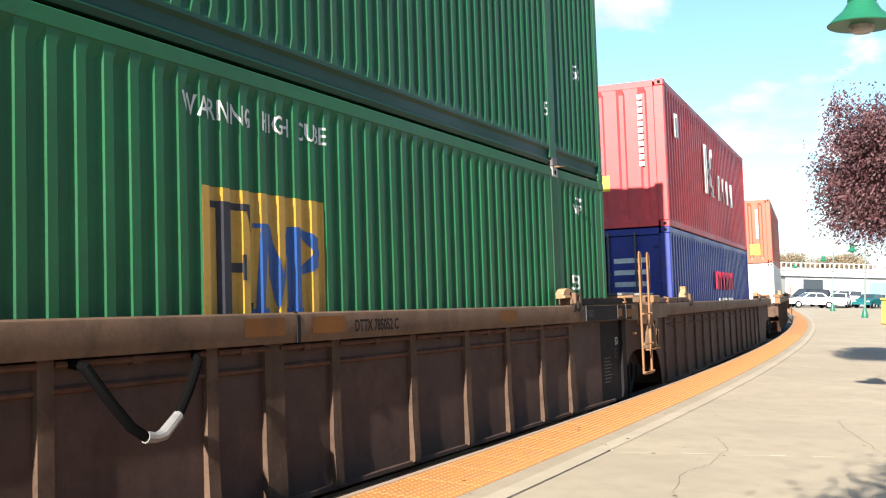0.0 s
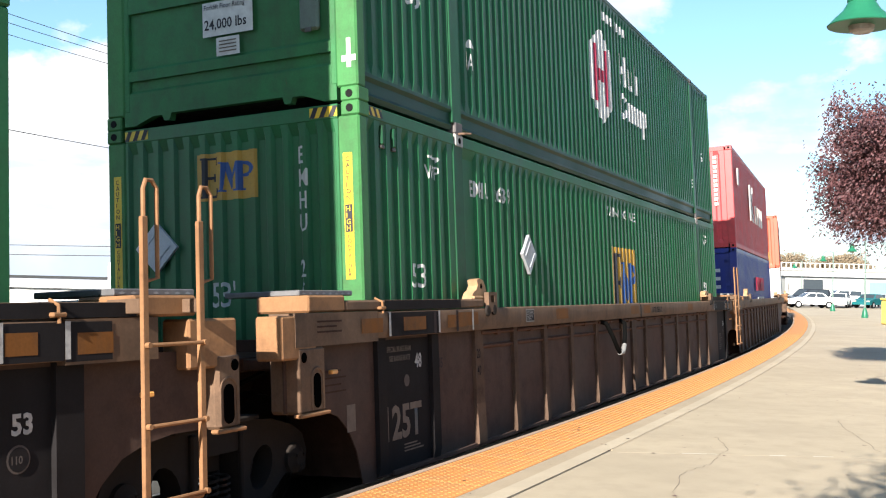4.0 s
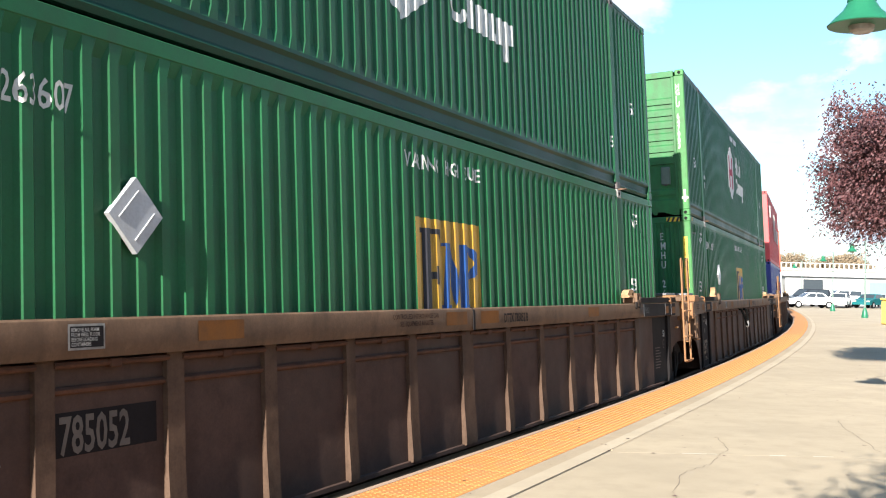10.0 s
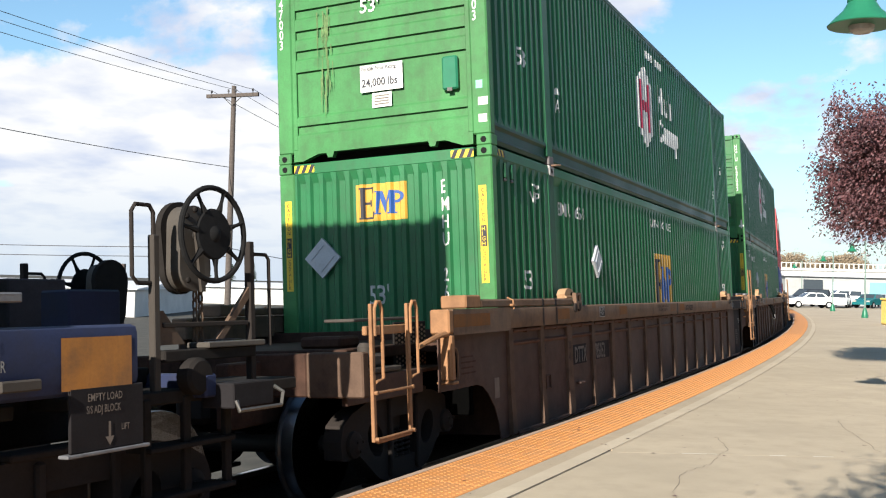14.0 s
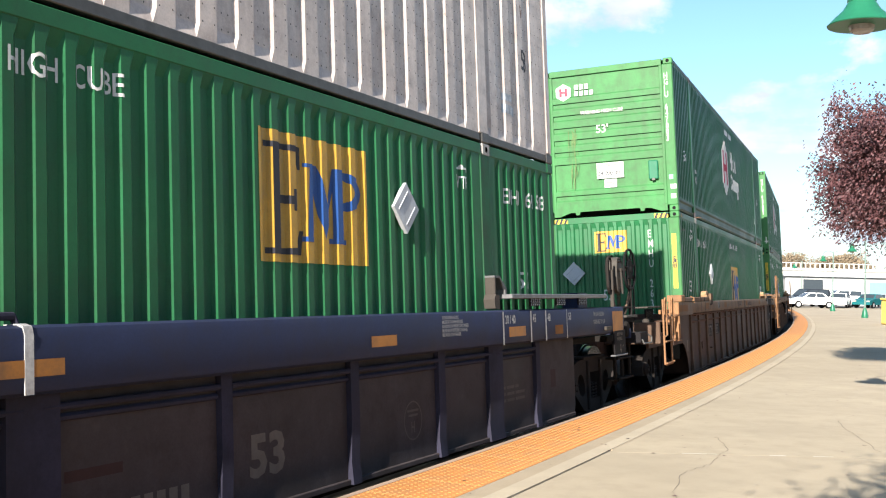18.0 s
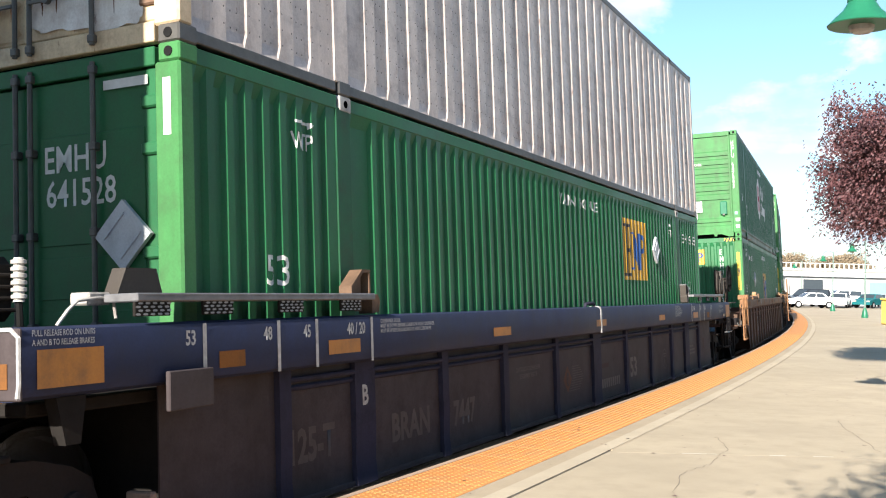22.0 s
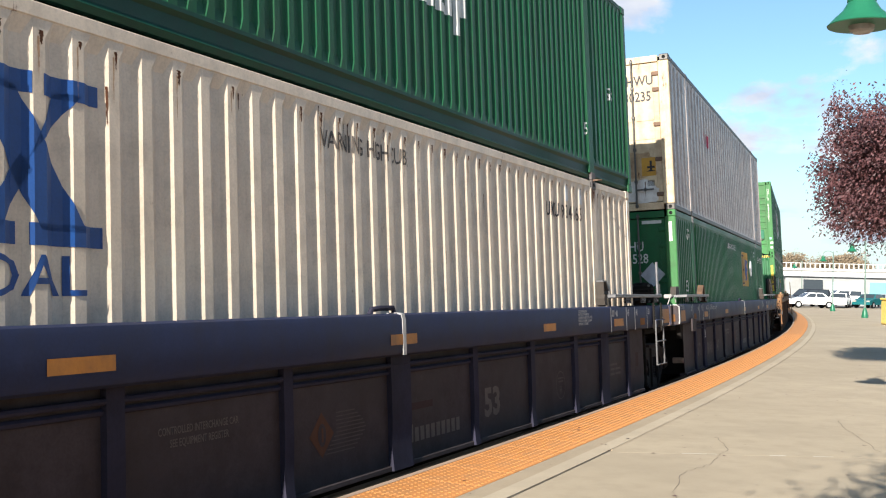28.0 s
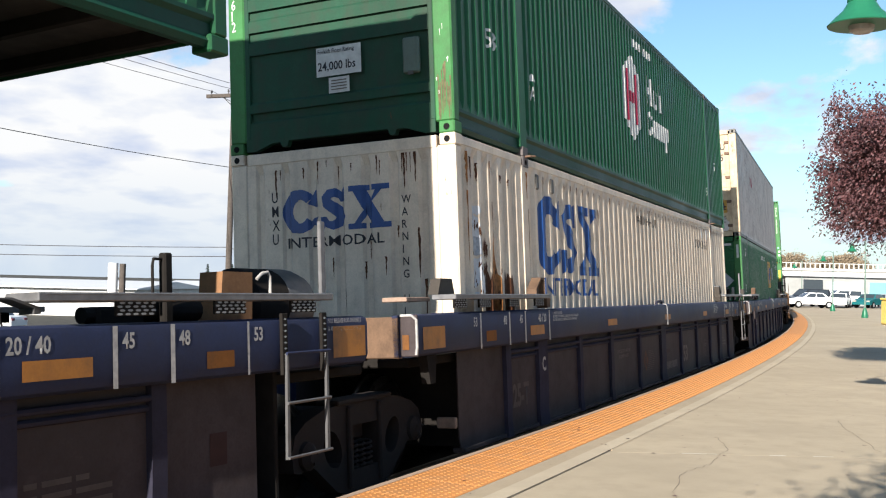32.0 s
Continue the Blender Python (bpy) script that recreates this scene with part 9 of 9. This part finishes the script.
g.box(20.90, 21.84, 48.56, 49.34, 1.15, 1.27, 0.05)
solid("litter_bin", g, "yellow_box", "pale yellow plastic bin standing on the platform", "bin")

g = Mesh()
g.add([(18, 84, -0.002), (140, 62, -0.002), (160, 135, -0.002), (22, 135, -0.002)], [(0, 1, 2, 3)])
solid("car_park", g, "asphalt", "grey asphalt car park beyond the platform", "car park", kind="structure")


def build_bridge():
    b = thing("bridge", "pale concrete overpass with an open railing", "bridge", kind="structure")
    y = 124.0
    g = Mesh()
    g.box(24, 90, y, y + 8, 3.55, 4.30, 0.05)
    part("deck", g, "bridge", b)
    g = Mesh()
    g.box(24, 90, y - 0.25, y, 4.05, 4.35, 0.04)
    part("parapet", g, "bridge", b)
    for k in range(110):
        g = Mesh()
        g.box(25 + k * 0.58 - 0.05, 25 + k * 0.58 + 0.05, y - 0.13, y + 0.03, 4.35, 4.93, 0.01)
        part("railing_post", g, "bridge", b)
    g = Mesh()
    g.box(24, 90, y - 0.12, y + 0.02, 4.92, 4.99, 0.01)
    part("hand_rail", g, "bridge", b)
    for x in (27, 36.2, 45, 54, 63, 72):
        g = Mesh()
        g.box(x - 0.5, x + 0.5, y + 0.8, y + 5, -0.4, 3.56, 0.06)
        part("pier", g, "bridge", b)
    h = thing("station_building", "low pale building with wide windows under the overpass", "building")
    g = Mesh()
    g.box(40.2, 75, 121, 123.6, -0.2, 3.3, 0.05)
    part("wall", g, "wall_grey", h)
    for x0, x1, m_ in ((45.4, 49.0, "pane_pale"), (50.0, 55.4, "teal"), (56.2, 61.4, "teal"), (62.2, 67.4, "teal")):
        g = Mesh()
        g.box(x0, x1, 120.93, 121.0, 1.35, 2.75, 0.03)
        w = part("window", g, m_, h, "wide window with a pale blue tint")
        g = Mesh()
        g.box(x0 - 0.15, x1 + 0.15, 120.86, 120.96, 1.20, 1.35, 0.02)
        part("window_sill", g, "wall_pale", w)
        for x in (x0 - 0.1, x1):
            g = Mesh()
            g.box(x, x + 0.1, 120.88, 120.98, 1.35, 2.75, 0.02)
            part("window_frame", g, "wall_pale", w)
    # the bay's inner shade is a flat dark panel on the wall
    g = Mesh()
    g.box(42.3, 44.6, 120.94, 121.0, 0.0, 2.95, 0.02)
    part("garage_opening", g, "glass", h, "flat dark panel for an unlit bay")
    g = Mesh()
    g.box(39.9, 75.4, 120.6, 124, 3.3, 3.5, 0.04)
    part("roof", g, "roof_grey", h)


build_bridge()
rnd_t = random.Random(5)
for k in range(15):
    x = 42 + k * 2.4 + rnd_t.uniform(-0.6, 0.6)
    leafy_tree("autumn_tree", "brown and olive autumn tree behind the overpass", x, 152 + rnd_t.uniform(-6, 6), 8, 2.3 + rnd_t.uniform(-0.3, 0.5), 5.0 + rnd_t.uniform(-0.3, 0.5), 5200, 0.17, "autumn", 40 + k, 0.95, "autumn trees")

# ---- beyond the track
LEFT = -2.2


def utility_pole(x, y, top, label):
    p = thing("utility_pole", label, "utility pole", "utility poles", at=pose(x, y, LEFT, 0, 0, -19))
    g = Mesh()
    h = top - LEFT
    g.tube([(0, 0, -0.3), (0, 0, h * 0.5), (0, 0, h)], [0.19, 0.165, 0.13], 12)
    part("pole", g, "pole_wood", p)
    g = Mesh()
    g.box(-1.60, 1.60, -0.22, -0.06, h - 0.64, h - 0.44, 0.015)
    arm = part("cross_arm", g, "pole_wood", p)
    for s in (-1, 1):
        g = Mesh()
        g.tube([(s * 0.6, -0.14, h - 0.6), (0, -0.16, h - 1.1)], 0.022, 6)
        part("brace", g, "steel", p)
    for ix in (-1.3, -0.25, 0.2, 1.25):
        g = Mesh()
        g.lathe([(0.02, h - 0.46), (0.02, h - 0.36), (0.06, h - 0.34), (0.045, h - 0.27), (0.055, h - 0.25), (0.03, h - 0.2), (0.001, h - 0.19)], (ix, -0.14, 0), 2, 10)
        part("insulator", g, "wire", arm)
    return p


TOP = 11.95
utility_pole(-11.6, 56.0, TOP, "weathered timber utility pole with a cross arm")
utility_pole(-11.6 + 18.1, 56.0 + 52.8, TOP - 0.5, "weathered timber utility pole farther along the line")


def wire(a, b, sag, r=0.014):
    a, b = Vector(a), Vector(b)
    g = Mesh()
    g.tube([a.lerp(b, k / 24) - Vector((0, 0, sag * 4 * (k / 24) * (1 - k / 24))) for k in range(25)], r, 5)
    solid("overhead_wire", g, "wire", "thin dark overhead cable strung between poles", "cable", "overhead cables")


ca, sa = math.cos(radians(-19)), math.sin(radians(-19))
for ix in (-1.3, 0.2, 1.25):
    p0 = (-11.6 + ix * ca, 56.0 + ix * sa, TOP - 0.25)
    wire(p0, (-11.6 - 18.1 + ix * ca, 56.0 - 52.8 + ix * sa, TOP + 0.4), 0.9)
    wire(p0, (-11.6 + 18.1 + ix * ca, 56.0 + 52.8 + ix * sa, TOP - 0.7), 1.6)
wire((-11.7, 56.0, 7.5), (-29.7, 3.2, 8.0), 0.7, 0.018)
wire((-11.6, 56.0, 3.15), (-50, 60, 3.6), 0.3, 0.022)
wire((-11.6, 56.0, 2.65), (-50, 60, 3.0), 0.3, 0.022)
wire((-11.6, 56.0, 3.1), (6.5, 108.8, 2.4), 0.8, 0.022)


def build_left():
    b = thing("warehouse", "long low white warehouse with a pale roof", "building")
    g = Mesh()
    g.box(-78, -27.3, 92, 118, LEFT - 0.1, 0.25, 0.05)
    part("wall", g, "wall_pale", b)
    g = Mesh()
    g.prism([(91.6, 0.25), (118.4, 0.25), (118.4, 0.35), (105, 1.0), (91.6, 0.35)], 0, -78.4, -27.0)
    part("roof", g, "roof_grey", b)
    for k in range(9):
        g = Mesh()
        g.box(-74 + k * 5.4, -71 + k * 5.4, 91.95, 92.0, -2.0, -0.5, 0.02)
        part("loading_door", g, "roof_grey", b)
    b = thing("warehouse", "pale blue-roofed shed in the distance", "building")
    g = Mesh()
    g.box(-40, 20, 150, 165, LEFT - 0.1, 0.2, 0.05)
    part("wall", g, "wall_pale", b)
    g = Mesh()
    g.prism([(149.5, 0.2), (165.5, 0.2), (165.5, 0.3), (157, 1.0), (149.5, 0.3)], 0, -40.5, 20.5)
    part("roof", g, "roof_grey", b)
    p = thing("mooring_pile", "white steel pile beside a dark timber one", "post")
    g = Mesh()
    g.tube([(-12.75, 40, -2.4), (-12.75, 40, 1.95)], 0.19, 14)
    part("pile", g, "car_white", p)
    g = Mesh()
    g.tube([(-12.38, 40, -2.4), (-12.38, 40, 1.93)], 0.12, 12)
    part("timber", g, "pole_wood", p)
    parked_car(-36, 70, 10, "car_white", "white van parked beyond the track", "suv", LEFT + 0.004)
    parked_car(-29, 66, 170, "car_white", "white car parked beyond the track", "sedan", LEFT + 0.004)
    rn = random.Random(11)
    for k in range(16):
        x, y = -70 + k * 8.2 + rn.uniform(-3, 3), 300 + rn.uniform(-30, 40)
        h = rn.uniform(4.5, 8.0)
        t = thing("conifer", "small dark conifer on the skyline", "tree", "distant conifers", at=Matrix.Translation((x, y, LEFT)))
        g = Mesh()
        g.tube([(0, 0, -0.2), (0, 0, h)], [0.2, 0.03], 6)
        part("trunk", g, "bark", t)
        V, F = [], []
        for q in range(260):
            z = rn.uniform(0.1, 1) * h
            a, r = rn.uniform(0, 6.283), (1 - z / h) * h * 0.24 * rn.uniform(0.3, 1.1) + 0.05
            c0 = Vector((math.cos(a) * r, math.sin(a) * r, z))
            d = Vector((math.cos(a), math.sin(a), -0.35)) * 0.35
            w = Vector((-math.sin(a), math.cos(a), 0)) * 0.22
            n = len(V)
            V += [c0 - d, c0 - w, c0 + d, c0 + w + Vector((0, 0, 0.1))]
            F.append((n, n + 1, n + 2, n + 3))
        g = Mesh()
        g.add(V, F)
        part("crown", g, "conifer", t)


build_left()

# ---------------------------------------------------------------- platform
S0, S1 = -26.0, 112.0
platform = thing("platform", "pale weathered concrete station platform beside the track", "platform", kind="structure")
strip("platform_base", EDGE + 0.06, 17.0, -0.34, -0.012, S0, S1, "kerb_dark", "", 1.0, platform)
strip("edge_lip", EDGE, EDGE + 0.055, -0.30, 0.0, S0, S1, "lip", "narrow bare concrete edge", 1.0, platform)
strip("kerb_band", EDGE + 0.672, 2.668, -0.20, -0.002, S0, S1, "kerb", "grey concrete band behind the orange tiles", 1.0, platform)
strip("kerb_nosing", 2.670, 2.812, -0.20, 0.001, S0, S1, "lip_pale", "pale worn concrete nosing", 1.0, platform)
strip("joint_filler", 2.814, 2.834, -0.12, -0.0015, -2.3, S1, "kerb", "", 1.0, platform)


def at_depth(off, y):
    """The distance along the track at which the line off metres beside it comes to the depth y."""
    a, b = -40.0, 160.0
    for _ in range(40):
        m = (a + b) / 2
        a, b = (m, b) if beside(m, off).y < y else (a, m)
    return (a + b) / 2


def slabs():
    offs = [2.836, 7.3, 12.0, 17.0]
    ys = [9.19 + 4.57 * k for k in range(-6, 22)]
    for o0, o1 in zip(offs[:-1], offs[1:]):
        for y0, y1 in zip(ys[:-1], ys[1:]):
            g = Mesh()
            low = [beside(at_depth(o0 + 0.001, y0 + 0.001 + (y1 - y0 - 0.002) * k / 4), o0 + 0.001) for k in range(5)]
            high = [beside(at_depth(o1 - 0.001, y0 + 0.001 + (y1 - y0 - 0.002) * k / 4), o1 - 0.001) for k in range(5)]
            ring = low + high[::-1]
            c = sum(ring, Vector()) / len(ring)
            inner = [p + (c - p).normalized() * 0.003 for p in ring]
            n = len(ring)
            g.add([(p.x, p.y, -0.12) for p in ring] + [(p.x, p.y, -0.0025) for p in ring] + [(p.x, p.y, 0.0) for p in inner],
                  [(i, (i + 1) % n, n + (i + 1) % n, n + i) for i in range(n)] + [(n + i, n + (i + 1) % n, 2 * n + (i + 1) % n, 2 * n + i) for i in range(n)] +
                  [(2 * n + i, 2 * n + i + 1, 2 * n + n - 2 - i, 2 * n + n - 1 - i) for i in range(4)])
            part("slab", g, "platform", platform, smooth=0)


slabs()
# made-up wall out of view: cuts fill light and reflections on the train
strip("station_wall", 15.2, 15.6, -0.01, 5.2, -48.0, 14.0, "wall_beige", "unseen plain beige wall added to lower light on the train", 2.0)


M["crack"] = plain("dirt in a crack", (0.15, 0.125, 0.10), 0.95)


def crack(points, seed, w=0.004):
    rn = random.Random(seed)
    pts = []
    for (x0, y0), (x1, y1) in zip(points[:-1], points[1:]):
        n = 6
        for k in range(n):
            u = k / n
            pts.append((x0 + (x1 - x0) * u + rn.gauss(0, 0.010), y0 + (y1 - y0) * u + rn.gauss(0, 0.012)))
    g = Mesh()
    V = []
    for i, (x, y) in enumerate(pts):
        k = w * rn.uniform(0.4, 1.3)
        V += [(x - k, y, 0.0022), (x + k, y, 0.0022)]
    g.add(V, [(2 * i, 2 * i + 1, 2 * i + 3, 2 * i + 2) for i in range(len(pts) - 1)])
    part("crack", g, "crack", platform, smooth=0)


crack([(2.74, 10.22), (2.69, 9.75), (2.62, 9.41), (2.47, 9.15), (2.26, 8.66), (1.98, 8.29), (1.83, 7.92), (1.60, 7.0)], 1, 0.003)
crack([(4.52, 11.8), (4.33, 11.0), (4.23, 10.38), (4.04, 9.37)], 2, 0.003)
M["joint_dust"] = concrete("pale mortar in a joint", (0.60, 0.55, 0.46), 0.3)
rn_j = random.Random(12)
x = 2.15
while x < 7.5:
    # broken pale mortar along the cross joint
    w = rn_j.uniform(0.12, 0.55)
    g = Mesh()
    n = 6
    low = [(x + w * k / n, 9.19 - rn_j.uniform(0.006, 0.018), 0.0024) for k in range(n + 1)]
    top = [(x + w * k / n, 9.19 + rn_j.uniform(0.006, 0.018), 0.0024) for k in range(n + 1)]
    g.add(low + top, [(k, k + 1, n + 2 + k, n + 1 + k) for k in range(n)])
    part("joint_mortar", g, "joint_dust", platform, smooth=0)
    x += w + rn_j.uniform(0.05, 0.5)
crack([(3.3, 9.25), (4.6, 8.9), (6.0, 8.95)], 6, 0.005)


def fallen_leaves():
    rn = random.Random(21)
    V, F = [], []
    for k in range(220):
        s, o = rn.uniform(-8, 26), 1.95 + abs(rn.gauss(0, 3.2))
        p = beside(s, o, 0.006)
        a, l = rn.uniform(0, 6.28), rn.uniform(0.012, 0.032)
        n = len(V)
        V += [p + Vector((math.cos(a), math.sin(a), 0)) * l, p + Vector((-math.sin(a), math.cos(a), 0.15)) * l * 0.5, p - Vector((math.cos(a), math.sin(a), 0)) * l, p - Vector((-math.sin(a), math.cos(a), -0.15)) * l * 0.5]
        F.append((n, n + 1, n + 2, n + 3))
    g = Mesh()
    g.add(V, F)
    solid("fallen_leaves", g, "plum", "dry purple leaves scattered over the platform", "leaves", kind="stuff", smooth=0)


fallen_leaves()


def tactile_tiles():
    size = 0.608
    flat = Mesh()
    flat.box(-0.303, 0.303, -0.304, 0.304, -0.06, 0.0, 0.004)
    plain_tile = flat.data("tile", M["tactile"])
    dome = Mesh()
    dome.box(-0.303, 0.303, -0.304, 0.304, -0.06, 0.0, 0.004)
    n = 10
    for i in range(n):
        for j in range(n):
            x, y = -0.27 + 0.54 * i / (n - 1), -0.27 + 0.54 * j / (n - 1)
            V = [(x + 0.014 * math.cos(a), y + 0.014 * math.sin(a), 0.0) for a in np.linspace(0, 2 * math.pi, 6, endpoint=False)]
            V += [(x + 0.008 * math.cos(a), y + 0.008 * math.sin(a), 0.004) for a in np.linspace(0, 2 * math.pi, 6, endpoint=False)]
            dome.add(V, [(k, (k + 1) % 6, 6 + (k + 1) % 6, 6 + k) for k in range(6)] + [(6, 7, 8, 9, 10, 11)])
    dome_tile = dome.data("tile", M["tactile"])
    s = -9.0
    k = 0
    while s < S1 - 1:
        off = EDGE + 0.057 + 0.304
        t = new("tile", dome_tile if s < 26 else plain_tile)
        x, y, a = on_track(s)
        p = beside(s, off)
        t.matrix_basis = pose(p.x, p.y, 0.0, 0, 0, math.degrees(a) + 90)
        t.parent = platform
        s += size / (1 + K0 * off) + 0.001
        k += 1


tactile_tiles()


# ---------------------------------------------------------------- what moves
def motions():
    times = [k * 0.5 for k in range(65)]
    for ob, off, place in MOVERS:
        walk(ob, [(t, car_pose(gone(t) + off) @ Matrix.Translation(place)) for t in times])
    for w, x in SPINNERS:
        at = Matrix.Translation(w.location)
        rows = []
        for k in range(129):
            t = k * 0.25
            rows.append((t, at @ Matrix.Rotation((gone(t) - gone(0)) / 0.457, 4, "Y")))
        walk(w, rows)


motions()
